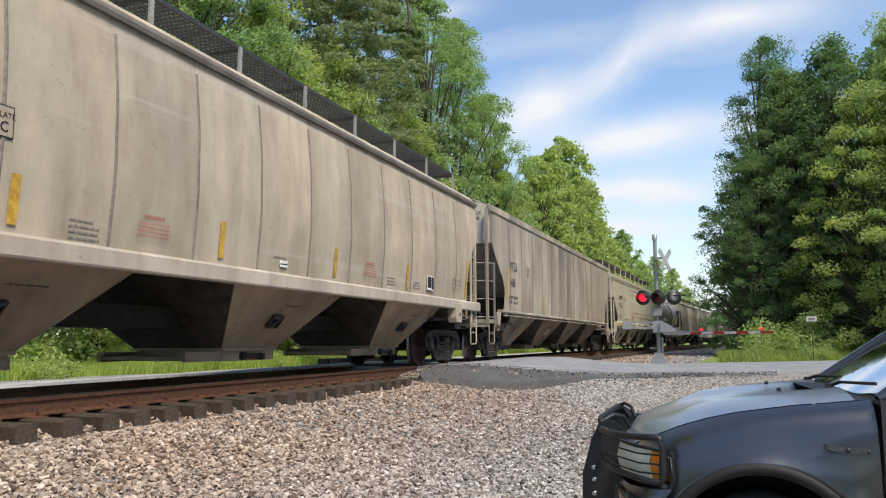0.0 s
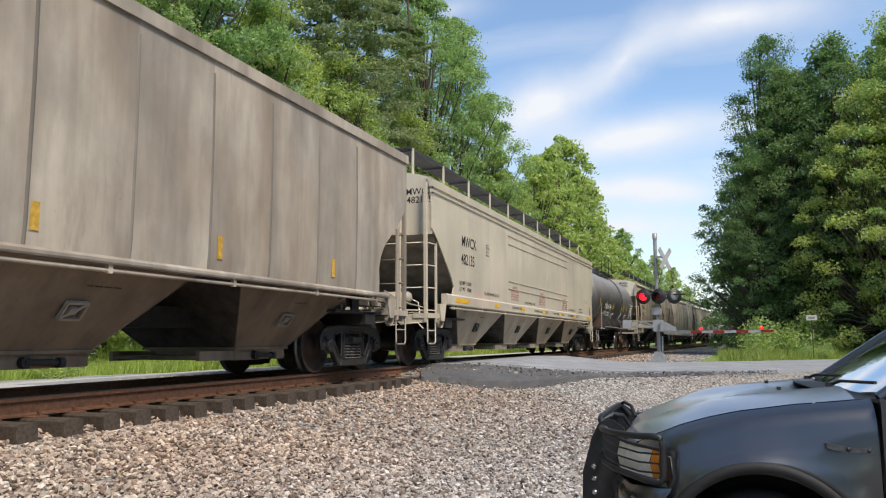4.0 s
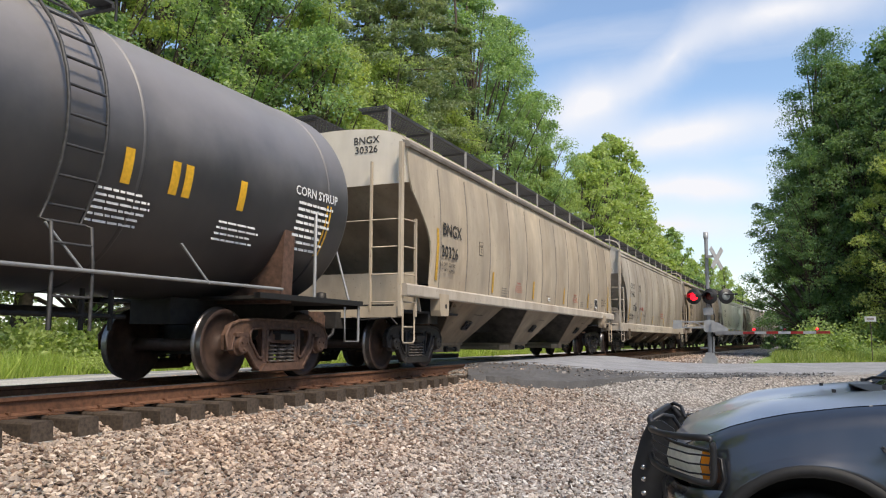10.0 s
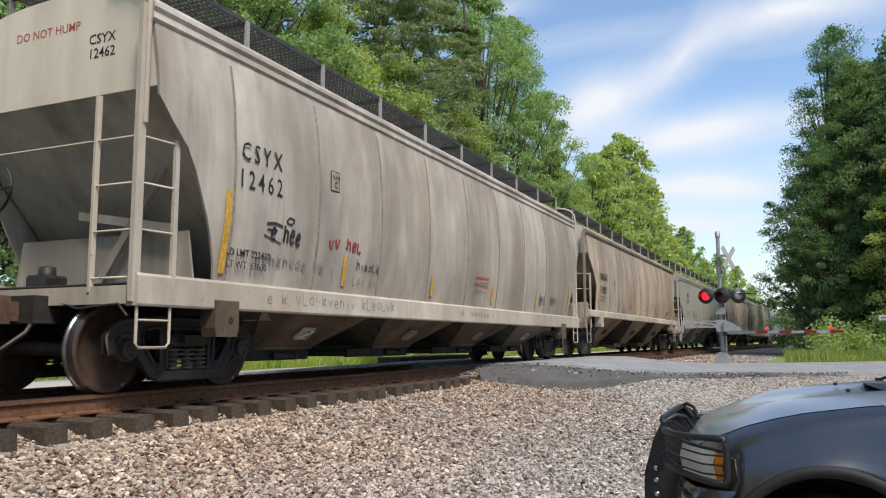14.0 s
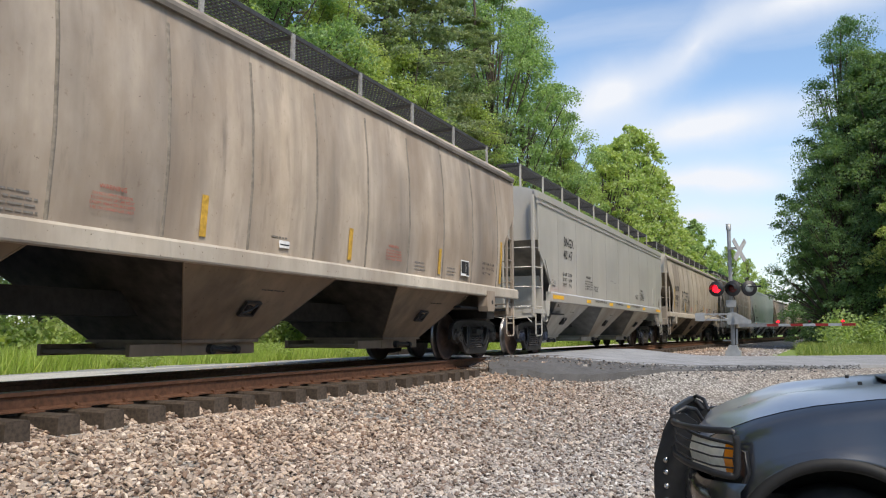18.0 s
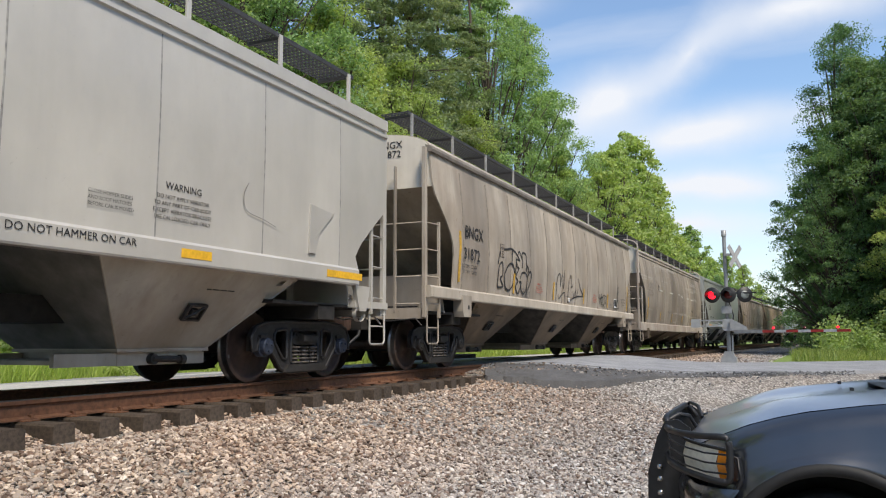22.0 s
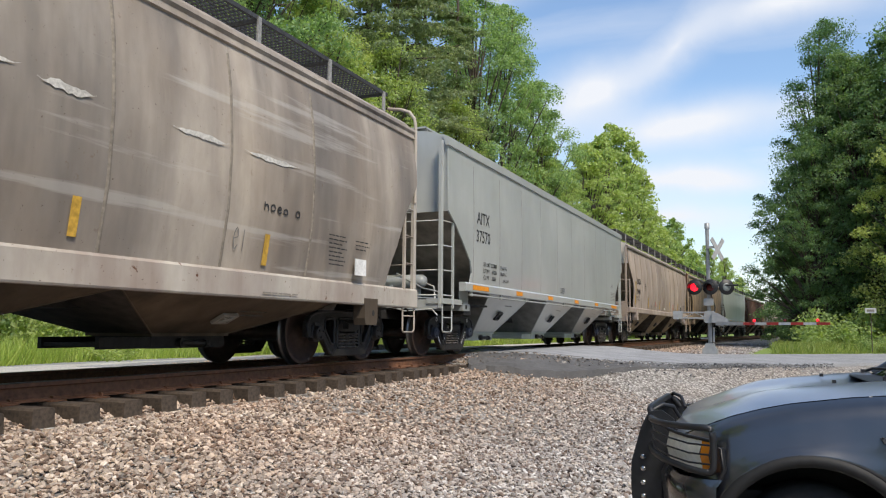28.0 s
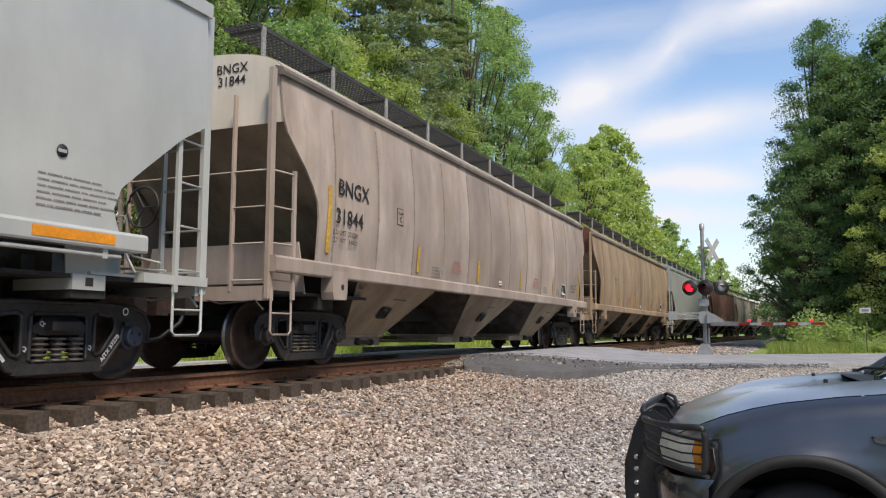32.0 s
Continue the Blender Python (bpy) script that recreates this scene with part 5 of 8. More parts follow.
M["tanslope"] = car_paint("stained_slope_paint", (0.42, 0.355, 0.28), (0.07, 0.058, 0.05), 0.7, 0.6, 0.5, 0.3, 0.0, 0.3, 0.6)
# end slope below the overhang: its shade is put into this darker colour
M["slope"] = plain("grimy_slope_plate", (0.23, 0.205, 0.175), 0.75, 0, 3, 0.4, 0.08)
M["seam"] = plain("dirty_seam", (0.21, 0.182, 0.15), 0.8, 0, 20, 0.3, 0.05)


def couplers(car, half, front=None, z=0.84):
    for e in (1, -1):
        hl = half if e > 0 or front is None else front
        s = Shape()
        s.box(-0.12, 0.12, *sorted((e * (hl - 0.1), e * (hl + 0.30))), z - 0.10, z + 0.10)
        s.prism([(-0.17, e * (hl + 0.28)), (0.17, e * (hl + 0.28)), (0.19, e * (hl + 0.50)), (0.02, e * (hl + 0.56)), (-0.17, e * (hl + 0.48))], "z", z - 0.13, z + 0.15)
        part("coupler", s, M["rustbogie"], car)
        s = Shape()
        s.tube([(0.25, e * (hl + 0.05), z - 0.05), (0.30, e * (hl + 0.2), z - 0.22), (0.18, e * (hl + 0.42), z - 0.42), (0.0, e * (hl + 0.55), z - 0.46)], 0.03, 8)
        part("air_hose", s, M["signalblack"], car)


def ladder_corner(car, style, hl, e, k, sx, ze, z0, z1, mat, paint, stile=0.89):
    yo = e * (hl - 0.04)
    xo = k * 1.47
    s = Shape()
    top = ze + 0.02
    inner = k * stile
    yin = e * (hl - 0.50)
    zb = 0.92
    # corner post, end stile, side stile
    s.box(xo - 0.028, xo + 0.028, yo - 0.05, yo + 0.05, zb, top)
    ztop_end = 3.60 if style == "curved" else 3.05
    part("corner_post", s, mat, car)
    if style == "flow":
        part("roof_grab_pipe", Shape().tube([(k * 1.50, yo - e * 0.03, 2.70), (k * 1.50, yo - e * 0.03, 4.05), (k * 1.48, yo - e * 0.03, 4.20), (k * 1.38, yo - e * 0.03, 4.33), (k * 1.20, yo - e * 0.03, 4.40), (k * 0.95, yo - e * 0.03, 4.44)], 0.030, 8), mat, car)
    part("end_stile", Shape().box(inner - 0.016, inner + 0.016, yo - 0.03, yo + 0.03, zb + 0.1, ztop_end), mat, car)
    zside = 2.62
    part("side_stile", Shape().box(k * 1.52 - 0.02, k * 1.52 + 0.02, yin - 0.028, yin + 0.028, zb, zside), mat, car)
    for i in range(4):
        z = 1.16 + i * 0.47
        part("ladder_rung", Shape().tube([(inner, yo, z), (xo, yo, z), (k * 1.52, yin, z)], 0.013, 6), mat, car)
    part("grab_rail", Shape().tube([(inner, yo, 2.57), (0.0, yo, 2.57)], 0.013, 6), mat, car)
    # stirrup
    s = Shape()
    s.tube([(k * 1.50, e * (hl - 0.06), zb + 0.12), (k * 1.50, e * (hl - 0.06), 0.52), (k * 1.50, e * (hl - 0.10), 0.47), (k * 1.50, e * (hl - 0.46), 0.47), (k * 1.50, e * (hl - 0.50), 0.52), (k * 1.50, e * (hl - 0.50), zb + 0.12)], 0.017, 6)
    s.tube([(k * 1.50, e * (hl - 0.06), 0.74), (k * 1.50, e * (hl - 0.50), 0.74)], 0.013, 6)
    part("stirrup_step", s, mat, car)
    if style in ("smooth", "ribbed"):
        s = Shape()
        s.box(*sorted((k * 1.20, k * 1.53)), *sorted((e * (hl - 0.0), e * (hl - 0.95))), 1.0, 1.10)
        if paint is PAINT["mint"]:
            s.box(*sorted((k * 1.22, k * 1.42)), *sorted((e * (hl - 0.95), e * (hl - 1.5))), 1.045, 1.075)
        else:
            s.lathe([(k * 1.46, 0.13), (k * 1.53, 0.13)], 16, "x", (0, e * (hl - 0.80), 0.93))
        part("corner_step", s, mat, car)


PAINT = dict(
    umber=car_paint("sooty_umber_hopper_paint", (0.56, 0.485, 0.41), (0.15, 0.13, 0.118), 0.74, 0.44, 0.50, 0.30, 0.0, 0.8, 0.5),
    tan=car_paint("tan_grey_hopper_paint", (0.60, 0.52, 0.41), (0.20, 0.175, 0.15), 0.50, 0.44, 0.36, 0.30, 0.0, 0.6, 0.30),
    dun=car_paint("dun_grey_hopper_paint", (0.50, 0.45, 0.39), (0.155, 0.138, 0.125), 0.62, 0.44, 0.42, 0.25, 0.0, 0.6, 0.30),
    tan2=car_paint("sun_bleached_hopper_paint", (0.60, 0.53, 0.43), (0.19, 0.165, 0.14), 0.42, 0.44, 0.34, 0.25, 0.2, 0.6, 0.30),
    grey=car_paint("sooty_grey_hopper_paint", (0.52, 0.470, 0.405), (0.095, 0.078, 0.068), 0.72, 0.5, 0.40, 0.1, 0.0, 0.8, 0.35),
    light=car_paint("light_cream_hopper_paint", (0.66, 0.59, 0.475), (0.33, 0.285, 0.22), 0.25, 0.33, 0.15, 0.05, 0.0, 0.22),
    pale=car_paint("pale_grey_hopper_paint", (0.55, 0.52, 0.475), (0.15, 0.13, 0.112), 0.58, 0.45, 0.50, 0.12, 0.0, 0.6, 0.35),
    silver=car_paint("silver_grey_hopper_paint", (0.52, 0.497, 0.46), (0.33, 0.31, 0.28), 0.25, 0.28, 0.15, 0.05, 0.0, 0.22),
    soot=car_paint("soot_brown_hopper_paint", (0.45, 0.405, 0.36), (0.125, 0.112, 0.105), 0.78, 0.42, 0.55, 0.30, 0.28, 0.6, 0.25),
    mint=car_paint("pale_green_grey_hopper_paint", (0.455, 0.475, 0.468), (0.30, 0.32, 0.30), 0.25, 0.28, 0.15, 0.0, 0.0, 0.22),
    mauve=car_paint("mauve_grey_hopper_paint", (0.49, 0.42, 0.38), (0.16, 0.132, 0.12), 0.52, 0.45, 0.36, 0.15, 0.0, 0.6, 0.35),
    ochre=car_paint("ochre_hopper_paint", (0.42, 0.325, 0.23), (0.13, 0.09, 0.07), 0.5, 0.5, 0.5, 0.2),
    oxide=car_paint("oxide_red_hopper_paint", (0.17, 0.075, 0.055), (0.05, 0.035, 0.03), 0.5, 0.6, 0.5, 0.2),
    tank=car_paint("black_tank_paint", (0.022, 0.022, 0.026), (0.075, 0.068, 0.064), 0.30, 0.42, 0.22),
    trim=car_paint("off_white_sill_paint", (0.58, 0.54, 0.48), (0.22, 0.17, 0.13), 0.35, 0.5, 0.3, 0.5, 0.0, 0.4, 0.25),
    worntrim=car_paint("worn_white_sill_paint", (0.50, 0.47, 0.43), (0.16, 0.09, 0.07), 0.5, 0.6, 0.4, 1.0),
    endwhite=car_paint("end_white_paint", (0.72, 0.67, 0.59), (0.34, 0.28, 0.21), 0.30, 0.5, 0.25, 0.1),
)


def sheen_on_top(mat, low, high, topsheen):
    """Pale sky sheen painted over a dusty top, thinning out down the flank."""
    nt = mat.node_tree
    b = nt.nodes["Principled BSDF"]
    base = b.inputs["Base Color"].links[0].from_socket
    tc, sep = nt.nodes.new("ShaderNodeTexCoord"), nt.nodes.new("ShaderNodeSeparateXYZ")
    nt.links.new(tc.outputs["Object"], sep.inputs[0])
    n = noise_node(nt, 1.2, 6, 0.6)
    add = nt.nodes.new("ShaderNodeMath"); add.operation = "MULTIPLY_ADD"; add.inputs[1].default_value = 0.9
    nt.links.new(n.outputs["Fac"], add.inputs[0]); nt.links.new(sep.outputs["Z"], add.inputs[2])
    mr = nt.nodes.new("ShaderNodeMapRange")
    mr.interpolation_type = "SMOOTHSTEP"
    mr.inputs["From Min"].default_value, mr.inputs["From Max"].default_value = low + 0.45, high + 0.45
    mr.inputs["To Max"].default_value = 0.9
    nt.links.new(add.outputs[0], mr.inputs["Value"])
    nt.links.new(mix_node(nt, mr.outputs[0], base, topsheen), b.inputs["Base Color"])


sheen_on_top(PAINT["tank"], 2.1, 3.7, (0.265, 0.246, 0.240))
_tank = PAINT["tank"].node_tree.nodes["Principled BSDF"]
_tank.inputs["Specular IOR Level"].default_value = 0.6
_tank.inputs["Coat Weight"].default_value, _tank.inputs["Coat Roughness"].default_value, _tank.inputs["Coat IOR"].default_value = 0.5, 0.42, 1.5


def place_car(car, first_axle, half, bog):
    """first_axle: where the leading axle stands at 0 s."""
    STOCK.append((car, half, bog, first_axle + bog + 0.889))
    return car


ST = lambda *ys: [(y, za, zb, M["faded"]) for y, za, zb in ys]


def curved_car(paint, trim, label, first_axle, mark="", number="", end=None, weight="", stripes=ST((1.35, 1.6, 2.55), (4.33, 1.54, 1.98), (7.28, 1.54, 1.98), (10.20, 1.54, 1.98), (13.12, 1.54, 1.98), (16.05, 1.54, 2.40)), seams=12, walkway=True, seam0=1.51, shift=0.0):
    hl, bog = 8.58, 6.94
    stripes = [(y + (shift if 2 < y < 15 else 0), za, zb, mat) for y, za, zb, mat in stripes]
    car = hopper("curved", hl, bog, paint, trim, label, stripes=stripes, seams=seams, endpaint=end or PAINT["endwhite"], reflectors=False, walkway=walkway, rear=7.41, inset=0.13, seam0=seam0)
    if mark:
        letters(mark, 0.235, M["black"], car, 1.634, -hl + 1.56, 2.46, squash=0.97)
        letters(number, 0.225, M["black"], car, 1.632, -hl + 1.50, 2.045, squash=1.0)
        letters(mark, 0.13, M["black"], car, 0.70, -hl + 0.302, 3.97, "end", align="CENTER")
        letters(number, 0.13, M["black"], car, 0.70, -hl + 0.302, 3.80, "end", align="CENTER")
    if weight:
        letters("LD LMT  " + weight[0] + "\nLT  WT   " + weight[1], 0.070, M["black"], car, 1.624, -hl + 1.47, 1.885, line=1.15)
    plate_sign(car, 1.627, -hl + 3.55, 2.40, paint)
    # small writing along the lower side
    for y, n, w, col in ((4.95, 4, 0.45, "greyletter"), (8.45, 1, 0.34, "greyletter"), (12.2, 3, 0.42, "greyletter"), (13.45, 3, 0.42, "greyletter")):
        bars(n, w, 0.03, 0.055, M[col], car, 1.594, -hl + y + shift, 1.69, int(y * 10), flank=lambda q: lerp_table(STYLES["curved"]["side"], q) + 0.007)
    for y in (6.08, 11.45):
        vibrator_warning(car, 1.606, -hl + y + shift, 1.83, 0.46)
    s = Shape()
    s.box(-0.002, 0.002, -0.19, 0.19, -0.145, 0.145)
    s.box(0.002, 0.004, -0.17, 0.03, -0.10, 0.125, 1).box(0.002, 0.004, 0.045, 0.17, -0.125, 0.125, 1)
    part("tracking_sign", s, [M["whiteletter"], M["black"]], car, m=pose(1.606, hl - 2.96 + shift * 0.8, 1.72))
    part("route_card", Shape().box(0, 0.004, -0.10, 0.10, -0.045, 0.045).box(0.004, 0.0055, -0.09, 0.09, -0.012, 0.004, 1), [M["whiteletter"], M["black"]], car, m=pose(1.586, -hl + 8.70 + shift, 1.60))
    letters("EXW  10-8   H  8-8\nEW    9-8   H  15-6\nCU FT   5461", 0.055, M["black"], car, 1.612, hl - 2.13, 1.86, line=1.25)
    return place_car(car, first_axle, hl, bog)


def vibrator_warning(car, x, y, z, width, mat=None):
    """The red notice on vibrators, centred at y, its head at z."""
    k = width / 0.62
    letters("WARNING", 0.062 * k, mat or M["redletter"], car, x, y, z, align="CENTER")
    letters("DO NOT APPLY VIBRATOR\nTO ANY PART OF CAR BODY\nEXCEPT VIBRATOR BRACKETS\nUSE ON LOADED CAR ONLY", 0.036 * k, mat or M["redletter"], car, x, y, z - 0.085 * k, align="CENTER", line=1.15)


def plate_sign(car, x, y, z, paint):
    s = Shape()
    s.box(-0.002, 0.002, -0.11, 0.11, -0.14, 0.14)
    s.box(0.002, 0.004, -0.098, 0.098, -0.128, 0.128, 1)
    part("plate_sign", s, [M["black"], paint], car, m=pose(x, y, z))
    letters("PLATE", 0.05, M["black"], car, x + 0.008, y - 0.08, z + 0.03)
    letters("C", 0.09, M["black"], car, x + 0.008, y - 0.035, z - 0.09)


def smooth_car(style, half, paint, trim, label, first_axle, bog, mark, number, lines, n, blue=False, walkway=True, reflectors=True, stripes=(), seams=0, size=0.25, eave=None, at=(2.68, 2.80, 2.46, 2.57, 2.02), squash=0.92, endat=(0.83, 3.77, 3.61, 0.12), sill=None, rear=None, pitch=4.7, flare=1.5, foot=0.78, marks=None, ink="black", spread=1.0, inset=0.0, stile=0.89, fullweb=False, rcut=0.0, spacing=None):
    car = hopper(style, half, bog, paint, trim, label, seams=seams, bays=n, blue=blue, walkway=walkway, endpaint=PAINT["endwhite"] if style in ("flow", "ribbed") else paint, reflectors=reflectors, stripes=stripes, eave=eave, sill=sill, rear=rear or (bog + 0.14), pitch=pitch, flare=flare, foot=foot, marks=marks, inset=inset, stile=stile, fullweb=fullweb, rcut=rcut, spacing=spacing)
    if mark:
        ya, za, zb, yl, zl = at
        xs = STYLES[style]["side"]
        bu = 0.018 if style == "flow" else 0.006
        letters(mark, size, M[ink], car, lerp_table(xs, za) + bu, -half + ya, za, squash=squash, spread=spread)
        letters(number, size, M[ink], car, lerp_table(xs, zb) + bu, -half + ya - 0.03, zb, squash=squash, spread=spread)
        ye = -half + inset + 0.177
        letters(mark, endat[3], M["black"], car, endat[0], ye, endat[1], "end", align="CENTER")
        letters(number, endat[3], M["black"], car, endat[0], ye, endat[2], "end", align="CENTER")
        for i, ln in enumerate(lines):
            letters(ln, 0.085, M["black"], car, lerp_table(xs, zl) + bu + 0.002, -half + yl, zl - i * 0.14)
        if not blue:
            plate_sign(car, lerp_table(xs, 2.7) + bu, -half + at[0] + 2.0, za + 0.1, paint)
    return place_car(car, first_axle, half, bog)


def plate_sign_white(car, x, y, z):
    s = Shape()
    for a, b, c, d in ((-0.12, 0.12, 0.12, 0.14), (-0.12, 0.12, -0.14, -0.12), (-0.12, -0.10, -0.14, 0.14), (0.10, 0.12, -0.14, 0.14)):
        s.box(-0.002, 0.004, a, b, c, d)
    p = part("plate_sign", s, M["whiteletter"], car, m=pose(x, y, z, 0, 0, 0) @ pose(0, 0, 0, 0, 13, 0))
    letters("C", 0.09, M["whiteletter"], car, x + 0.006, y - 0.04, z - 0.09, tilt=14)


def tank_car(first_axle):
    bog, hl = 4.31, 6.15
    car = thing("tank_car", "black tank car with white lettering and yellow stripes", "tank car", "freight cars")
    R, cz, tl = 1.50, 2.52, 6.0
    s = Shape()
    prof = [(-tl, 0.0)] + [(-tl + 0.42 * (1 - math.cos(a)), R * math.sin(a)) for a in [math.pi / 2 * i / 8 for i in range(1, 9)]]
    prof = prof + [(-a, r) for a, r in reversed(prof)]
    s.lathe(prof, 64, "y", (0, 0, cz))
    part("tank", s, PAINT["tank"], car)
    for y in (-5.1, -1.1, 1.6, 5.1):
        s = Shape()
        s.lathe([(-0.03, R), (-0.015, R + 0.012), (0.015, R + 0.012), (0.03, R)], 64, "y", (0, y, cz))
        part("weld_ring", s, PAINT["tank"], car)
    # saddles, stub sills
    for e in (1, -1):
        s = Shape()
        s.prism([(-1.35, 1.0), (1.35, 1.0), (1.40, 2.2), (1.2, 1.75), (0.6, 1.2), (-0.6, 1.2), (-1.2, 1.75), (-1.40, 2.2)], "y", e * bog - 0.12, e * bog + 0.12)
        part("saddle", s, M["rustbogie"], car)
        s = Shape()
        s.box(-0.33, 0.33, *sorted((e * (bog - 1.0), e * (hl + 0.25))), 0.72, 1.05)
        s.box(-1.45, 1.45, *sorted((e * (hl - 0.05), e * (hl - 0.15))), 0.98, 1.10)
        s.box(-1.48, 1.48, *sorted((e * (hl - 0.15), e * (bog - 0.5))), 1.04, 1.08)
        part("stub_sill", s, M["under"], car)
        for k in (1, -1):
            s = Shape()
            s.box(*sorted((k * 1.40, k * 1.50)), *sorted((e * (hl - 0.05), e * (bog - 0.75))), 1.03, 1.10)
            part("side_step", s, M["signalblack"], car)
            s = Shape()
            y1, y2 = e * (hl - 0.35), e * (hl - 1.35)
            s.tube([(k * 1.45, y1 + e * 0.25, 0.50), (k * 1.45, y1 + e * 0.25, 1.05)], 0.02, 6)
            s.tube([(k * 1.47, y2, 1.05), (k * 1.47, y2, 2.25), (k * 1.45, y2 + e * 0.12, 2.36), (k * 1.2, y2 + e * 0.9, 2.36), (k * 0.5, e * (hl - 0.1), 2.36), (0, e * (hl - 0.1), 2.36)], 0.024, 8)
            s.tube([(k * 1.3, e * (hl - 0.1), 1.05), (k * 0.9, e * (hl - 0.1), 2.36)], 0.018, 6)
            part("handrail", s, M["galv"], car)
            s = Shape()
            s.tube([(k * 1.45, e * (hl - 0.10), 1.0), (k * 1.45, e * (hl - 0.10), 0.5), (k * 1.45, e * (hl - 0.5), 0.5), (k * 1.45, e * (hl - 0.5), 1.0)], 0.018, 6)
            part("stirrup_step", s, M["galv"], car)
    for k in (1, -1):
        s = Shape()
        s.tube([(k * 1.50, -bog + 0.3, 1.16), (k * 1.52, 0, 1.14), (k * 1.50, bog - 0.3, 1.16)], 0.020, 8)
        for y in (-2.6, -0.9, 0.9, 2.6):
            s.tube([(k * 1.52, y, 1.14), (k * 1.42, y - 0.35, 1.55)], 0.014, 6)
        part("side_rail", s, M["galv"], car)
        # ladder up the flank
        s = Shape()
        arc = [(k * (R + 0.10) * math.cos(a), cz + (R + 0.10) * math.sin(a)) for a in [radians(q) for q in range(-35, 76, 10)]]
        low = [(k * 1.50, 0.60), (k * 1.50, 1.20), (k * 1.46, 1.55)]
        line = low + arc
        for dy in (-0.22, 0.22):
            s.tube([(x, 0.80 + dy, z) for x, z in line], 0.018, 6)
        for i, (x, z) in enumerate(line[:-1]):
            x2, z2 = line[i + 1]
            s.tube([((x + x2) / 2, 0.58, (z + z2) / 2), ((x + x2) / 2, 1.02, (z + z2) / 2)], 0.014, 6)
        part("ladder", s, M["grating"], car)
    # top platform with valve housing and railing
    zt = cz + R
    s = Shape()
    s.lathe([(zt - 0.1, 0.55), (zt + 0.28, 0.55), (zt + 0.34, 0.5), (zt + 0.36, 0.0)], 24, "z", (0, 0, 0))
    part("manway", s, M["signalblack"], car)
    s = Shape()
    for x in (-0.95, 0.75):
        s.box(x, x + 0.22, -1.6, 1.6, zt + 0.02, zt + 0.05)
    for y in (-1.6, -0.8, 0.8, 1.6):
        s.box(-0.95, 0.97, y - 0.03, y + 0.03, zt - 0.02, zt + 0.02)
    part("top_platform", s, M["grating"], car)
    # bowed rails over the platform's sides
    for x in (-0.98, 0.98):
        for z, w in ((zt + 0.34, 0.98), (zt + 0.80, 0.90)):
            part("top_railing", Shape().tube([(x, -1.62, z - 0.30), (x, -1.52, z - 0.08), (x, -1.2, z), (x, 0, z + 0.02), (x, 1.2, z), (x, 1.52, z - 0.08), (x, 1.62, z - 0.30)], 0.017, 6), M["signalblack"], car)
        for y in (-1.62, -0.55, 0.55, 1.62):
            part("railing_post", Shape().tube([(x, y, zt - 0.15), (x, y, zt + (0.80 if abs(y) < 1 else 0.50))], 0.016, 6), M["signalblack"], car)

    def on_tank(z, extra=0.006):
        return math.sqrt((R + extra) ** 2 - (z - cz) ** 2)

    # yellow stripes and lettering follow the flank
    for y, za, zb in ((-5.05, 1.62, 2.50), (-3.22, 1.90, 2.36), (-1.43, 2.08, 2.30), (-1.22, 2.08, 2.42), (1.41, 2.05, 2.40), (2.06, 2.05, 2.40), (2.26, 2.05, 2.40), (3.19, 2.05, 2.40), (5.1, 1.7, 2.4)):
        s = Shape()
        s.sheet([[(on_tank(z), y - 0.06, z), (on_tank(z), y + 0.06, z)] for z in [za + (zb - za) * i / 5 for i in range(6)]], True, 0, True)
        part("reflector_stripe", s, M["yellow"], car)
    letters("STSX 51141", 0.235, M["whiteletter"], car, on_tank(2.5) + 0.004, -4.14, 2.04, tilt=14, squash=1.02)
    plate_sign_white(car, on_tank(2.15), -2.07, 2.15)
    letters("LD LMT  222300 LB 100800 KG\nLT  WT    63700 LB   28900 KG", 0.105, M["whiteletter"], car, on_tank(1.9) + 0.012, -4.06, 1.83, tilt=24, squash=0.98)
    flank = lambda q: on_tank(q) + 0.002
    for n, w, h, gap, y, z, sd in ((5, 1.05, 0.04, 0.06, -1.60, 1.90, 3), (6, 0.75, 0.04, 0.06, 1.1, 1.98, 4), (4, 0.8, 0.04, 0.065, 2.9, 1.9, 5), (8, 0.9, 0.06, 0.085, 4.35, 2.36, 6)):
        bars(n, w, h, gap, M["whiteletter"], car, 1.4, y, z, sd, flank=flank)
    letters("CORN SYRUP", 0.12, M["whiteletter"], car, on_tank(2.5) + 0.006, 4.25, 2.44)
    letters("2 IN HF COMP SHOES", 0.06, M["whiteletter"], car, 1.504, -hl + 1.0, 1.04)
    # heater pipes under the belly
    s = Shape()
    for y in (-1.3, -0.9, -0.5, 1.5, 1.9, 2.3):
        s.tube([(0.4, y, cz - R + 0.05), (0.4, y, 0.62)], 0.03, 6)
    s.tube([(0.4, -1.5, 0.78), (0.4, 2.5, 0.78)], 0.03, 6).tube([(-0.4, -1.5, 0.85), (-0.4, 2.5, 0.85)], 0.05, 8)
    part("belly_piping", s, M["under"], car)
    couplers(car, hl)
    bogie(car, -bog, True)
    bogie(car, bog + 0.35, True)
    STOCK.append((car, hl + 0.5, bog, first_axle + bog + 0.889))
    return car


# the consist, in the order in which it passes
curved_car(PAINT["tan2"], PAINT["trim"], "tan-grey covered hopper car with curved ribbed sides", 2.0, seams=11, seam0=2.26, shift=-0.60)
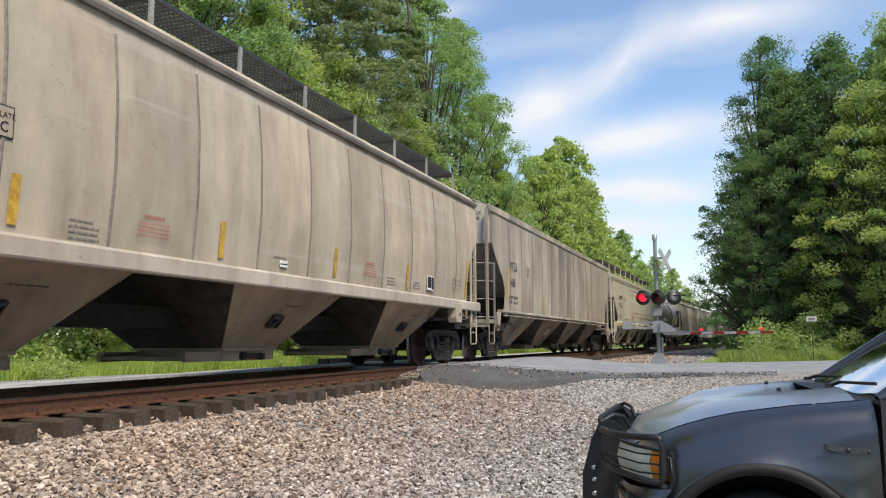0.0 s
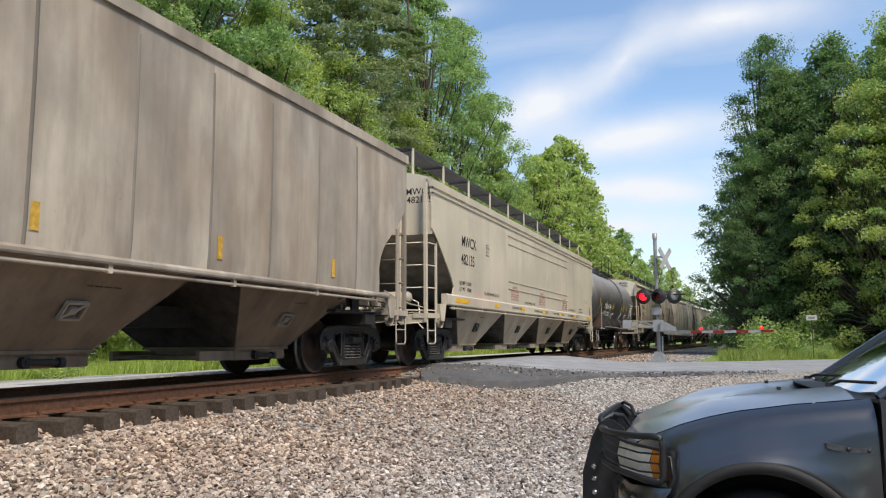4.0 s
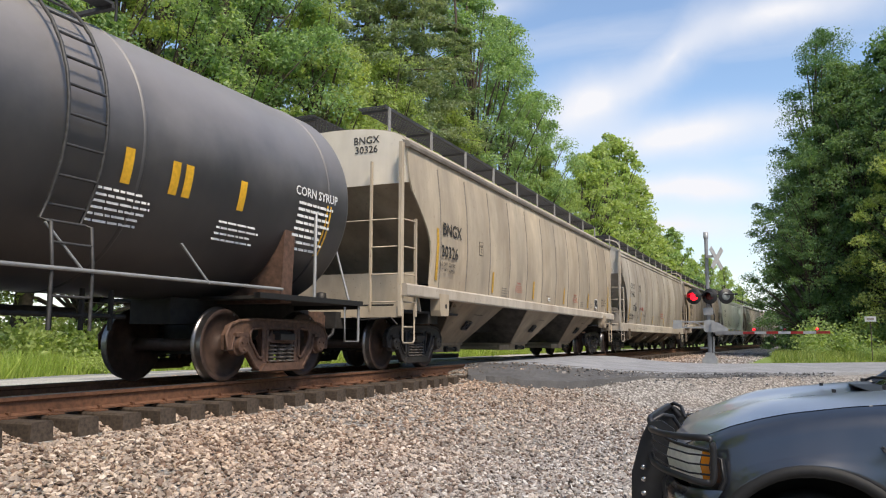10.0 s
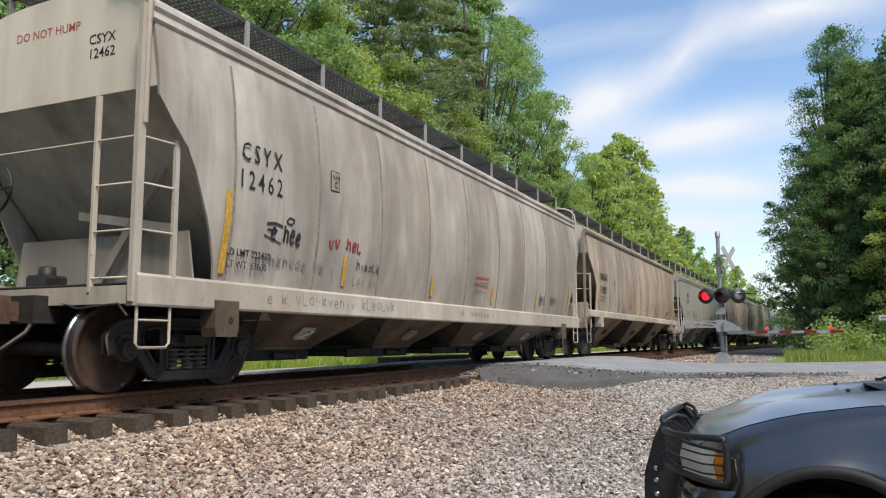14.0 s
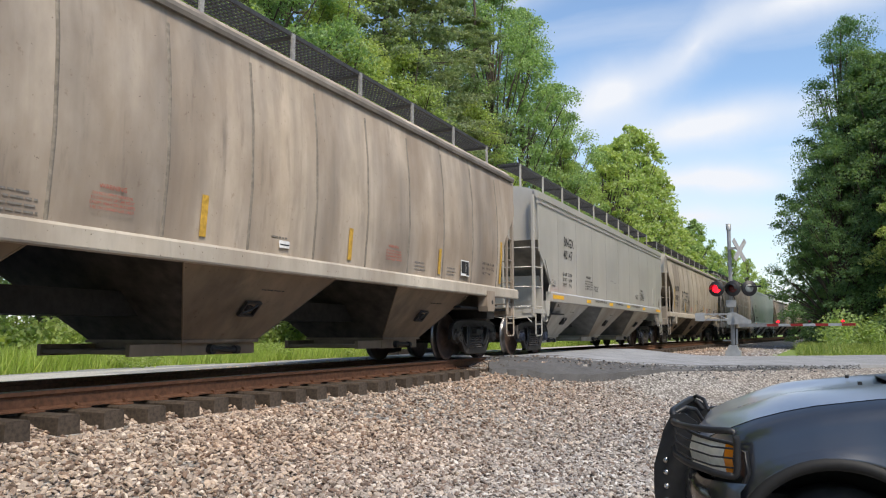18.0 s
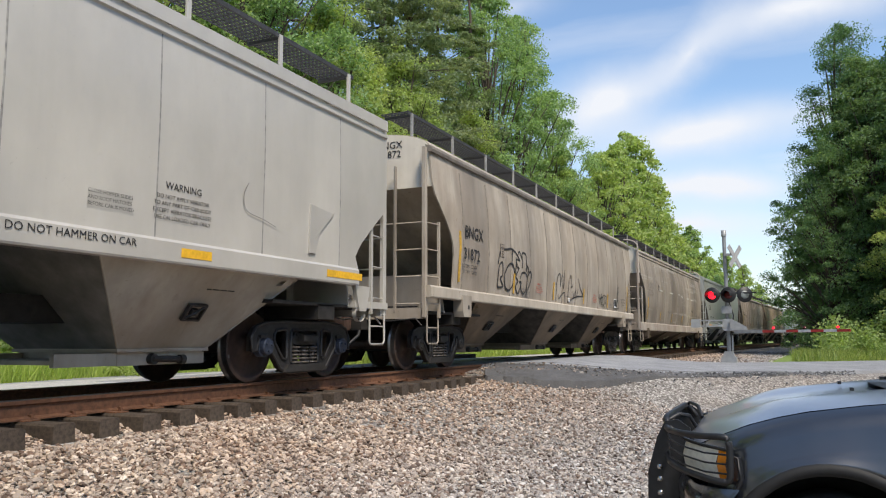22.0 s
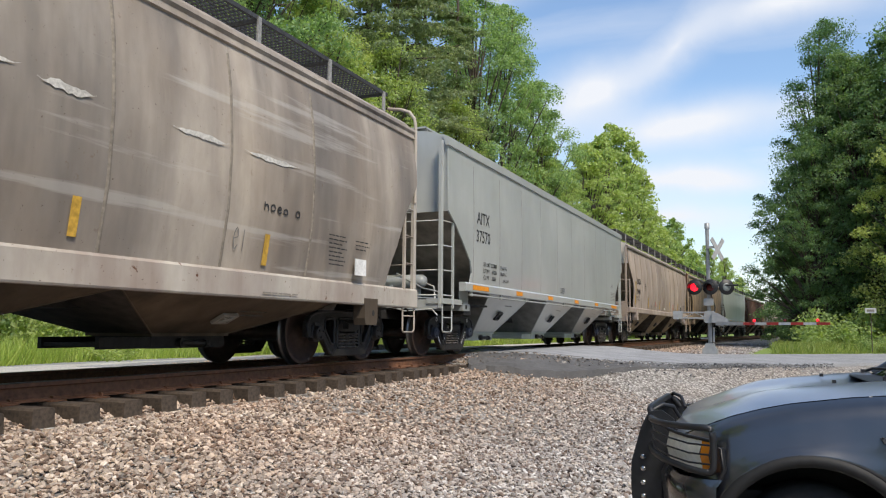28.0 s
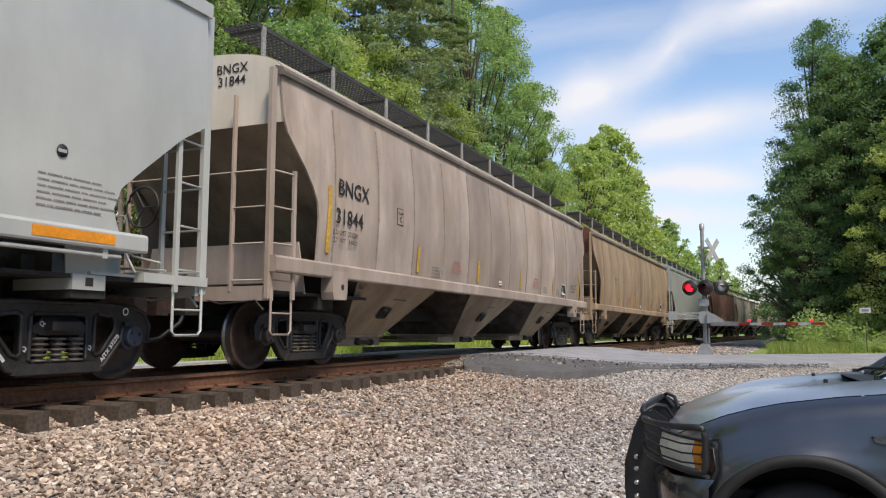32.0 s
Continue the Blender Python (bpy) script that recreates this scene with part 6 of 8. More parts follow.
smooth_car("ribbed", 9.85, PAINT["grey"], PAINT["grey"], "soot-streaked grey covered hopper car with four bays", 20.14, 8.25, "VTGX", "1408", ("LD LMT 215400 LB", "LT WT    66600 LB"), 4, at=(1.86, 2.52, 2.06, 1.70, 1.72), pitch=4.0, flare=1.55, rear=8.45, walkway=False, reflectors=False, seams=13,
           stripes=ST((1.63, 1.72, 2.58), (3.16, 1.55, 1.90), (5.88, 1.52, 1.95), (8.33, 1.52, 1.94), (11.0, 1.52, 1.78), (13.7, 1.52, 1.80), (16.6, 1.52, 1.80)), size=0.25, squash=0.8, endat=(1.08, 3.86, 3.72, 0.11))
smooth_car("smooth", 9.85, PAINT["light"], PAINT["light"], "cream covered hopper car with smooth sides", 40.95, 8.25, "MWCX", "482135", ("LD LMT  217500", "LT  WT    68300"), 4, seams=10, eave=3.83, at=(2.02, 2.71, 2.295, 1.88, 1.81), size=0.25, endat=(1.28, 3.62, 3.44, 0.14), pitch=4.0, flare=1.97, foot=1.05, rear=8.75, rcut=0.45, marks=[-7.9, -5.1, -2.5, 0.13, 2.71, 5.30, 8.40])
tank_car(62.05)
curved_car(PAINT["tan"], PAINT["trim"], "tan-grey covered hopper car with a stained end", 75.28, "BNGX", "30326", weight=("222100", "63900"))
CSYX = smooth_car("flow", 8.58, PAINT["pale"], PAINT["trim"], "pale grey centre-sill hopper car with pen scrawls", 93.80, 6.94, "CSYX", "12462", ("LD LMT 223400", "LT WT  63600"), 4, at=(1.76, 2.61, 2.29, 1.62, 1.50), size=0.215, reflectors=False, seams=8,
                  stripes=ST((1.58, 1.28, 2.21), (4.13, 1.3, 1.71), (7.05, 1.3, 1.64), (10.0, 1.3, 1.6), (13.0, 1.3, 1.6), (15.9, 1.3, 2.1)), endat=(0.73, 3.70, 3.54, 0.11), inset=0.36, pitch=3.2, flare=1.35, squash=0.80, spread=1.45)
curved_car(PAINT["umber"], PAINT["trim"], "weathered tan covered hopper car with curved ribbed sides", 111.85, "BNGX", "31503", weight=("221700", "64300"))
H_CAR = smooth_car("smooth", 8.58, PAINT["silver"], PAINT["silver"], "clean silver-grey covered hopper car with smooth sides", 129.96, 6.94, "BNGX", "40147", ("LD LMT  223200", "LT WT     62800", "CU FT       5612"), 3, blue=True, seams=9, eave=3.83, endat=(0.30, 4.05, 3.91, 0.11), inset=0.50, stile=0.70, fullweb=True, pitch=4.73, flare=1.57, marks=[-6.52, -3.60, -0.90, 1.62, 4.30, 7.22], spacing=(2.19, 1.69))
I_CAR = curved_car(PAINT["dun"], PAINT["trim"], "tan covered hopper car with black graffiti on its side", 148.4, "BNGX", "31872", weight=("222000", "64000"))
J_CAR = smooth_car("flow", 8.58, PAINT["soot"], PAINT["worntrim"], "soot-brown centre-sill hopper car with scraped paint", 166.8, 6.94, "CSYX", "13056", (), 3, at=(1.82, 2.60, 2.30, 1.66, 1.55), reflectors=False, seams=8,
                   stripes=ST((1.55, 1.35, 2.2), (4.3, 1.32, 1.7), (7.1, 1.32, 1.68), (9.97, 1.32, 1.68), (12.79, 1.28, 1.66)), inset=0.36, pitch=4.15, flare=2.06, foot=0.5, squash=0.74, spread=1.38, ink="greyletter")
K_CAR = smooth_car("smooth", 8.58, PAINT["mint"], PAINT["mint"], "pale green-grey covered hopper car with orange reflectors", 185.0, 6.94, "AITX", "37570", ("LD LMT 222800", "LT WT    63200", "CU FT     5808"), 3, blue=True, seams=9, walkway=False, eave=4.09, at=(1.72, 2.71, 2.33, 2.12, 1.85), sill=(1.28, 1.46), inset=0.09, endat=(0.60, 4.02, 3.84, 0.12), pitch=4.43, flare=1.445, spacing=(1.56, 1.58), marks=[-6.68, -4.15, -1.52, 1.29, 3.92, 6.73])
curved_car(PAINT["mauve"], PAINT["mauve"], "mauve-grey covered hopper car with curved ribbed sides", 203.2, "BNGX", "31844", weight=("222000", "64000"))
curved_car(PAINT["ochre"], PAINT["ochre"], "ochre covered hopper car with oxide red ends", 221.4, end=PAINT["oxide"])
smooth_car("smooth", 8.58, PAINT["mint"], PAINT["mint"], "pale green-grey covered hopper car far down the train", 239.6, 6.94, "", "", (), 3)
curved_car(PAINT["oxide"], PAINT["trim"], "oxide red covered hopper car far down the train", 257.8)
curved_car(PAINT["grey"], PAINT["grey"], "grey covered hopper car far down the train", 276.0)
curved_car(PAINT["tan"], PAINT["trim"], "tan covered hopper car far down the train", 294.2)
smooth_car("smooth", 8.58, PAINT["silver"], PAINT["silver"], "silver covered hopper car at the train's far end", 312.4, 6.94, "", "", (), 3)


def ribbon(shape, pts, width, flank, mi=0):
    """A painted stroke that follows the flank of a car: points of (y, z)."""
    rows = []
    n = len(pts)
    for i, (y, z) in enumerate(pts):
        y0, z0 = pts[max(0, i - 1)]
        y1, z1 = pts[min(n - 1, i + 1)]
        d = math.hypot(y1 - y0, z1 - z0) or 1.0
        oy, oz = -(z1 - z0) / d * width / 2, (y1 - y0) / d * width / 2
        rows.append([(flank(z + oz) + 0.016, y + oy, z + oz), (flank(z - oz) + 0.016, y - oy, z - oz)])
    shape.sheet(rows, True, mi)


pen = plain("graffiti_black", (0.03, 0.03, 0.032), 0.6, 0, 30, 0.3, 0.0)
faint = plain("faded_graffiti_grey", (0.20, 0.19, 0.18), 0.8, 0, 30, 0.3, 0.0)
crimson = plain("graffiti_red", (0.35, 0.05, 0.05), 0.6, 0, 30, 0.3, 0.0)


def glide(pts, n=5):
    """A smooth line through a few points."""
    if len(pts) < 3:
        return [(a[0] + (b[0] - a[0]) * q / n, a[1] + (b[1] - a[1]) * q / n) for a, b in zip(pts, pts[1:]) for q in range(n)] + [pts[-1]]
    p = [pts[0]] + list(pts) + [pts[-1]]
    out = []
    for a, b, c, d in zip(p, p[1:], p[2:], p[3:]):
        for q in range(n):
            t = q / n
            out.append(tuple(0.5 * (2 * b[k] + (c[k] - a[k]) * t + (2 * a[k] - 5 * b[k] + 4 * c[k] - d[k]) * t * t + (3 * b[k] - a[k] - 3 * c[k] + d[k]) * t ** 3) for k in (0, 1)))
    return out + [pts[-1]]


def stroke(car, style, half, width, mat, *pts):
    s = Shape()
    ribbon(s, glide([(-half + y, z) for y, z in pts]), width, lambda z: lerp_table(STYLES[style]["side"], z))
    part("graffiti_stroke", s, mat, car)


# bubble letters on the tan car
bubble = functools.partial(stroke, I_CAR, "curved", 8.58, 0.042, pen)
bubble((3.30, 2.10), (3.45, 2.38), (3.9, 2.47), (4.15, 2.50), (4.4, 2.44), (4.67, 2.29))
bubble((4.2, 2.47), (4.13, 2.14))
bubble((3.7, 1.9), (3.92, 2.12), (4.18, 2.17), (4.36, 1.97), (4.26, 1.74), (4.04, 1.60), (3.8, 1.66), (3.7, 1.9))
bubble((3.34, 1.62), (3.38, 2.05), (3.56, 2.15), (3.62, 1.9), (3.48, 1.82), (3.66, 1.66), (3.34, 1.62))
bubble((4.41, 2.35), (4.41, 1.96))
bubble((4.67, 2.29), (4.43, 2.29), (4.5, 2.13), (4.61, 2.12), (4.43, 1.92), (4.58, 1.83), (4.44, 1.71), (4.62, 1.55), (4.8, 1.8), (4.67, 1.82))
bubble((4.52, 2.40), (4.64, 2.49), (4.82, 2.32), (4.81, 2.45), (4.95, 2.49), (5.09, 2.44), (5.12, 2.2), (5.1, 2.07))
bubble((4.74, 1.9), (4.81, 2.02), (5.02, 2.04), (5.19, 1.96), (5.17, 1.69), (4.99, 1.57), (4.83, 1.64), (4.77, 1.8))
bubble((4.82, 2.32), (4.82, 2.14))
bubble((5.07, 2.11), (5.17, 2.2), (5.26, 2.13), (5.21, 2.05))
bubble((5.24, 1.99), (5.38, 2.1), (5.49, 2.0), (5.39, 1.81), (5.23, 1.65), (5.17, 1.52))
# the two lesser tags further back
tag = functools.partial(stroke, I_CAR, "curved", 8.58, 0.030, pen)
tag((7.52, 1.99), (7.61, 2.18), (7.8, 2.21), (7.86, 1.9), (7.92, 2.13), (8.05, 2.19), (8.11, 1.86), (8.2, 2.12), (8.2, 2.36))
tag((7.5, 1.99), (7.52, 1.50))
tag((7.67, 1.69), (7.77, 1.59), (8.0, 1.7), (8.27, 1.76), (8.35, 1.48))
tag((8.7, 2.16), (8.81, 2.27), (8.88, 1.95), (9.05, 2.04))
tag((8.64, 2.12), (8.59, 1.67))
tag((9.06, 1.85), (9.18, 1.66), (9.3, 1.87), (9.44, 1.68), (9.56, 1.93))
tag((8.54, 1.52), (9.37, 1.71), (10.19, 1.77))
tag((9.56, 2.24), (9.76, 1.99), (10.19, 1.77))
tag((12.04, 1.92), (12.14, 1.62), (12.28, 1.95), (12.34, 1.60), (12.5, 1.9), (12.52, 1.56))
tag((12.1, 1.78), (12.4, 1.84), (12.7, 1.92), (12.74, 1.66), (12.55, 1.62), (12.8, 1.54))
tag((12.75, 1.9), (12.95, 1.88), (12.86, 1.72), (13.0, 1.64))
tag((14.40, 1.60), (14.50, 2.20), (14.62, 2.28), (14.60, 1.9), (14.44, 1.72))
tag((14.38, 1.52), (14.62, 1.84), (14.80, 1.6), (14.36, 1.55))
tag((14.46, 2.0), (14.60, 2.1), (14.56, 1.8), (14.70, 1.9))

# shapes that pen letters are made of, each in a box one wide and one high
GLYPHS = [[(0.1, 1.0), (0.1, 0.0), (0.8, 0.02)], [(0.5, 0.75), (0.1, 0.5), (0.3, 0.02), (0.8, 0.2), (0.75, 0.65), (0.5, 0.75)], [(0.1, 0.75), (0.45, 0.0), (0.85, 0.75)],
          [(0.1, 0.35), (0.8, 0.45), (0.5, 0.75), (0.12, 0.4), (0.4, 0.0), (0.85, 0.15)], [(0.15, 1.0), (0.15, 0.0), (0.2, 0.6), (0.7, 0.65), (0.8, 0.0)], [(0.15, 1.0), (0.15, 0.0), (0.75, 0.7), (0.3, 0.4), (0.8, 0.0)], [(0.5, 0.7), (0.5, 0.0)]]


def scrawl(car, style, half, seed, y0, y1, z, h, count, width, mat, flank=None):
    """A line of pen letters that cannot be made out."""
    rr = random.Random(seed)
    face = flank or (lambda q: lerp_table(STYLES[style]["side"], q))
    step = (y1 - y0) / count
    for i in range(count):
        if rr.random() < 0.12:
            continue
        g, k, lift = rr.choice(GLYPHS), rr.uniform(0.8, 1.15), rr.uniform(-0.08, 0.08) * h
        s = Shape()
        ribbon(s, glide([(-half + y0 + step * (i + 0.85 * a), z + lift + h * k * b) for a, b in g], 3), width, face)
        part("pen_letter", s, mat, car)


scrawl(CSYX, "flow", 8.58, 8, 2.38, 3.15, 1.74, 0.24, 6, 0.038, pen)
stroke(CSYX, "flow", 8.58, 0.034, pen, (2.28, 1.93), (2.45, 1.95), (2.6, 1.93))
stroke(CSYX, "flow", 8.58, 0.030, pen, (2.30, 1.86), (2.5, 1.87))
stroke(CSYX, "flow", 8.58, 0.026, pen, (2.74, 2.06), (2.68, 2.0), (2.78, 1.98), (2.84, 2.04), (2.74, 2.06))
stroke(CSYX, "flow", 8.58, 0.020, pen, (2.25, 1.79), (2.6, 1.72))
scrawl(CSYX, "flow", 8.58, 9, 3.66, 4.56, 1.80, 0.15, 6, 0.036, crimson)
scrawl(CSYX, "flow", 8.58, 10, 2.15, 3.9, 1.44, 0.14, 13, 0.016, faint)
scrawl(CSYX, "flow", 8.58, 11, 4.45, 5.15, 1.55, 0.12, 6, 0.016, pen)
scrawl(CSYX, "flow", 8.58, 15, 4.4, 5.1, 1.34, 0.12, 6, 0.014, faint)
on_sill = lambda q: 1.532
scrawl(CSYX, "flow", 8.58, 16, 2.4, 5.7, 0.985, 0.14, 22, 0.014, faint, on_sill)
scrawl(CSYX, "flow", 8.58, 17, 8.2, 10.2, 1.0, 0.10, 12, 0.014, faint, on_sill)
scrawl(CSYX, "flow", 8.58, 12, 13.3, 13.75, 1.40, 0.30, 3, 0.028, pen)
scrawl(CSYX, "flow", 8.58, 18, 14.2, 14.9, 1.45, 0.25, 4, 0.022, pen)
scrawl(J_CAR, "flow", 8.58, 13, 6.0, 7.0, 1.7, 0.10, 7, 0.016, faint)


def long_beads(car, half):
    """Pressed beads along the upper and lower side."""
    joints = [5.95 + 1.17 * q for q in range(8)]
    for z in (3.45, 3.21, 2.17, 1.96):
        for a, b in zip(joints, joints[1:]):
            s = Shape()
            s.prism([(1.55, z - 0.022), (1.590, z - 0.004), (1.590, z + 0.004), (1.55, z + 0.022)], "y", -half + a + 0.05, -half + b - 0.05)
            part("side_bead", s, PAINT["light"], car)


C_CAR = STOCK[2][0]
long_beads(C_CAR, 9.85)


def side_notes(car, style, half, rows):
    flank = lambda z: lerp_table(STYLES[style]["side"], z)
    for kind, y, z, text in rows:
        if kind == "text":
            letters(text, 0.081, M["black"], car, flank(z + 0.05) + 0.008, -half + y, z, squash=0.91)
        elif kind == "sill":
            letters(text, 0.072, M["black"], car, flank(1.5) + 0.052, -half + y, z, squash=0.70 if text.startswith("VENT") else 1.06)
        else:
            vibrator_warning(car, flank(z) + 0.008, -half + y, z, 0.75, M[kind])


side_notes(C_CAR, "smooth", 9.85, [("redletter", 9.97, 1.98, ""), ("redletter", 13.55, 1.95, ""), ("redletter", 6.65, 1.98, ""), ("text", 14.20, 1.62, "DO NOT HAMMER ON CAR"), ("text", 7.72, 1.60, "DO NOT HAMMER ON CAR"), ("text", 3.75, 1.66, "DO NOT HAMMER ON CAR"),
                                   ("sill", 8.75, 1.40, "VENT CAR WHEN UNLOADING"), ("sill", 11.32, 1.40, "VENT CAR WHEN UNLOADING"), ("sill", 13.90, 1.40, "VENT CAR WHEN UNLOADING"), ("sill", 6.2, 1.40, "VENT CAR WHEN UNLOADING")])
for q in (10.25, 12.84, 15.45):
    bars(3, 0.42, 0.03, 0.032, M["greyletter"], C_CAR, 1.612, -9.85 + q, 1.475, int(q * 10))
side_notes(H_CAR, "smooth", 8.58, [("black", 5.13, 2.08, ""), ("sill", 5.72, 1.43, "DO NOT HAMMER ON CAR"), ("sill", 10.69, 1.43, "DO NOT HAMMER ON CAR"), ("sill", 8.36, 1.43, "VENT CAR WHEN UNLOADING"), ("black", 12.7, 2.06, "")])
for dy, z, text in ((3.13, 1.85, "101050 KG"), (3.16, 1.71, "28650 KG"), (3.31, 1.57, "164 CU M")):
    letters(text, 0.080, M["black"], K_CAR, 1.574, -8.58 + dy, z, squash=0.86)
letters("CLOSE HOPPER SLIDES\nAND ROOF HATCHES\nBEFORE CAR IS MOVED", 0.034, M["black"], K_CAR, 1.572, -8.58 + 8.17, 1.665, line=1.15)
letters("CLOSE HOPPER SLIDES\nAND ROOF HATCHES\nBEFORE CAR IS MOVED", 0.036, M["black"], H_CAR, 1.578, -8.58 + 5.66, 1.87, line=1.15)
letters("CLOSE HOPPER SLIDES\nAND ROOF HATCHES\nBEFORE CAR IS MOVED", 0.036, M["black"], H_CAR, 1.578, -8.58 + 11.5, 1.87, line=1.15)
bars(6, 0.95, 0.026, 0.055, M["greyletter"], K_CAR, 1.578, 8.58 - 2.25, 1.88, 91, flank=lambda q: lerp_table(STYLES["smooth"]["side"], q) + 0.003)
bars(4, 0.8, 0.05, 0.10, M["redletter"], CSYX, 1.60, -8.58 + 9.0, 1.9, 92)
part("gusset_plate", Shape().prism([(-7.51, 2.31), (-6.94, 2.38), (-6.91, 2.21), (-7.02, 1.74), (-7.19, 1.85)], "x", 1.565, 1.590), PAINT["silver"], H_CAR)
part("card_holder", Shape().box(1.57, 1.60, -6.93, -6.70, 1.73, 1.86).box(1.60, 1.602, -6.91, -6.72, 1.75, 1.84, 1), [PAINT["silver"], M["dirtyseam"]], H_CAR)
for pts in (((7.7, 2.17), (7.95, 2.19), (8.2, 2.15), (8.45, 2.14), (8.58, 2.17)), ((8.93, 2.5), (8.90, 2.2), (8.80, 1.85)), ((13.72, 2.35), (13.64, 2.20), (13.70, 2.02), (14.0, 1.96), (14.25, 1.90))):
    stroke(H_CAR, "smooth", 8.58, 0.010, faint, *pts)
part("gusset_plate", Shape().prism([(6.40, 2.30), (6.95, 2.24), (6.62, 1.95), (6.52, 1.66), (6.38, 1.66)], "x", 1.565, 1.588), PAINT["silver"], H_CAR)
primer = plain("scraped_pale_primer", (0.56, 0.54, 0.50), 0.7, 0, 30, 0.3, 0.0)


def bogie_stencils(car):
    """White stencils on the frames of a car's bogies."""
    for b in [q for q in car.children if q.name.split(".")[0] == "bogie"]:
        for y, z, x in ((-0.235, 0.56, 1.066), (0.165, 0.56, 1.066), (-0.40, 0.33, 1.052), (0.335, 0.33, 1.052)):
            letters("Q4", 0.045, M["whiteletter"], b, x, y, z)
        mark = letters("AITX 37570", 0.047, M["whiteletter"], b, 1.054, 0.525, 0.20)
        mark.matrix_basis = mark.matrix_basis @ pose(0, 0, 0, 0, 0, 50)
        note = bars(1, 0.26, 0.06, 0.06, M["whiteletter"], b, 1.052, -0.70, 0.43, 5)
        note.matrix_basis = note.matrix_basis @ pose(0, 0, 0, -50, 0, 0)
        for k in (1, -1):
            part("ring_mark", Shape().lathe([(1.071, 0.040), (1.073, 0.040), (1.073, 0.028), (1.071, 0.028)], 16, "x", (0, k * 0.79, 0.715)), M["whiteletter"], b)


bogie_stencils(K_CAR)
part("round_badge", Shape().lathe([(0.0, 0.06), (0.003, 0.06), (0.003, 0.0)], 20, "x").box(0.003, 0.005, -0.045, 0.045, -0.015, 0.015, 1), [M["black"], PAINT["mint"]], K_CAR, m=pose(1.575, 8.58 - 2.02, 2.10))


def scrape(car, style, half, y0, y1, z, width, seed):
    """A long ragged scrape in the paint."""
    rr = random.Random(seed)
    flank = lambda q: lerp_table(STYLES[style]["side"], q)
    s = Shape()
    n = 14
    top = [z + width * (0.5 - 0.75 * abs(2 * i / n - 1) ** 3) * rr.uniform(0.5, 1.1) for i in range(n + 1)]
    low = [z - width * (0.4 - 0.7 * abs(2 * i / n - 1) ** 3) * rr.uniform(0.4, 1.2) for i in range(n + 1)]
    s.sheet([[(flank(a) + 0.020, -half + y0 + (y1 - y0) * i / n, max(a, b + 0.004)), (flank(b) + 0.020, -half + y0 + (y1 - y0) * i / n, b)] for i, (a, b) in enumerate(zip(top, low))], True)
    part("paint_scrape", s, primer, car)


for i, (y0, y1, z, w) in enumerate(((8.55, 9.3, 2.66, 0.06), (9.45, 10.08, 2.60, 0.11), (11.05, 11.95, 2.57, 0.09), (12.22, 13.35, 2.57, 0.08), (6.2, 7.3, 2.62, 0.08), (3.9, 4.7, 2.6, 0.07))):
    scrape(J_CAR, "flow", 8.58, y0, y1, z, w, 70 + i)
scrawl(J_CAR, "flow", 8.58, 74, 12.65, 13.45, 1.94, 0.10, 6, 0.020, pen)
scrawl(J_CAR, "flow", 8.58, 75, 12.15, 12.42, 1.42, 0.34, 2, 0.014, faint)
bars(8, 0.50, 0.028, 0.058, M["black"], J_CAR, 1.63, -8.58 + 14.12, 1.82, 94)
bars(3, 0.42, 0.026, 0.058, M["black"], J_CAR, 1.63, -8.58 + 14.85, 1.80, 95)
bars(1, 0.92, 0.03, 0.06, M["greyletter"], J_CAR, 1.56, -8.58 + 12.75, 0.96, 96)
part("route_card", Shape().box(1.60, 1.612, 6.30, 6.62, 1.30, 1.54), M["whiteletter"], J_CAR)
letters("EXTERIOR PAINT", 0.055, M["black"], C_CAR, 1.575, -9.85 + 16.25, 1.72)
bars(1, 0.95, 0.045, 0.08, M["black"], C_CAR, 1.575, -9.85 + 16.22, 1.65, 97)
bars(3, 0.26, 0.022, 0.05, M["greyletter"], C_CAR, 1.580, -9.85 + 17.36, 2.18, 98)
bars(3, 0.24, 0.022, 0.05, M["greyletter"], C_CAR, 1.580, -9.85 + 17.85, 2.16, 99)
letters("DO NOT HUMP", 0.10, M["redletter"], CSYX, -0.11, -8.58 + 0.538, 3.90, "end", align="CENTER")


def motions():
    """The train rolls past; its wheels turn."""
    for car, half, bog, c0 in STOCK:
        rows = []
        for i in range(65):
            t = i * 0.5
            c = c0 - travelled(t)
            xa, xb = track_x(c - bog), track_x(c + bog)
            rows.append((t, pose((xa + xb) / 2, c, 0, 0, 0, -math.degrees(math.atan2(xb - xa, 2 * bog)))))
        walk(car, rows)
    for w, y in TURNING:
        walk(w, [(i * 0.1, pose(0, y, 0.457, math.degrees(travelled(i * 0.1) / 0.457), 0, 0)) for i in range(321)])


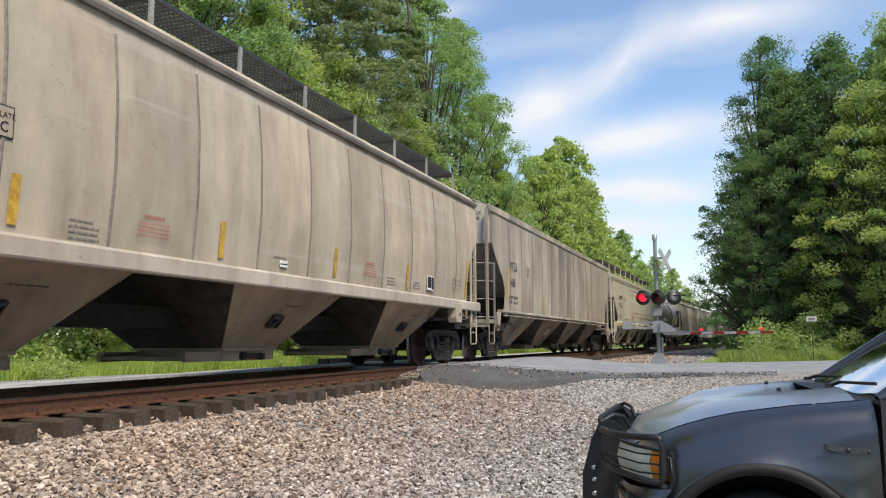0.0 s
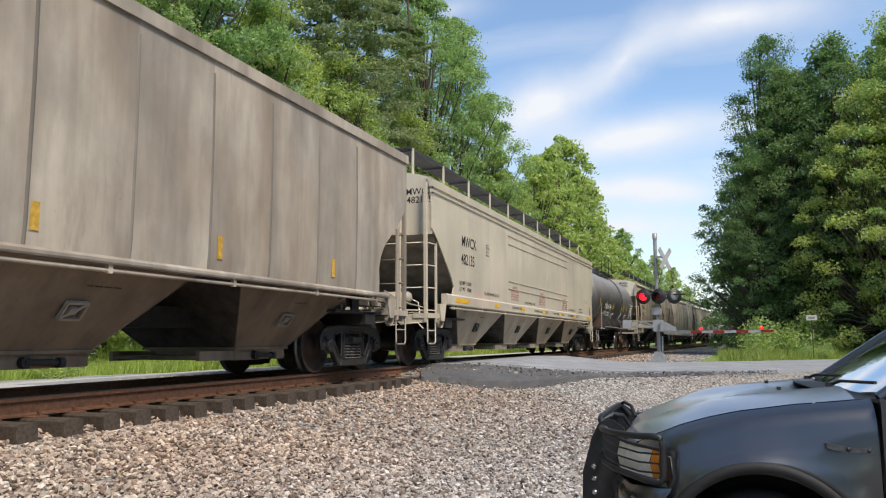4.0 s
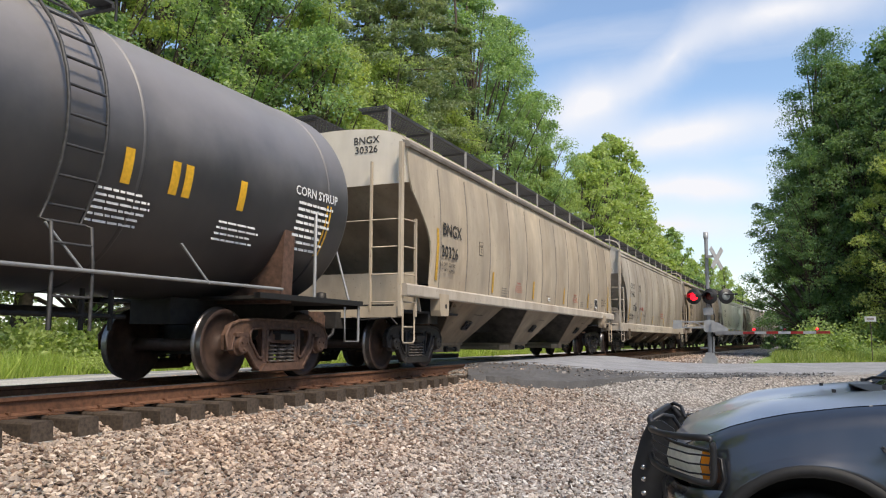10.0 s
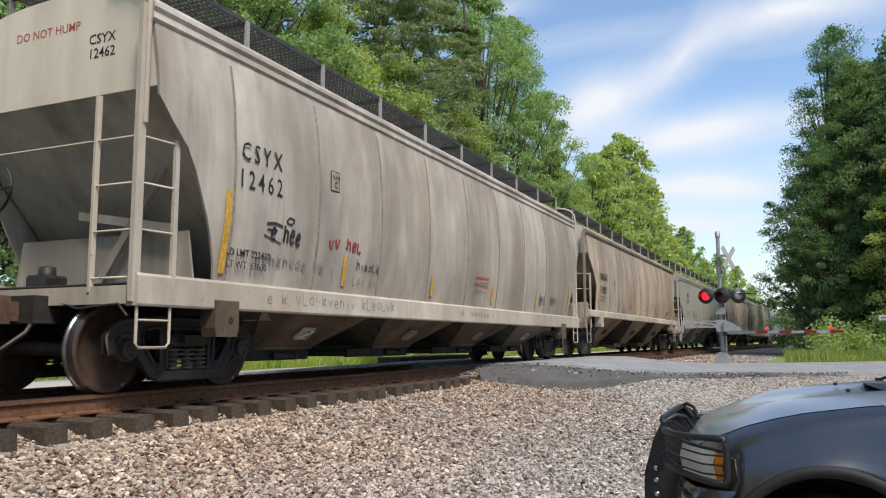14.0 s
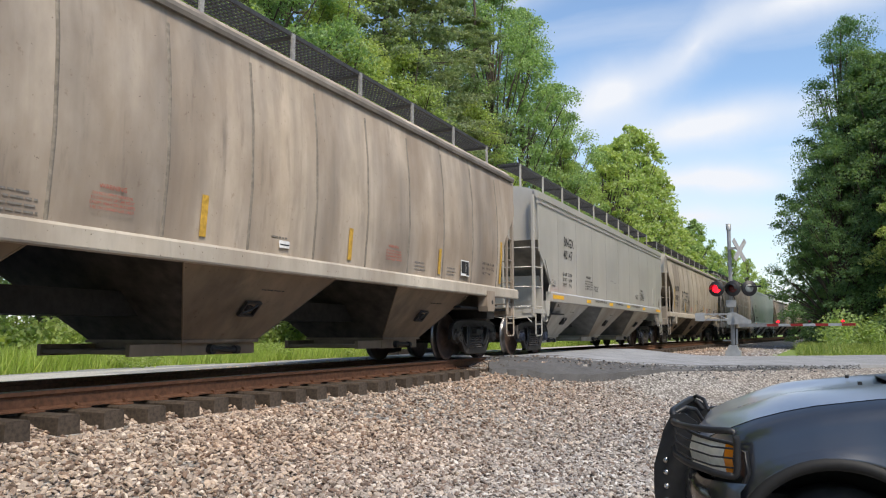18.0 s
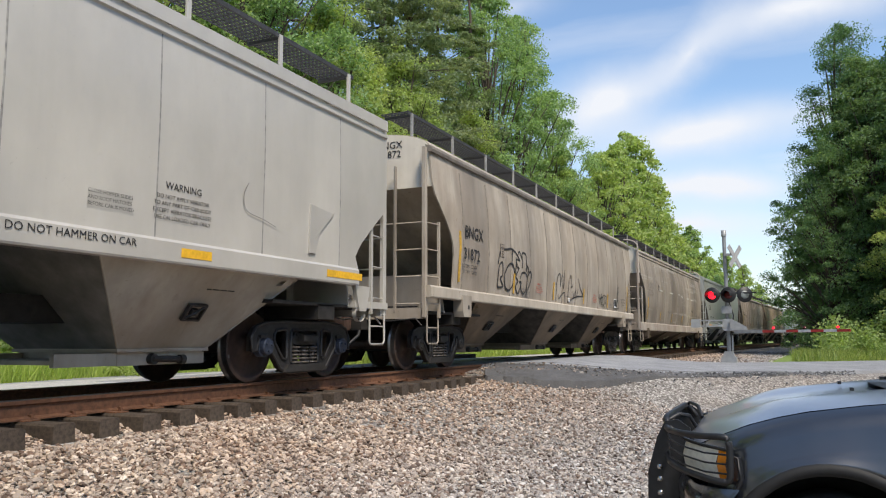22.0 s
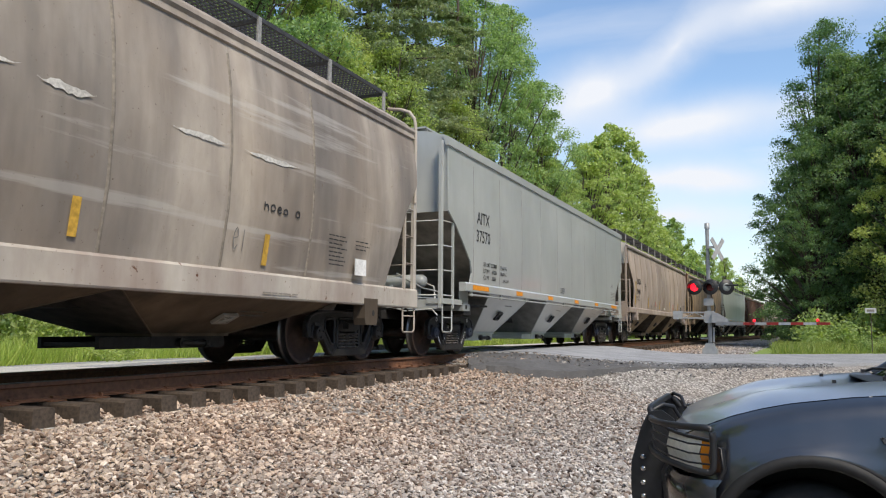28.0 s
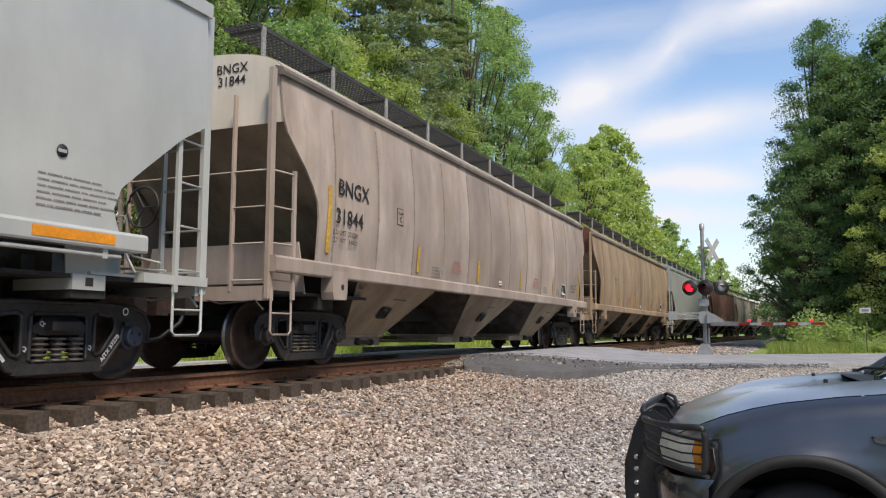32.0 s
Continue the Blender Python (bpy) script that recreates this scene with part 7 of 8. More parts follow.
# ---- level crossing signal and gate ----
def build_signal():
    bx, by, bz = 5.02, 27.9, -0.30
    sig = thing("crossing_signal", "grey steel crossing signal mast with crossbuck and red flashing lamps", "crossing signal", m=pose(bx, by, bz, 0, 0, 0))
    part("mast", Shape().tube([(0, 0, 0.2), (0, 0, 4.38)], 0.062, 14), M["galv"], sig)
    part("mast_cap", Shape().lathe([(4.30, 0.082), (4.50, 0.082), (4.52, 0.0)], 14, "z"), M["galv"], sig)
    s = Shape()
    s.prism([(-0.24, -0.02), (0.24, -0.02), (0.24, 0.22), (0.17, 0.27), (0.12, 0.42), (-0.12, 0.42), (-0.17, 0.27), (-0.24, 0.22)], "y", -0.22, 0.22)
    part("base", s, M["alu"], sig)
    # the crossbuck faces the road; seen obliquely
    for k, a in ((0, 48), (1, -48)):
        s = Shape()
        s.box(-0.46, 0.46, -0.012 - k * 0.03, 0.012 - k * 0.03, -0.085, 0.085)
        part("crossbuck_board", s, M["crosswhite"], sig, m=Matrix.Translation((0.32, -0.15, 3.58)) @ pose(0, 0, 0, 0, 0, 60) @ pose(0, 0, 0, 0, a, 0))
    part("crossbuck_bracket", Shape().box(-0.02, 0.34, -0.12, -0.05, 3.62, 3.70), M["galv"], sig)
    # lamps on a cross arm
    s = Shape()
    s.tube([(-0.52, -0.12, 2.36), (0.95, -0.12, 2.36)], 0.03, 8)
    part("lamp_arm", s, M["signalblack"], sig)
    for x, front, lit in ((-0.43, True, True), (0.08, True, False), (0.57, False, False)):
        s = Shape()
        s.lathe([(-0.035, 0.0), (-0.035, 0.255), (-0.02, 0.262), (0.0, 0.255), (0.02, 0.12), (0.20, 0.10), (0.22, 0.0)], 28, "y")
        lamp = part("lamp_backboard", s, M["signalblack"], sig, m=pose(x, -0.22 if front else -0.06, 2.30, 0, 0, -14 if front else 24))
        s = Shape()
        s.lathe([(-0.075, 0.0), (-0.07, 0.07), (-0.055, 0.12), (-0.036, 0.135)], 24, "y")
        part("lamp_lens", s, M["lampred"] if lit else (M["lampdark"] if front else M["lampback"]), lamp)
        if front:
            s = Shape()
            hood = [(0.15 * math.cos(radians(q)), 0.15 * math.sin(radians(q))) for q in range(-10, 191, 20)]
            s.sheet([[(u, -0.036, w) for u, w in hood], [(u * 1.02, -0.30, w * 1.02 - 0.02) for u, w in hood]], True)
            s.sheet([[(u * 0.96, -0.036, w * 0.96) for u, w in hood], [(u * 0.98, -0.30, w * 0.98 - 0.02) for u, w in hood]], True, 0, True)
            part("lamp_hood", s, M["signalblack"], lamp)
    # bell, gate mechanism, counterweight arm
    mech = part("gate_mechanism", Shape().box(-0.15, 0.20, -0.28, 0.18, 1.10, 1.50, bev=0.05), M["alu"], sig)
    part("hinge_arm", Shape().prism([(0.10, 1.12), (0.62, 1.06), (0.62, 1.22), (0.30, 1.42), (0.10, 1.46)], "y", -0.37, -0.31), M["galv"], mech)
    part("conduit", Shape().tube([(0.09, -0.10, 0.35), (0.10, -0.12, 1.0), (0.20, -0.10, 1.62), (0.07, -0.06, 2.1)], 0.022, 8), M["signalblack"], mech)
    part("junction_box", Shape().box(-0.16, 0.16, -0.20, -0.08, 1.68, 1.92, bev=0.03), M["galv"], sig)
    weight = part("counterweight", Shape().box(-1.14, -0.84, -0.40, -0.24, 1.22, 1.50, bev=0.02), M["alu"], sig)
    for z in (1.26, 1.45):
        part("counterweight_bar", Shape().box(-0.84, -0.10, -0.34, -0.31, z - 0.025, z + 0.025), M["galv"], weight)
    part("counterweight_strut", Shape().tube([(-0.80, -0.325, 1.27), (-0.45, -0.325, 1.44), (-0.12, -0.325, 1.28)], 0.016, 6), M["galv"], weight)
    part("step_bar", Shape().box(-0.30, -0.02, -0.03, 0.03, 0.55, 0.60).box(0.02, 0.16, -0.12, -0.02, 0.45, 0.95), M["galv"], sig)
    # gate arm, square across the road
    gate = thing("crossing_gate", "lowered red and white striped gate arm with red lamps", "gate arm", m=pose(bx, by, bz + 1.07, 0, 0, -26.5))
    n, w = 7, 0.39
    x0 = 1.38
    part("arm_root", Shape().box(0.4, x0, -0.30, -0.26, -0.055, 0.055), M["galv"], gate)
    for i in range(n):
        s = Shape()
        s.box(x0 + i * w, x0 + (i + 1) * w, -0.295, -0.265, -0.040, 0.040)
        part("arm_stripe", s, M["gatewhite"] if i % 2 else M["gatered"], gate)
    for x, lit in ((1.75, True), (2.75, False), (3.75, True)):
        s = Shape()
        s.box(x - 0.05, x + 0.05, -0.31, -0.25, 0.055, 0.08)
        lamp = part("gate_lamp", s, M["signalblack"], gate)
        part("gate_lamp_lens", Shape().lathe([(0.07, 0.042), (0.11, 0.042), (0.135, 0.028), (0.14, 0.0)], 14, "z", (x, -0.28, 0)), M["lampred"] if lit else M["lampdark"], lamp)
    sign = thing("small_sign", "small white sign on a thin post in the grass", "sign", m=pose(10.79, 38.5, -0.35))
    part("post", Shape().tube([(0, 0, 0), (0, 0, 1.95)], 0.022, 6), M["tie"], sign)
    part("board", Shape().box(-0.22, 0.22, -0.04, -0.02, 1.70, 1.92).box(-0.14, 0.14, -0.046, -0.04, 1.76, 1.86, 1), [M["gatewhite"], M["greyletter"]], sign)
    # made-up stack in place of the far road edge, dark for its shade
    slab = thing("timber_stack", "low dark stack standing in for the far road edge in shade", "timber stack", m=pose(-2.75, 21.3, -0.30))
    for i in range(3):
        for j in range(2):
            part("timber", Shape().box(-0.36 + j * 0.36, -0.04 + j * 0.36, -2.6 + i * 0.05, 2.6 - i * 0.07, i * 0.13, i * 0.13 + 0.125, bev=0.012), M["tie"], slab)


build_signal()


# ---- pickup truck ----
def rounded(pts, r, n=5):
    """A bent tube's line, its corners rounded."""
    out = [Vector(pts[0])]
    for a, b, c in zip(pts, pts[1:], pts[2:]):
        a, b, c = Vector(a), Vector(b), Vector(c)
        p, q = b + (a - b).normalized() * min(r, (a - b).length * 0.48), b + (c - b).normalized() * min(r, (c - b).length * 0.48)
        out += [p * (1 - w) ** 2 + b * 2 * w * (1 - w) + q * w * w for w in [i / n for i in range(n + 1)]]
    return [tuple(v) for v in out + [Vector(pts[-1])]]


def build_truck():
    paint, nt, b = mat_new("black_truck_paint")
    n1, n2 = noise_node(nt, 2.2, 5), noise_node(nt, 60, 3)
    r = ramp_node(nt, n1.outputs["Fac"], [(0.35, (0.007, 0.009, 0.013)), (0.7, (0.016, 0.019, 0.027))])
    nt.links.new(r.outputs[0], b.inputs["Base Color"])
    r = ramp_node(nt, n1.outputs["Fac"], [(0.35, (0.26,) * 3), (0.7, (0.38,) * 3)])
    nt.links.new(r.outputs[0], b.inputs["Roughness"])
    b.inputs["Coat Weight"].default_value, b.inputs["Coat Roughness"].default_value = 1.0, 0.13
    b.inputs["Specular IOR Level"].default_value = 0.5
    b.inputs["Coat IOR"].default_value = 1.7
    bump_to(nt, b, n2.outputs["Fac"], 0.02, 0.003)
    # pale blue base stands in for the sky's reflection on a black hood
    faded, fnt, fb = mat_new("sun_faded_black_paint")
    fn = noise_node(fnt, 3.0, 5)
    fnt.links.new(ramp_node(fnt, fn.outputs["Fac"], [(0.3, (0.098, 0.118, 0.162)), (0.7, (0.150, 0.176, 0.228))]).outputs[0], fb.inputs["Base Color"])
    fb.inputs["Roughness"].default_value = 0.38
    fb.inputs["Coat Weight"].default_value, fb.inputs["Coat Roughness"].default_value, fb.inputs["Coat IOR"].default_value = 1.0, 0.20, 2.2
    rubber = plain("tyre_rubber", (0.015, 0.015, 0.015), 0.85, 0, 30, 0.3, 0.2)
    barblack = plain("satin_black_bar", (0.011, 0.012, 0.015), 0.48, 0, 30, 0.3, 0.05)
    lens = plain("clear_lamp_lens", (0.86, 0.85, 0.76), 0.25, 0.0, 26, 0.12, 0.02)
    amber = plain("amber_lens", (0.80, 0.27, 0.02), 0.15, 0, 26, 0.1, 0.02)
    chrome = plain("bolt_steel", (0.6, 0.6, 0.6), 0.25, 0.9, 20, 0.1, 0.02)
    interior = plain("cabin_dark", (0.02, 0.02, 0.022), 0.8, 0, 20, 0.3, 0.1)
    t = thing("pickup_truck", "black pickup truck with a tubular grille guard", "pickup truck", m=pose(7.369, 5.083, GROUND_LOW, 0, 0, 183))
    zc = [(-0.54, 1.155), (-0.27, 1.127), (-0.13, 1.109), (0.03, 1.089), (0.19, 1.064), (0.36, 1.022), (0.53, 0.973), (0.63, 0.925), (0.69, 0.865)]
    zf = [(-0.54, 1.125), (-0.35, 1.104), (-0.18, 1.088), (0.08, 1.050), (0.22, 1.018), (0.35, 0.978), (0.47, 0.925), (0.58, 0.868), (0.69, 0.800)]
    ym = [(-0.70, 0.985), (0.28, 0.985), (0.40, 0.965), (0.48, 0.93), (0.56, 0.86), (0.63, 0.74), (0.69, 0.56)]

    def arch(x):
        return 0.36 + math.sqrt(max(0.0, 0.475 ** 2 - x * x)) if abs(x) < 0.46 else 0.42

    xs = [0.69 - i * 0.0326 for i in range(38)]
    for k in (1, -1):
        s = Shape()
        rows = []
        for x in xs:
            f, y = lerp_table(zf, x), lerp_table(ym, x)
            a = arch(x)
            row = [(x, k * y * 0.865, f + 0.012), (x, k * y * 0.905, f - 0.004), (x, k * y * 0.945, f - 0.034), (x, k * y * 0.973, f - 0.085), (x, k * y * 0.99, f - 0.17)]
            top = f - 0.17
            for q in (0.2, 0.4, 0.6, 0.8, 1.0):
                row.append((x, k * (y + 0.042 * smooth01(0.0, 1.3, q) * smooth01(0.58, 0.40, abs(x))), top + (a - top) * q))
            row.append((x, k * (y - 0.06), row[-1][2] - 0.005))
            rows.append(row)
        s.sheet(rows, True, 0, k > 0)
        part("front_fender", s, paint, t)
        s = Shape()
        s.sheet([[((0.475 + g) * math.cos(a), k * (1.022 + e), 0.36 + (0.475 + g) * math.sin(a)) for g, e in ((0.012, -0.015), (0.004, 0.008), (-0.020, 0.012), (-0.045, 0.004), (-0.050, -0.09))] for a in [math.pi * (i + 1) / 26 for i in range(25)]], True, 0, k > 0)
        part("arch_flare", s, plain("matt_black_flare", (0.006, 0.0065, 0.008), 0.7, 0, 30, 0.3, 0.1), t)
        s = Shape()
        s.sheet([[(0.475 * math.cos(a), k * 0.94, 0.36 + 0.475 * math.sin(a)), (0.475 * math.cos(a), k * 0.55, 0.36 + 0.475 * math.sin(a))] for a in [math.pi * i / 16 for i in range(17)]], True, 0, k < 0)
        s.prism([(-0.47, 0.36), (0.47, 0.36), (0.40, 0.6), (0.2, 0.8), (-0.2, 0.8), (-0.40, 0.6)], "y", k * 0.55 - 0.01, k * 0.55 + 0.01)
        part("wheel_well", s, interior, t)
        # headlamp wraps the corner
        pts = [(0.685, 0.60), (0.648, 0.72), (0.605, 0.80), (0.54, 0.89), (0.475, 0.945), (0.435, 0.972)]
        s = Shape()
        s.sheet([[(x + 0.012, k * (y + 0.012), 0.900 - 0.02 * (i / 5)), (x + 0.03, k * (y + 0.02), 0.82), (x + 0.012, k * (y + 0.01), 0.735)] for i, (x, y) in enumerate(pts[:5]) if i > 0], True, 0, k < 0)
        lamp = part("headlamp", s, lens, t)
        s = Shape()
        s.sheet([[(x + 0.014, k * (y + 0.014), 0.885), (x + 0.026, k * (y + 0.026), 0.81), (x + 0.014, k * (y + 0.014), 0.735)] for x, y in pts[4:]], True, 0, k < 0)
        part("turn_signal", s, amber, lamp)
        s = Shape()
        for z in (0.902, 0.73):
            s.tube([(x + 0.015, k * (y + 0.014), z - (0.02 * i / 5 if z > 0.8 else 0)) for i, (x, y) in enumerate(pts)], 0.009, 6)
        part("headlamp_rim", s, barblack, lamp)
        s = Shape()
        s.prism([(-0.532, 0.42), (-1.75, 0.42), (-1.75, 1.12), (-0.532, 1.140)], "y", k * 0.93, k * 0.985)
        s.box(-1.6, -0.8, k * 0.97, k * 0.992, 0.70, 0.74)
        part("door", s, paint, t)
        s = Shape()
        s.prism([(-1.76, 0.42), (-2.75, 0.42), (-2.75, 1.10), (-1.76, 1.10)], "y", k * 0.92, k * 0.985)
        s.prism([(-2.80, 0.55), (-2.95, 0.42), (-3.0, 0.42), (-3.08, 0.62), (-3.3, 0.82), (-3.7, 0.82), (-3.92, 0.62), (-4.0, 0.42), (-4.6, 0.5), (-4.6, 1.12), (-2.80, 1.12)], "y", k * 0.93, k * 0.985)
        part("side_panel", s, paint, t)
        # pillars and side glass frame
        s = Shape()
        s.tube([(-0.54, k * 0.90, 1.14), (-0.93, k * 0.82, 1.42), (-1.34, k * 0.74, 1.68)], 0.026, 8)
        s.tube([(-1.34, k * 0.74, 1.68), (-2.6, k * 0.74, 1.74), (-2.75, k * 0.90, 1.12)], 0.035, 8)
        part("pillar", s, paint, t)
        s = Shape().box(-1.25, -1.10, k * 1.0, k * 1.20, 1.14, 1.32, bev=0.03)
        part("mirror", s, barblack, t)
        for x in (0.0, -3.5):
            s = Shape()
            s.lathe([(k * 0.70, 0.22), (k * 0.70, 0.31), (k * 0.73, 0.345), (k * 0.90, 0.345), (k * 0.93, 0.31), (k * 0.95, 0.22)], 32, "x")
            wheel = part("wheel", s, rubber, t, m=Matrix.Translation((x, 0, 0.345)) @ pose(0, 0, 0, 0, 0, 90) @ pose(0, 0, 0, 0, 0, 0))
            s = Shape()
            s.lathe([(k * 0.90, 0.0), (k * 0.91, 0.06), (k * 0.89, 0.12), (k * 0.90, 0.20), (k * 0.93, 0.225), (k * 0.80, 0.225)], 24, "x")
            part("rim", s, plain("steel_rim", (0.12, 0.12, 0.125), 0.4, 0.6, 20, 0.2, 0.05) if (x, k) == (0.0, 1) else chrome, wheel)
    s = Shape().prism([(-0.49, 0.900), (-0.485, 0.922), (-0.40, 0.920), (-0.34, 0.930), (-0.285, 0.938), (-0.30, 0.912), (-0.38, 0.897)], "y", 0.984, 0.9895)
    for x, z, q in ((-0.295, 0.936, 0.005), (-0.385, 0.912, 0.011), (-0.47, 0.908, 0.009)):
        s.lathe([(0.988, q), (0.9915, q * 0.9), (0.992, 0.0)], 10, "y", (x, 0, z), mi=1)
    part("emblem_scar", s, [plain("scuffed_primer", (0.055, 0.058, 0.066), 0.5, 0, 40, 0.5, 0.1), barblack], t, "scuffed strip with bolt holes where an emblem was")
    # hood with raised crests, shaped to fit the camera's view
    s = Shape()
    rows = []
    for x in xs[1:36]:
        c, f, y = lerp_table(zc, x), lerp_table(zf, x), lerp_table(ym, x)
        row = []
        low, crest = f + 0.016, c + (0.311 - (c - 1.109)) * 0.092 * smooth01(0.55, 0.15, x)
        for j in range(-12, 13):
            w = j / 12
            z = low + (crest - low) * (1 - max(0.0, (abs(w) - 0.55) / 0.45) ** 1.6) - (crest - c) * smooth01(0.55, 0.25, abs(w))
            row.append((x, w * y * 0.862, z))
        rows.append(row)
    front = [(p[0] + 0.012, p[1] * 0.99, p[2] - 0.08) for p in rows[0]]
    s.sheet([front] + rows, True, 0, False)
    hood = part("hood", s, faded, t, "black hood, sky sheen put into its colour")
    for y in (0.34, -0.34):
        part("washer_nozzle", Shape().box(-0.18, -0.16, y - 0.014, y + 0.014, 1.140, 1.158), barblack, hood)
    # grille, bumper
    s = Shape().box(0.55, 0.645, -0.55, 0.55, 0.68, 0.88)
    for i in range(6):
        s.box(0.645, 0.66, -0.54, 0.54, 0.70 + i * 0.034, 0.715 + i * 0.034)
    part("grille", s, barblack, t)
    s = Shape()
    bp = [(0.48, -1.0), (0.60, -0.9), (0.69, -0.6), (0.72, 0.0), (0.69, 0.6), (0.60, 0.9), (0.48, 0.995), (0.40, 1.0)]
    s.sheet([[(x, y, 0.70), (x + 0.03, y * 1.01, 0.66), (x + 0.03, y * 1.01, 0.52), (x - 0.02, y, 0.44)] for x, y in bp], True, 0, False)
    part("bumper", s, paint, t)
    # grille guard
    guard = part("grille_guard", Shape().tube(rounded([(0.745, 0.50, 0.91), (0.785, 0.485, 0.965), (0.785, 0.44, 0.982), (0.77, 0.0, 0.985), (0.755, -0.44, 0.982), (0.735, -0.485, 0.965), (0.69, -0.50, 0.91)], 0.04), 0.019, 12), barblack, t)
    for k in (1, -1):
        s = Shape()
        s.prism([(0.64, 0.36), (0.88, 0.38), (0.893, 0.557), (0.889, 0.687), (0.835, 0.875), (0.79, 0.965), (0.72, 0.975), (0.655, 0.93), (0.62, 0.6)], "y", k * 0.50 - 0.010, k * 0.50 + 0.010)
        up = part("guard_upright", s, barblack, guard)
        for z in (0.50, 0.575, 0.65, 0.715):
            part("bolt", Shape().lathe([(k * 0.512, 0.016), (k * 0.520, 0.014), (k * 0.522, 0.0)], 10, "y", (0.825, 0, z)), chrome, up)
        cage = [(0.78, 0.50), (0.755, 0.66), (0.68, 0.84), (0.56, 0.985), (0.48, 1.025)]
        up_z, low_z = 0.950 if k > 0 else 0.89, 0.735
        over = [(x, k * y, up_z - 0.02 * (1 - i / 4)) for i, (x, y) in enumerate(cage)] + [(0.437, k * 1.03, up_z - 0.005)]
        under = [(0.437, k * 1.03, low_z + 0.005)] + [(x, k * y, low_z + 0.045 * (1 - i / 4)) for i, (x, y) in reversed(list(enumerate(cage)))]
        part("guard_hoop", Shape().tube(rounded(over + under, 0.055), 0.0165, 12), barblack, guard)
        part("guard_mount", Shape().tube([(0.44, k * 1.0, 0.86), (0.40, k * 0.995, 0.85), (0.39, k * 0.99, 0.75), (0.42, k * 0.985, 0.68)], 0.012, 8), barblack, guard)
        for z in (0.885, 0.840, 0.795):
            part("guard_bar", Shape().tube([(x - 0.005, k * y, z + 0.01 * (1 - i)) for i, (x, y) in enumerate(cage[:4])] + [(0.445, k * 1.03, z - 0.02)], 0.0048, 8), barblack, guard)
        part("guard_brace", Shape().tube([(0.77, k * 0.46, 0.97), (0.72, k * 0.43, 1.0), (0.67, k * 0.36, 0.985), (0.64, k * 0.3, 0.92)], 0.012, 8), barblack, guard)
    part("guard_crossbar", Shape().tube([(0.80, -0.5, 0.86), (0.80, 0.5, 0.86)], 0.018, 8).tube([(0.80, -0.5, 0.62), (0.80, 0.5, 0.62)], 0.018, 8), barblack, guard)
    # cowl, wipers, glass, cab
    s = Shape()
    s.sheet([[(-0.30 - 0.14 * (abs(y) / 0.85) ** 2, y, 1.164 - 0.035 * (abs(y) / 0.85) ** 2), (-0.58, y, 1.158 - 0.02 * (abs(y) / 0.85) ** 2)] for y in [(-0.85 + 0.17 * i) for i in range(11)]], True)
    part("cowl", s, barblack, t)
    for y in (0.35, -0.45):
        part("wiper", Shape().tube([(-0.42, y, 1.17), (-0.47, y + 0.05, 1.195), (-0.56, y + 0.42, 1.205)], 0.009, 6).box(-0.435, -0.405, y - 0.02, y + 0.02, 1.15, 1.185), barblack, t)
    gl, gnt, gb = mat_new("windscreen_glass")
    gls, trn, gmix = gnt.nodes.new("ShaderNodeBsdfGlossy"), gnt.nodes.new("ShaderNodeBsdfTransparent"), gnt.nodes.new("ShaderNodeMixShader")
    gls.inputs["Roughness"].default_value = 0.04
    gls.inputs["Color"].default_value = (0.95, 0.97, 1.0, 1)
    trn.inputs["Color"].default_value = (0.62, 0.72, 0.70, 1)
    gmix.inputs[0].default_value = 0.85
    gnt.links.new(trn.outputs[0], gmix.inputs[1]); gnt.links.new(gls.outputs[0], gmix.inputs[2])
    gnt.links.new(gmix.outputs[0], gnt.nodes["Material Output"].inputs[0])
    s = Shape()
    s.sheet([[(-0.56 + 0.10 * (1 - (y / 0.9) ** 2), y, 1.15), (-1.34 + 0.06 * (1 - (y / 0.9) ** 2), y * 0.82, 1.68)] for y in [(-0.9 + 0.15 * i) for i in range(13)]], True)
    ws = part("windscreen", s, gl, t)
    ws.visible_shadow = False
    part("cab_roof", Shape().box(-2.70, -1.32, -0.76, 0.76, 1.69, 1.75, bev=0.03), paint, t)
    part("cab_back", Shape().box(-2.80, -2.72, -0.90, 0.90, 0.45, 1.74), paint, t)
    part("dashboard", Shape().box(-1.05, -0.64, -0.86, 0.86, 0.95, 1.13, bev=0.05), interior, t)
    s = Shape()
    s.tube([(-1.14 + 0.10 * math.sin(a), 0.40 + 0.19 * math.cos(a), 1.10 + 0.17 * math.sin(a)) for a in [2 * math.pi * i / 24 for i in range(25)]], 0.014, 8)
    s.tube([(-1.14, 0.40, 1.10), (-0.9, 0.40, 1.0)], 0.03, 8)
    part("steering_wheel", s, interior, t)
    part("seat", Shape().box(-2.3, -1.75, -0.8, 0.8, 0.62, 0.80, bev=0.05).box(-2.45, -2.25, -0.8, 0.8, 0.7, 1.42, bev=0.05), interior, t)
    part("chassis", Shape().box(-4.5, 0.6, -0.75, 0.75, 0.38, 0.62), interior, t)
    part("bed_floor", Shape().box(-4.6, -2.8, -0.93, 0.93, 0.62, 0.68).box(-4.62, -4.55, -0.95, 0.95, 0.5, 1.12), paint, t)


GROUND_LOW = -0.89
build_truck()


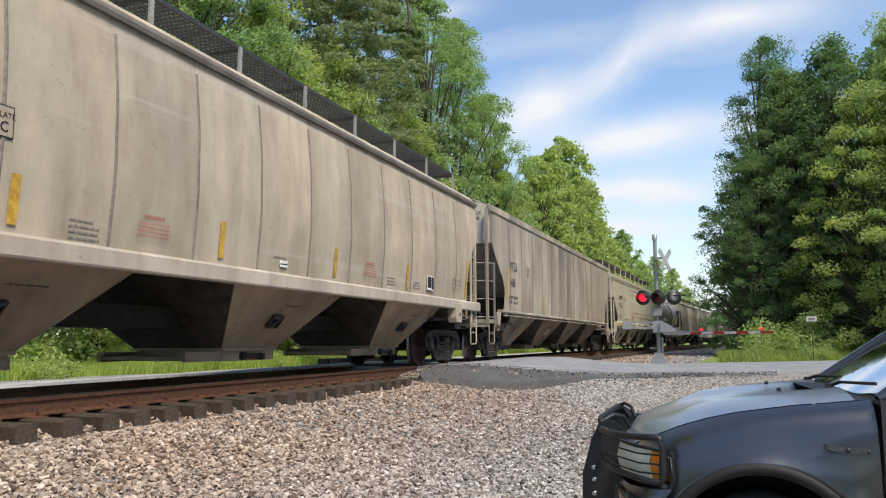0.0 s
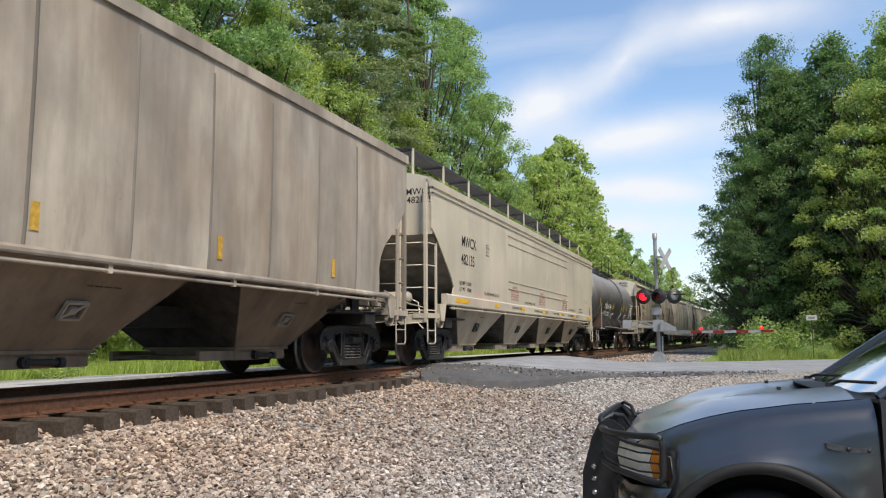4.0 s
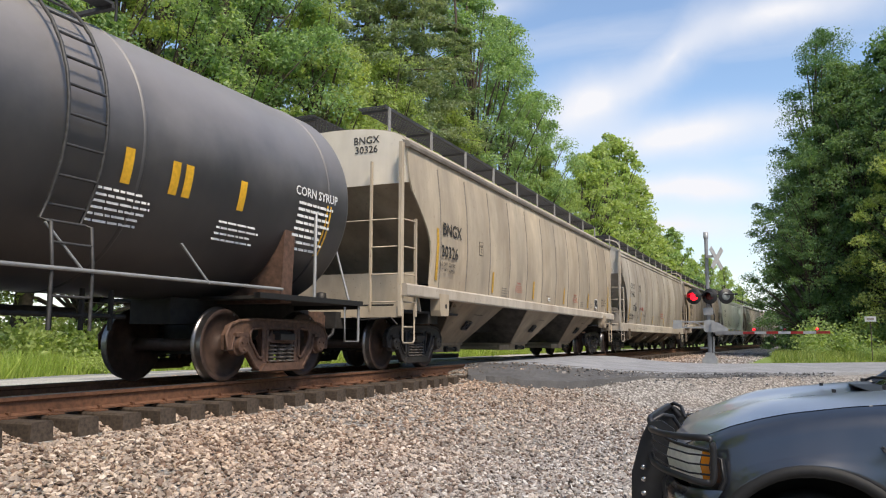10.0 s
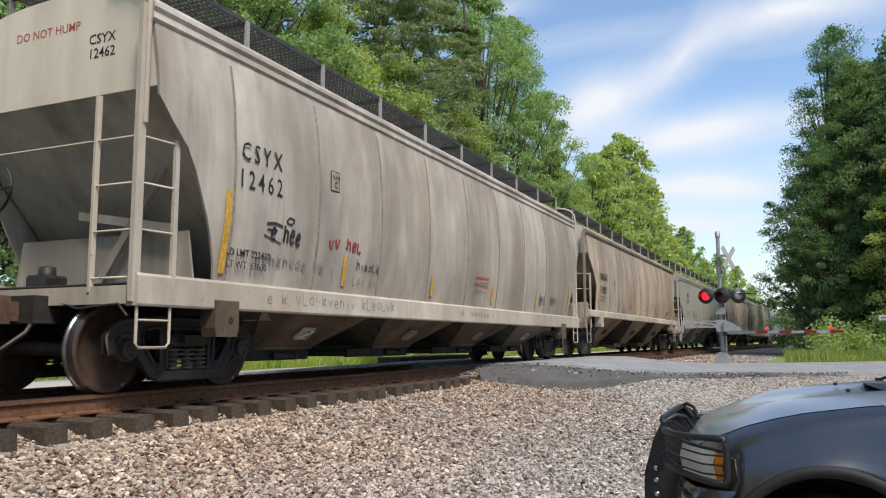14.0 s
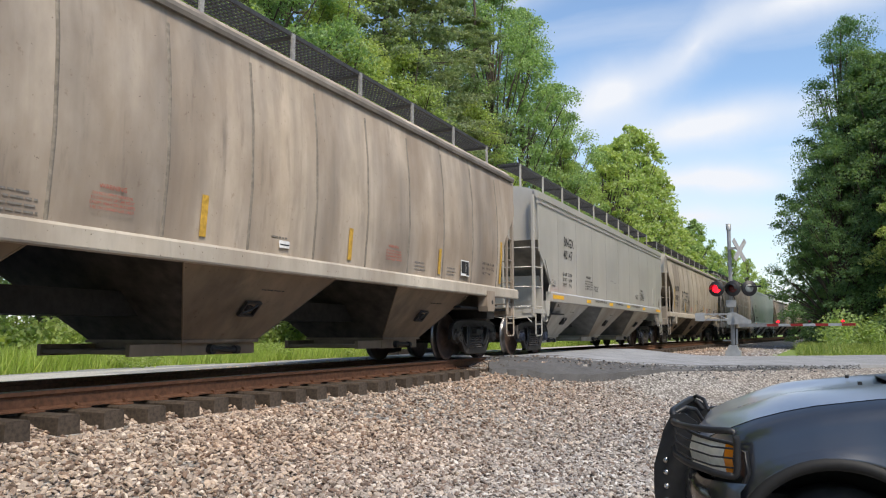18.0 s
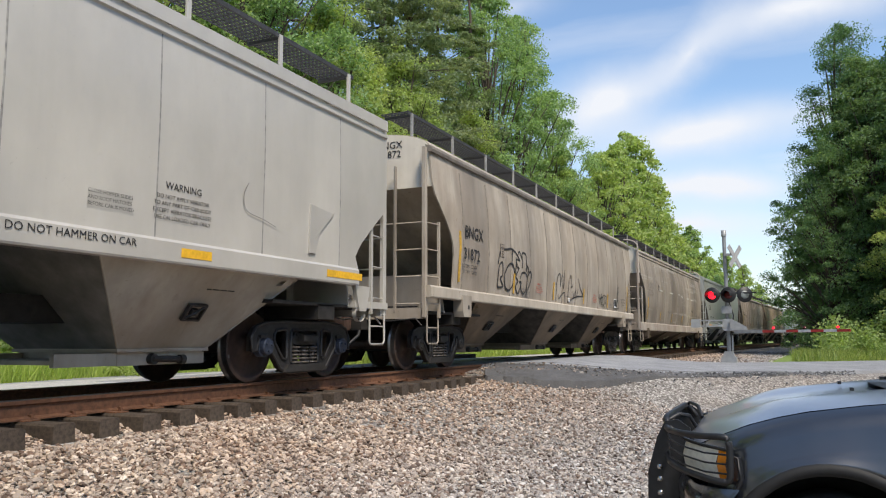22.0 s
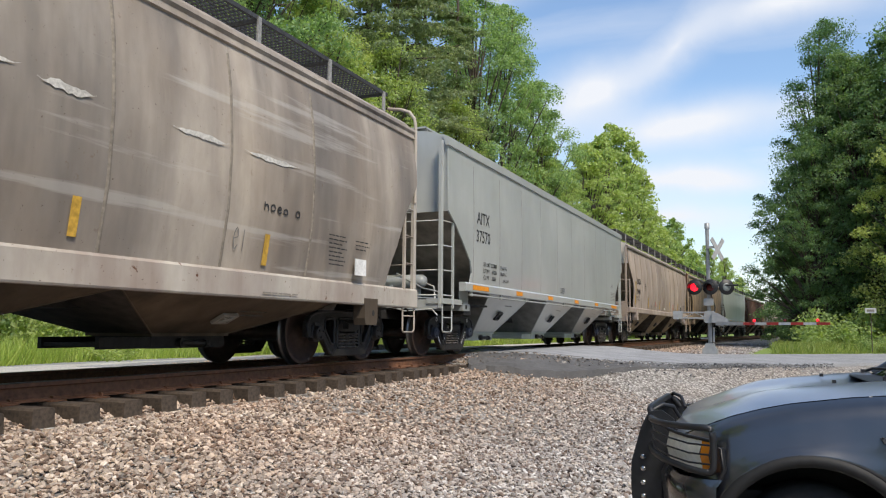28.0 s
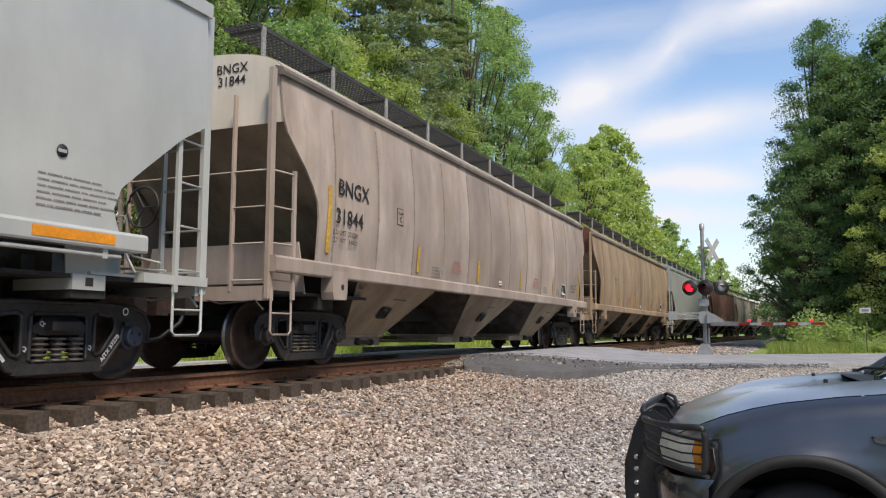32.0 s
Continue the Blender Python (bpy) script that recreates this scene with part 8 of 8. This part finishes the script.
# ---- trees ----
def leaf_cloud(rng, centres, radii, per, size, flat=0.6, droop=0.0, upright=0.8):
    """Many small leaf clumps round the given centres, most of them lying level."""
    n = len(centres) * per
    c = np.repeat(np.array(centres), per, 0)
    r = np.repeat(np.array(radii), per)[:, None]
    d = rng.normal(size=(n, 3))
    d /= np.linalg.norm(d, axis=1)[:, None]
    d *= rng.uniform(0, 1, (n, 1)) ** 0.5 * np.where(rng.uniform(0, 1, (n, 1)) < 0.08, 1.35, 1.0)
    p = c + d * r * np.array([1, 1, flat])
    p[:, 2] -= droop * (np.linalg.norm(d[:, :2], axis=1) ** 2) * r[:, 0]
    s = size * rng.uniform(0.5, 1.35, n)
    up = rng.normal(size=(n, 3)) + np.array([0, 0, upright]) + 0.5 * d
    up /= np.linalg.norm(up, axis=1)[:, None]
    t = np.cross(up, rng.normal(size=(n, 3)))
    t /= np.linalg.norm(t, axis=1)[:, None]
    rot = np.stack([t, np.cross(up, t), up], 2)
    base = np.array([[-0.5, 0, 0], [0.05, -0.36, 0.10], [0.6, 0, -0.04], [0.05, 0.36, 0.10]])
    q = np.einsum("nij,kj->nki", rot, base) * s[:, None, None] + p[:, None, :]
    return q.reshape(-1, 3), np.arange(n * 4).reshape(n, 4)


def make_tree(kind, seed, h, r, leaves, size, mat, low=0.22, clusters=150):
    rng = np.random.default_rng(seed)
    rr = random.Random(seed)
    name = "pine_tree" if kind == "pine" else "broadleaf_tree"
    lab = {"pine": "tall dark green pine with drooping ragged branches", "broad": "tall leafy green broadleaf tree at the wood's edge", "bright": "bright yellow-green broadleaf tree at the wood's edge", "dark": "dense broadleaf tree beside the road, in a shaded dark green"}[kind]
    t = thing(name, lab, "tree", "trees")
    s = Shape()
    bend = [rr.uniform(-0.5, 0.5) for _ in range(4)]
    spine = [(bend[0] * z / h + 0.25 * math.sin(z * 0.35 + seed), bend[1] * z / h + 0.25 * math.cos(z * 0.3 + seed), z) for z in [h * 0.96 * i / 9 for i in range(10)]]
    s.tube(spine, [0.010 * h * (1.15 - 0.11 * i) + 0.02 for i in range(10)], 8)
    centres, radii = [], []
    if kind == "pine":
        z = h * 0.22
        while z < h * 0.985:
            q = 1 - (z - h * 0.22) / (h * 0.78)
            for _ in range(rr.choice((3, 4, 5))):
                a = rr.uniform(0, 6.283)
                ln = r * (0.16 + 0.95 * q ** 0.75) * rr.uniform(0.45, 1.2)
                lift = rr.uniform(-0.15, 0.22) * ln
                tip = (ln * math.cos(a), ln * math.sin(a), z + lift)
                s.tube([(0, 0, z), (tip[0] * 0.5, tip[1] * 0.5, z + lift * 0.3), tip], [0.055, 0.035, 0.012], 4, cap=False)
                for w in (0.40, 0.60, 0.80, 1.0):
                    b = rr.uniform(-0.22, 0.22) * ln
                    centres.append((tip[0] * w - math.sin(a) * b, tip[1] * w + math.cos(a) * b, z + lift * w * w - 0.08))
                    radii.append((0.30 + 0.42 * q + 0.15 * rr.random()) * (1.25 - 0.4 * w))
            z += h * rr.uniform(0.030, 0.046)
        flat, droop = 0.26, 0.22
    else:
        for i in range(clusters):
            w = (i + 0.5) / clusters
            z = h * (low + (0.985 - low) * w)
            env = math.sin(math.pi * min(1, 0.16 + 0.84 * w) ** 0.8) ** 0.6 * (1 - 0.25 * w)
            a = i * 2.39996 + rr.uniform(-0.5, 0.5)
            ln = r * env * rr.choice((0.35, 0.6, 0.8, 0.95, 1.05, 1.12 if kind == "dark" else 1.2)) * rr.uniform(0.85, 1.1)
            centres.append((ln * math.cos(a), ln * math.sin(a), z + rr.uniform(-0.5, 0.5)))
            radii.append(rr.uniform(0.5, 1.35) * (0.38 + 0.1 * r))
            if i % 4 == 0 or ln > 0.95 * r * env:
                k = int(9 * min(0.9, z / h))
                p = spine[max(1, k - 2)]
                c = centres[-1]
                s.tube([p, ((p[0] + c[0]) / 2, (p[1] + c[1]) / 2, (p[2] + c[2]) / 2 + 0.3), c], [0.08, 0.045, 0.012], 5, cap=False)
        flat, droop = 0.55, 0.3
    part("trunk", s, M["bark"], t)
    v, f = leaf_cloud(rng, centres, radii, max(8, leaves // len(centres)), size, flat, droop)
    part("crown", fast_mesh("crown", v, f, mat, 4), None, t)
    return t


def build_trees():
    rr = random.Random(11)
    near = [make_tree("broad", 1, 21, 4.6, 46000, 0.135, M["leaf"], 0.12), make_tree("bright", 2, 17, 3.9, 42000, 0.128, M["leaf2"], 0.10), make_tree("broad", 3, 24, 5.0, 50000, 0.142, M["leaf"], 0.22),
            make_tree("pine", 4, 25, 3.7, 44000, 0.130, M["needle"]), make_tree("pine", 5, 22, 3.4, 40000, 0.130, M["needle"]), make_tree("bright", 6, 14, 3.4, 34000, 0.122, M["leaf2"], 0.05)]
    far = [make_tree("broad", 21, 21, 4.8, 14000, 0.28, M["leaf"], 0.10), make_tree("bright", 22, 17, 4.2, 14000, 0.27, M["leaf2"], 0.08), make_tree("broad", 23, 24, 5.2, 16000, 0.29, M["leaf"], 0.15),
           make_tree("pine", 24, 25, 3.8, 15000, 0.23, M["needle"]), make_tree("pine", 25, 22, 3.5, 14000, 0.23, M["needle"]), make_tree("bright", 26, 14, 3.6, 12000, 0.24, M["leaf2"], 0.05),
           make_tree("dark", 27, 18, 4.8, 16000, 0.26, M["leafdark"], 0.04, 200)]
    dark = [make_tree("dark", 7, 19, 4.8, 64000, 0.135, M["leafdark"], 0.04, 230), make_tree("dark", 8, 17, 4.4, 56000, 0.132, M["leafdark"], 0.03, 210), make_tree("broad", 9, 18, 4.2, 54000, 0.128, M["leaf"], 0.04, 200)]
    used = set()

    def put(src, x, y, sc=1.0, rz=None):
        m = pose(x, y, ground_z(x, y) - 0.1, 0, 0, rr.uniform(0, 360) if rz is None else rz) @ Matrix.Diagonal((sc, sc, sc, 1))
        if src.name not in used:
            used.add(src.name)
            src.matrix_basis = m
        else:
            copy_thing(src, m)

    heights = (21, 17, 24, 25, 22, 14)

    def ring(az, d, kind, h, fine=False):
        a = radians(az)
        src = near[kind] if fine and d < 80 else far[kind]
        put(src, 7.3 - d * math.sin(a), d * math.cos(a), h / heights[kind])

    # the wood's edge along the far side of the track: bearing west of north, distance, kind, height
    for az, d, kind, h in ((18.9, 61, 2, 27), (17.0, 66, 0, 22.5), (16.3, 62, 5, 16), (21.4, 57, 0, 26), (23.2, 53, 3, 28), (25.2, 49, 4, 27), (27.4, 45, 3, 28), (29.3, 43, 4, 25),
                           (22.5, 50, 5, 14), (25.8, 45, 1, 15), (28.0, 41, 5, 14.5), (30.8, 38, 1, 17.5), (33.4, 36, 5, 15), (36.0, 38, 3, 25), (38.5, 35, 0, 20), (40, 33, 2, 22), (44, 30, 0, 20),
                           (48, 28, 1, 18), (52, 27, 2, 21), (57, 26, 0, 20), (63, 24, 2, 22), (38.5, 41, 4, 25), (42, 38, 3, 24),
                           (15.4, 70, 1, 18.5), (14.3, 75, 1, 18.5), (13.0, 80, 1, 20), (11.9, 90, 1, 20), (10.8, 98, 1, 22.5), (9.7, 104, 1, 19.5), (8.8, 110, 2, 18), (7.9, 122, 0, 16.5), (7.0, 134, 1, 16.5),
                           (6.1, 150, 2, 17), (5.3, 165, 0, 17.5), (4.6, 182, 2, 18), (4.0, 200, 0, 17.5), (3.4, 222, 2, 17), (2.9, 245, 0, 15.5), (2.45, 270, 2, 14), (2.1, 300, 0, 12.5)):
        ring(az, d, kind, h, True)
    for i in range(22):
        az = 2.3 + i * 0.34
        ring(az, 310 - i * 7.5, (0, 1, 2)[i % 3], (0.031 + 0.0125 * az) * (310 - i * 7.5) * rr.uniform(0.85, 1.02))
    for i in range(4):
        az = 8 + i * 4.2
        ring(az, 30 / math.sin(radians(az)) if az > 16 else 118 + rr.uniform(0, 30), (0, 2, 4, 3)[i % 4], rr.uniform(16, 18) if az < 20 else rr.uniform(20, 24))
    # from y = 74 on they are unseen, added to shade the far cars
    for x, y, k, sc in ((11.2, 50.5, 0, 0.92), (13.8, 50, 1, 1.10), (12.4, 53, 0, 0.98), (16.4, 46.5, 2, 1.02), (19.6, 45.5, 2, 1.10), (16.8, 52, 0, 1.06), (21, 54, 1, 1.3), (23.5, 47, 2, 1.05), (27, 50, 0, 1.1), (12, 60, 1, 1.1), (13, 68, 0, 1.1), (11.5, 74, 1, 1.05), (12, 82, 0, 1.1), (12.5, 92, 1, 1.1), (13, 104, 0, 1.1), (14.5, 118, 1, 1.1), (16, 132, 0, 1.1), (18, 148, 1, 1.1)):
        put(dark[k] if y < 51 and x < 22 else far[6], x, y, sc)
    for x, y, k, sc in ((14.6, 45.5, 5, 0.9), (17.4, 44.2, 5, 1.0), (20.2, 44.5, 5, 1.1), (22.5, 44, 1, 1.0)):
        put(near[k], x, y, sc)
    # unseen trees added east and behind, to dim far cars and fill reflections
    for x, y, sc in ((24, 41, 1.05), (27, 36, 1.1), (30, 31, 1.0), (26, 44, 1.1), (33, 26, 1.1), (31, 40, 1.2), (36, 20, 1.05), (37, 33, 1.15), (40, 13, 1.1), (42, 4, 1.0), (43, -6, 1.1), (41, -17, 1.05), (36, -27, 1.1), (28, -34, 1.0), (18, -38, 1.1), (8, -40, 1.05), (-2, -44, 1.1)):
        put(far[6], x, y, sc)
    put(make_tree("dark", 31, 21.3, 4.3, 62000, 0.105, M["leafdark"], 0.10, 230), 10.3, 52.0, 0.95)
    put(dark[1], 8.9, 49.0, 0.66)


build_trees()


def grass_patch(name, label, places, h, seed, mat):
    """Upright blades: three-cornered, slightly leaning."""
    rng = np.random.default_rng(seed)
    n = len(places)
    p = np.array(places)
    a = rng.uniform(0, 6.283, n)
    w = rng.uniform(0.007, 0.024, n)
    hh = np.array(h) * rng.uniform(0.35, 1.25, n)
    patch = np.array([0.45 + 0.9 * max(0.0, 0.5 + noise.noise(Vector((q[0] * 0.35, q[1] * 0.35, 4.0)))) for q in places])
    hh = hh * patch
    lean = rng.normal(0, 0.34, (n, 2)) * hh[:, None]
    d = np.stack([np.cos(a) * w, np.sin(a) * w, np.zeros(n)], 1)
    tip = p + np.concatenate([lean, hh[:, None]], 1)
    v = np.stack([p - d, p + d, tip], 1).reshape(-1, 3)
    me = fast_mesh(name, v, np.arange(n * 3).reshape(n, 3), mat)
    return tagged(new(name, me), label, "grass", kind="stuff")


def build_grass():
    rr = random.Random(21)
    pts = []
    while len(pts) < 95000:
        y = rr.uniform(26, 60)
        x = rr.uniform(5, 26)
        u = x - track_x(y)
        d = y - along(ROAD_FAR, x)
        if u > 6.0 and x > 6.9 and d > 0.6 and d < 22:
            if d > 3 or rr.random() < 0.6:
                pts.append((x, y, ground_z(x, y) - 0.02))
    grass_patch("verge_grass", "tall green grass along the road's edge", pts, [0.16 if p[1] - along(ROAD_FAR, p[0]) < 1.8 else 0.46 for p in pts], 5, M["grass"])
    pts = []
    while len(pts) < 90000:
        y = rr.uniform(5, 70) if rr.random() < 0.5 else rr.uniform(4, 30)
        u = -rr.uniform(9.4, 12.4) if rr.random() < 0.75 else -rr.uniform(9.4, 15)
        x = u + track_x(y)
        pts.append((x, y, ground_z(x, y) - 0.02))
    grass_patch("meadow_grass", "green grass between the lane and the wood", pts, 0.60, 6, M["meadow"])


build_grass()


def bush_mesh(seed, r, mat):
    rng = np.random.default_rng(seed)
    rr = random.Random(seed)
    cs = [(rr.uniform(-r, r), rr.uniform(-r, r), rr.uniform(0.2, 1.0) * r) for _ in range(16)]
    v, f = leaf_cloud(rng, cs, [rr.uniform(0.35, 0.6) * r for _ in cs], 130, 0.16, 0.8)
    return fast_mesh("bush", v, f, mat, 4)


def build_bushes():
    rr = random.Random(31)
    meshes = [bush_mesh(1, 1.5, M["leaf2"]), bush_mesh(2, 1.9, M["leaf"]), bush_mesh(3, 1.3, M["leaf2"])]
    for i in range(84):
        y = -6 + i * 1.5
        x = -14.9 + 0.45 * track_x(y) + rr.uniform(-1.3, 0.8)
        tagged(part("bush", meshes[i % 3], None, None, m=pose(x, y, ground_z(x, y) - 0.1, 0, 0, rr.uniform(0, 360))), "leafy green bush at the foot of the wood", "bush", "bushes")
    for i in range(70):
        y = 3 + i * 0.95
        x = -10.6 + 0.45 * track_x(y) + rr.uniform(-1.2, 0.8)
        k = rr.uniform(0.30, 0.55)
        tagged(part("weed_clump", meshes[(0, 2)[i % 2]], None, None, m=pose(x, y, ground_z(x, y) - 0.05, 0, 0, rr.uniform(0, 360)) @ Matrix.Diagonal((k, k, k * 0.8, 1))), "bright green leafy weeds beside the lane", "weeds", "weeds")
    for i in range(26):
        y = 1.5 + i * 0.62
        x = rr.uniform(-13.4, -11.8)
        k = rr.uniform(0.65, 1.05)
        tagged(part("weed_clump", meshes[(0, 2)[i % 2]], None, None, m=pose(x, y, ground_z(x, y) - 0.05, 0, 0, rr.uniform(0, 360)) @ Matrix.Diagonal((k, k, k, 1))), "bright green leafy weeds beside the lane", "weeds", "weeds")
    for i in range(46):
        x = 8.2 + rr.uniform(0, 12)
        y = along(ROAD_FAR, x) + rr.uniform(2.0, 9.0)
        k = rr.uniform(0.16, 0.36)
        tagged(part("weed_clump", meshes[i % 3], None, None, m=pose(x, y, ground_z(x, y) - 0.05, 0, 0, rr.uniform(0, 360)) @ Matrix.Diagonal((k, k, k, 1))), "green leafy weeds in the roadside grass", "weeds", "weeds")
    for i in range(16):
        x = 9.4 + i * 0.95
        y = max(41.0, along(ROAD_FAR, x) + rr.uniform(7, 11))
        tagged(part("bush", meshes[i % 3], None, None, m=pose(x, y, ground_z(x, y) - 0.1, 0, 0, rr.uniform(0, 360))), "leafy green bush behind the roadside grass", "bush", "bushes")


build_bushes()


def build_hill():
    s = Shape()
    rows = []
    for i in range(60):
        x = -700 + i * 26
        top = 26 + 10 * noise.noise(Vector((x * 0.004, 1, 0))) + 4 * noise.noise(Vector((x * 0.03, 2, 0)))
        rows.append([(x, 950, -3), (x, 975, top * 0.6), (x, 1010, top), (x, 1060, top * 0.9)])
    s.sheet(rows, True)
    # distance haze is put into the ridge's blue-green colour
    tagged(part("backdrop_hill", s, plain("far_wooded_hill", (0.16, 0.24, 0.24), 0.95, 0, 0.6, 0.3, 0.0)), "low wooded hill far beyond the track", "hill", kind="structure")


build_hill()
motions()
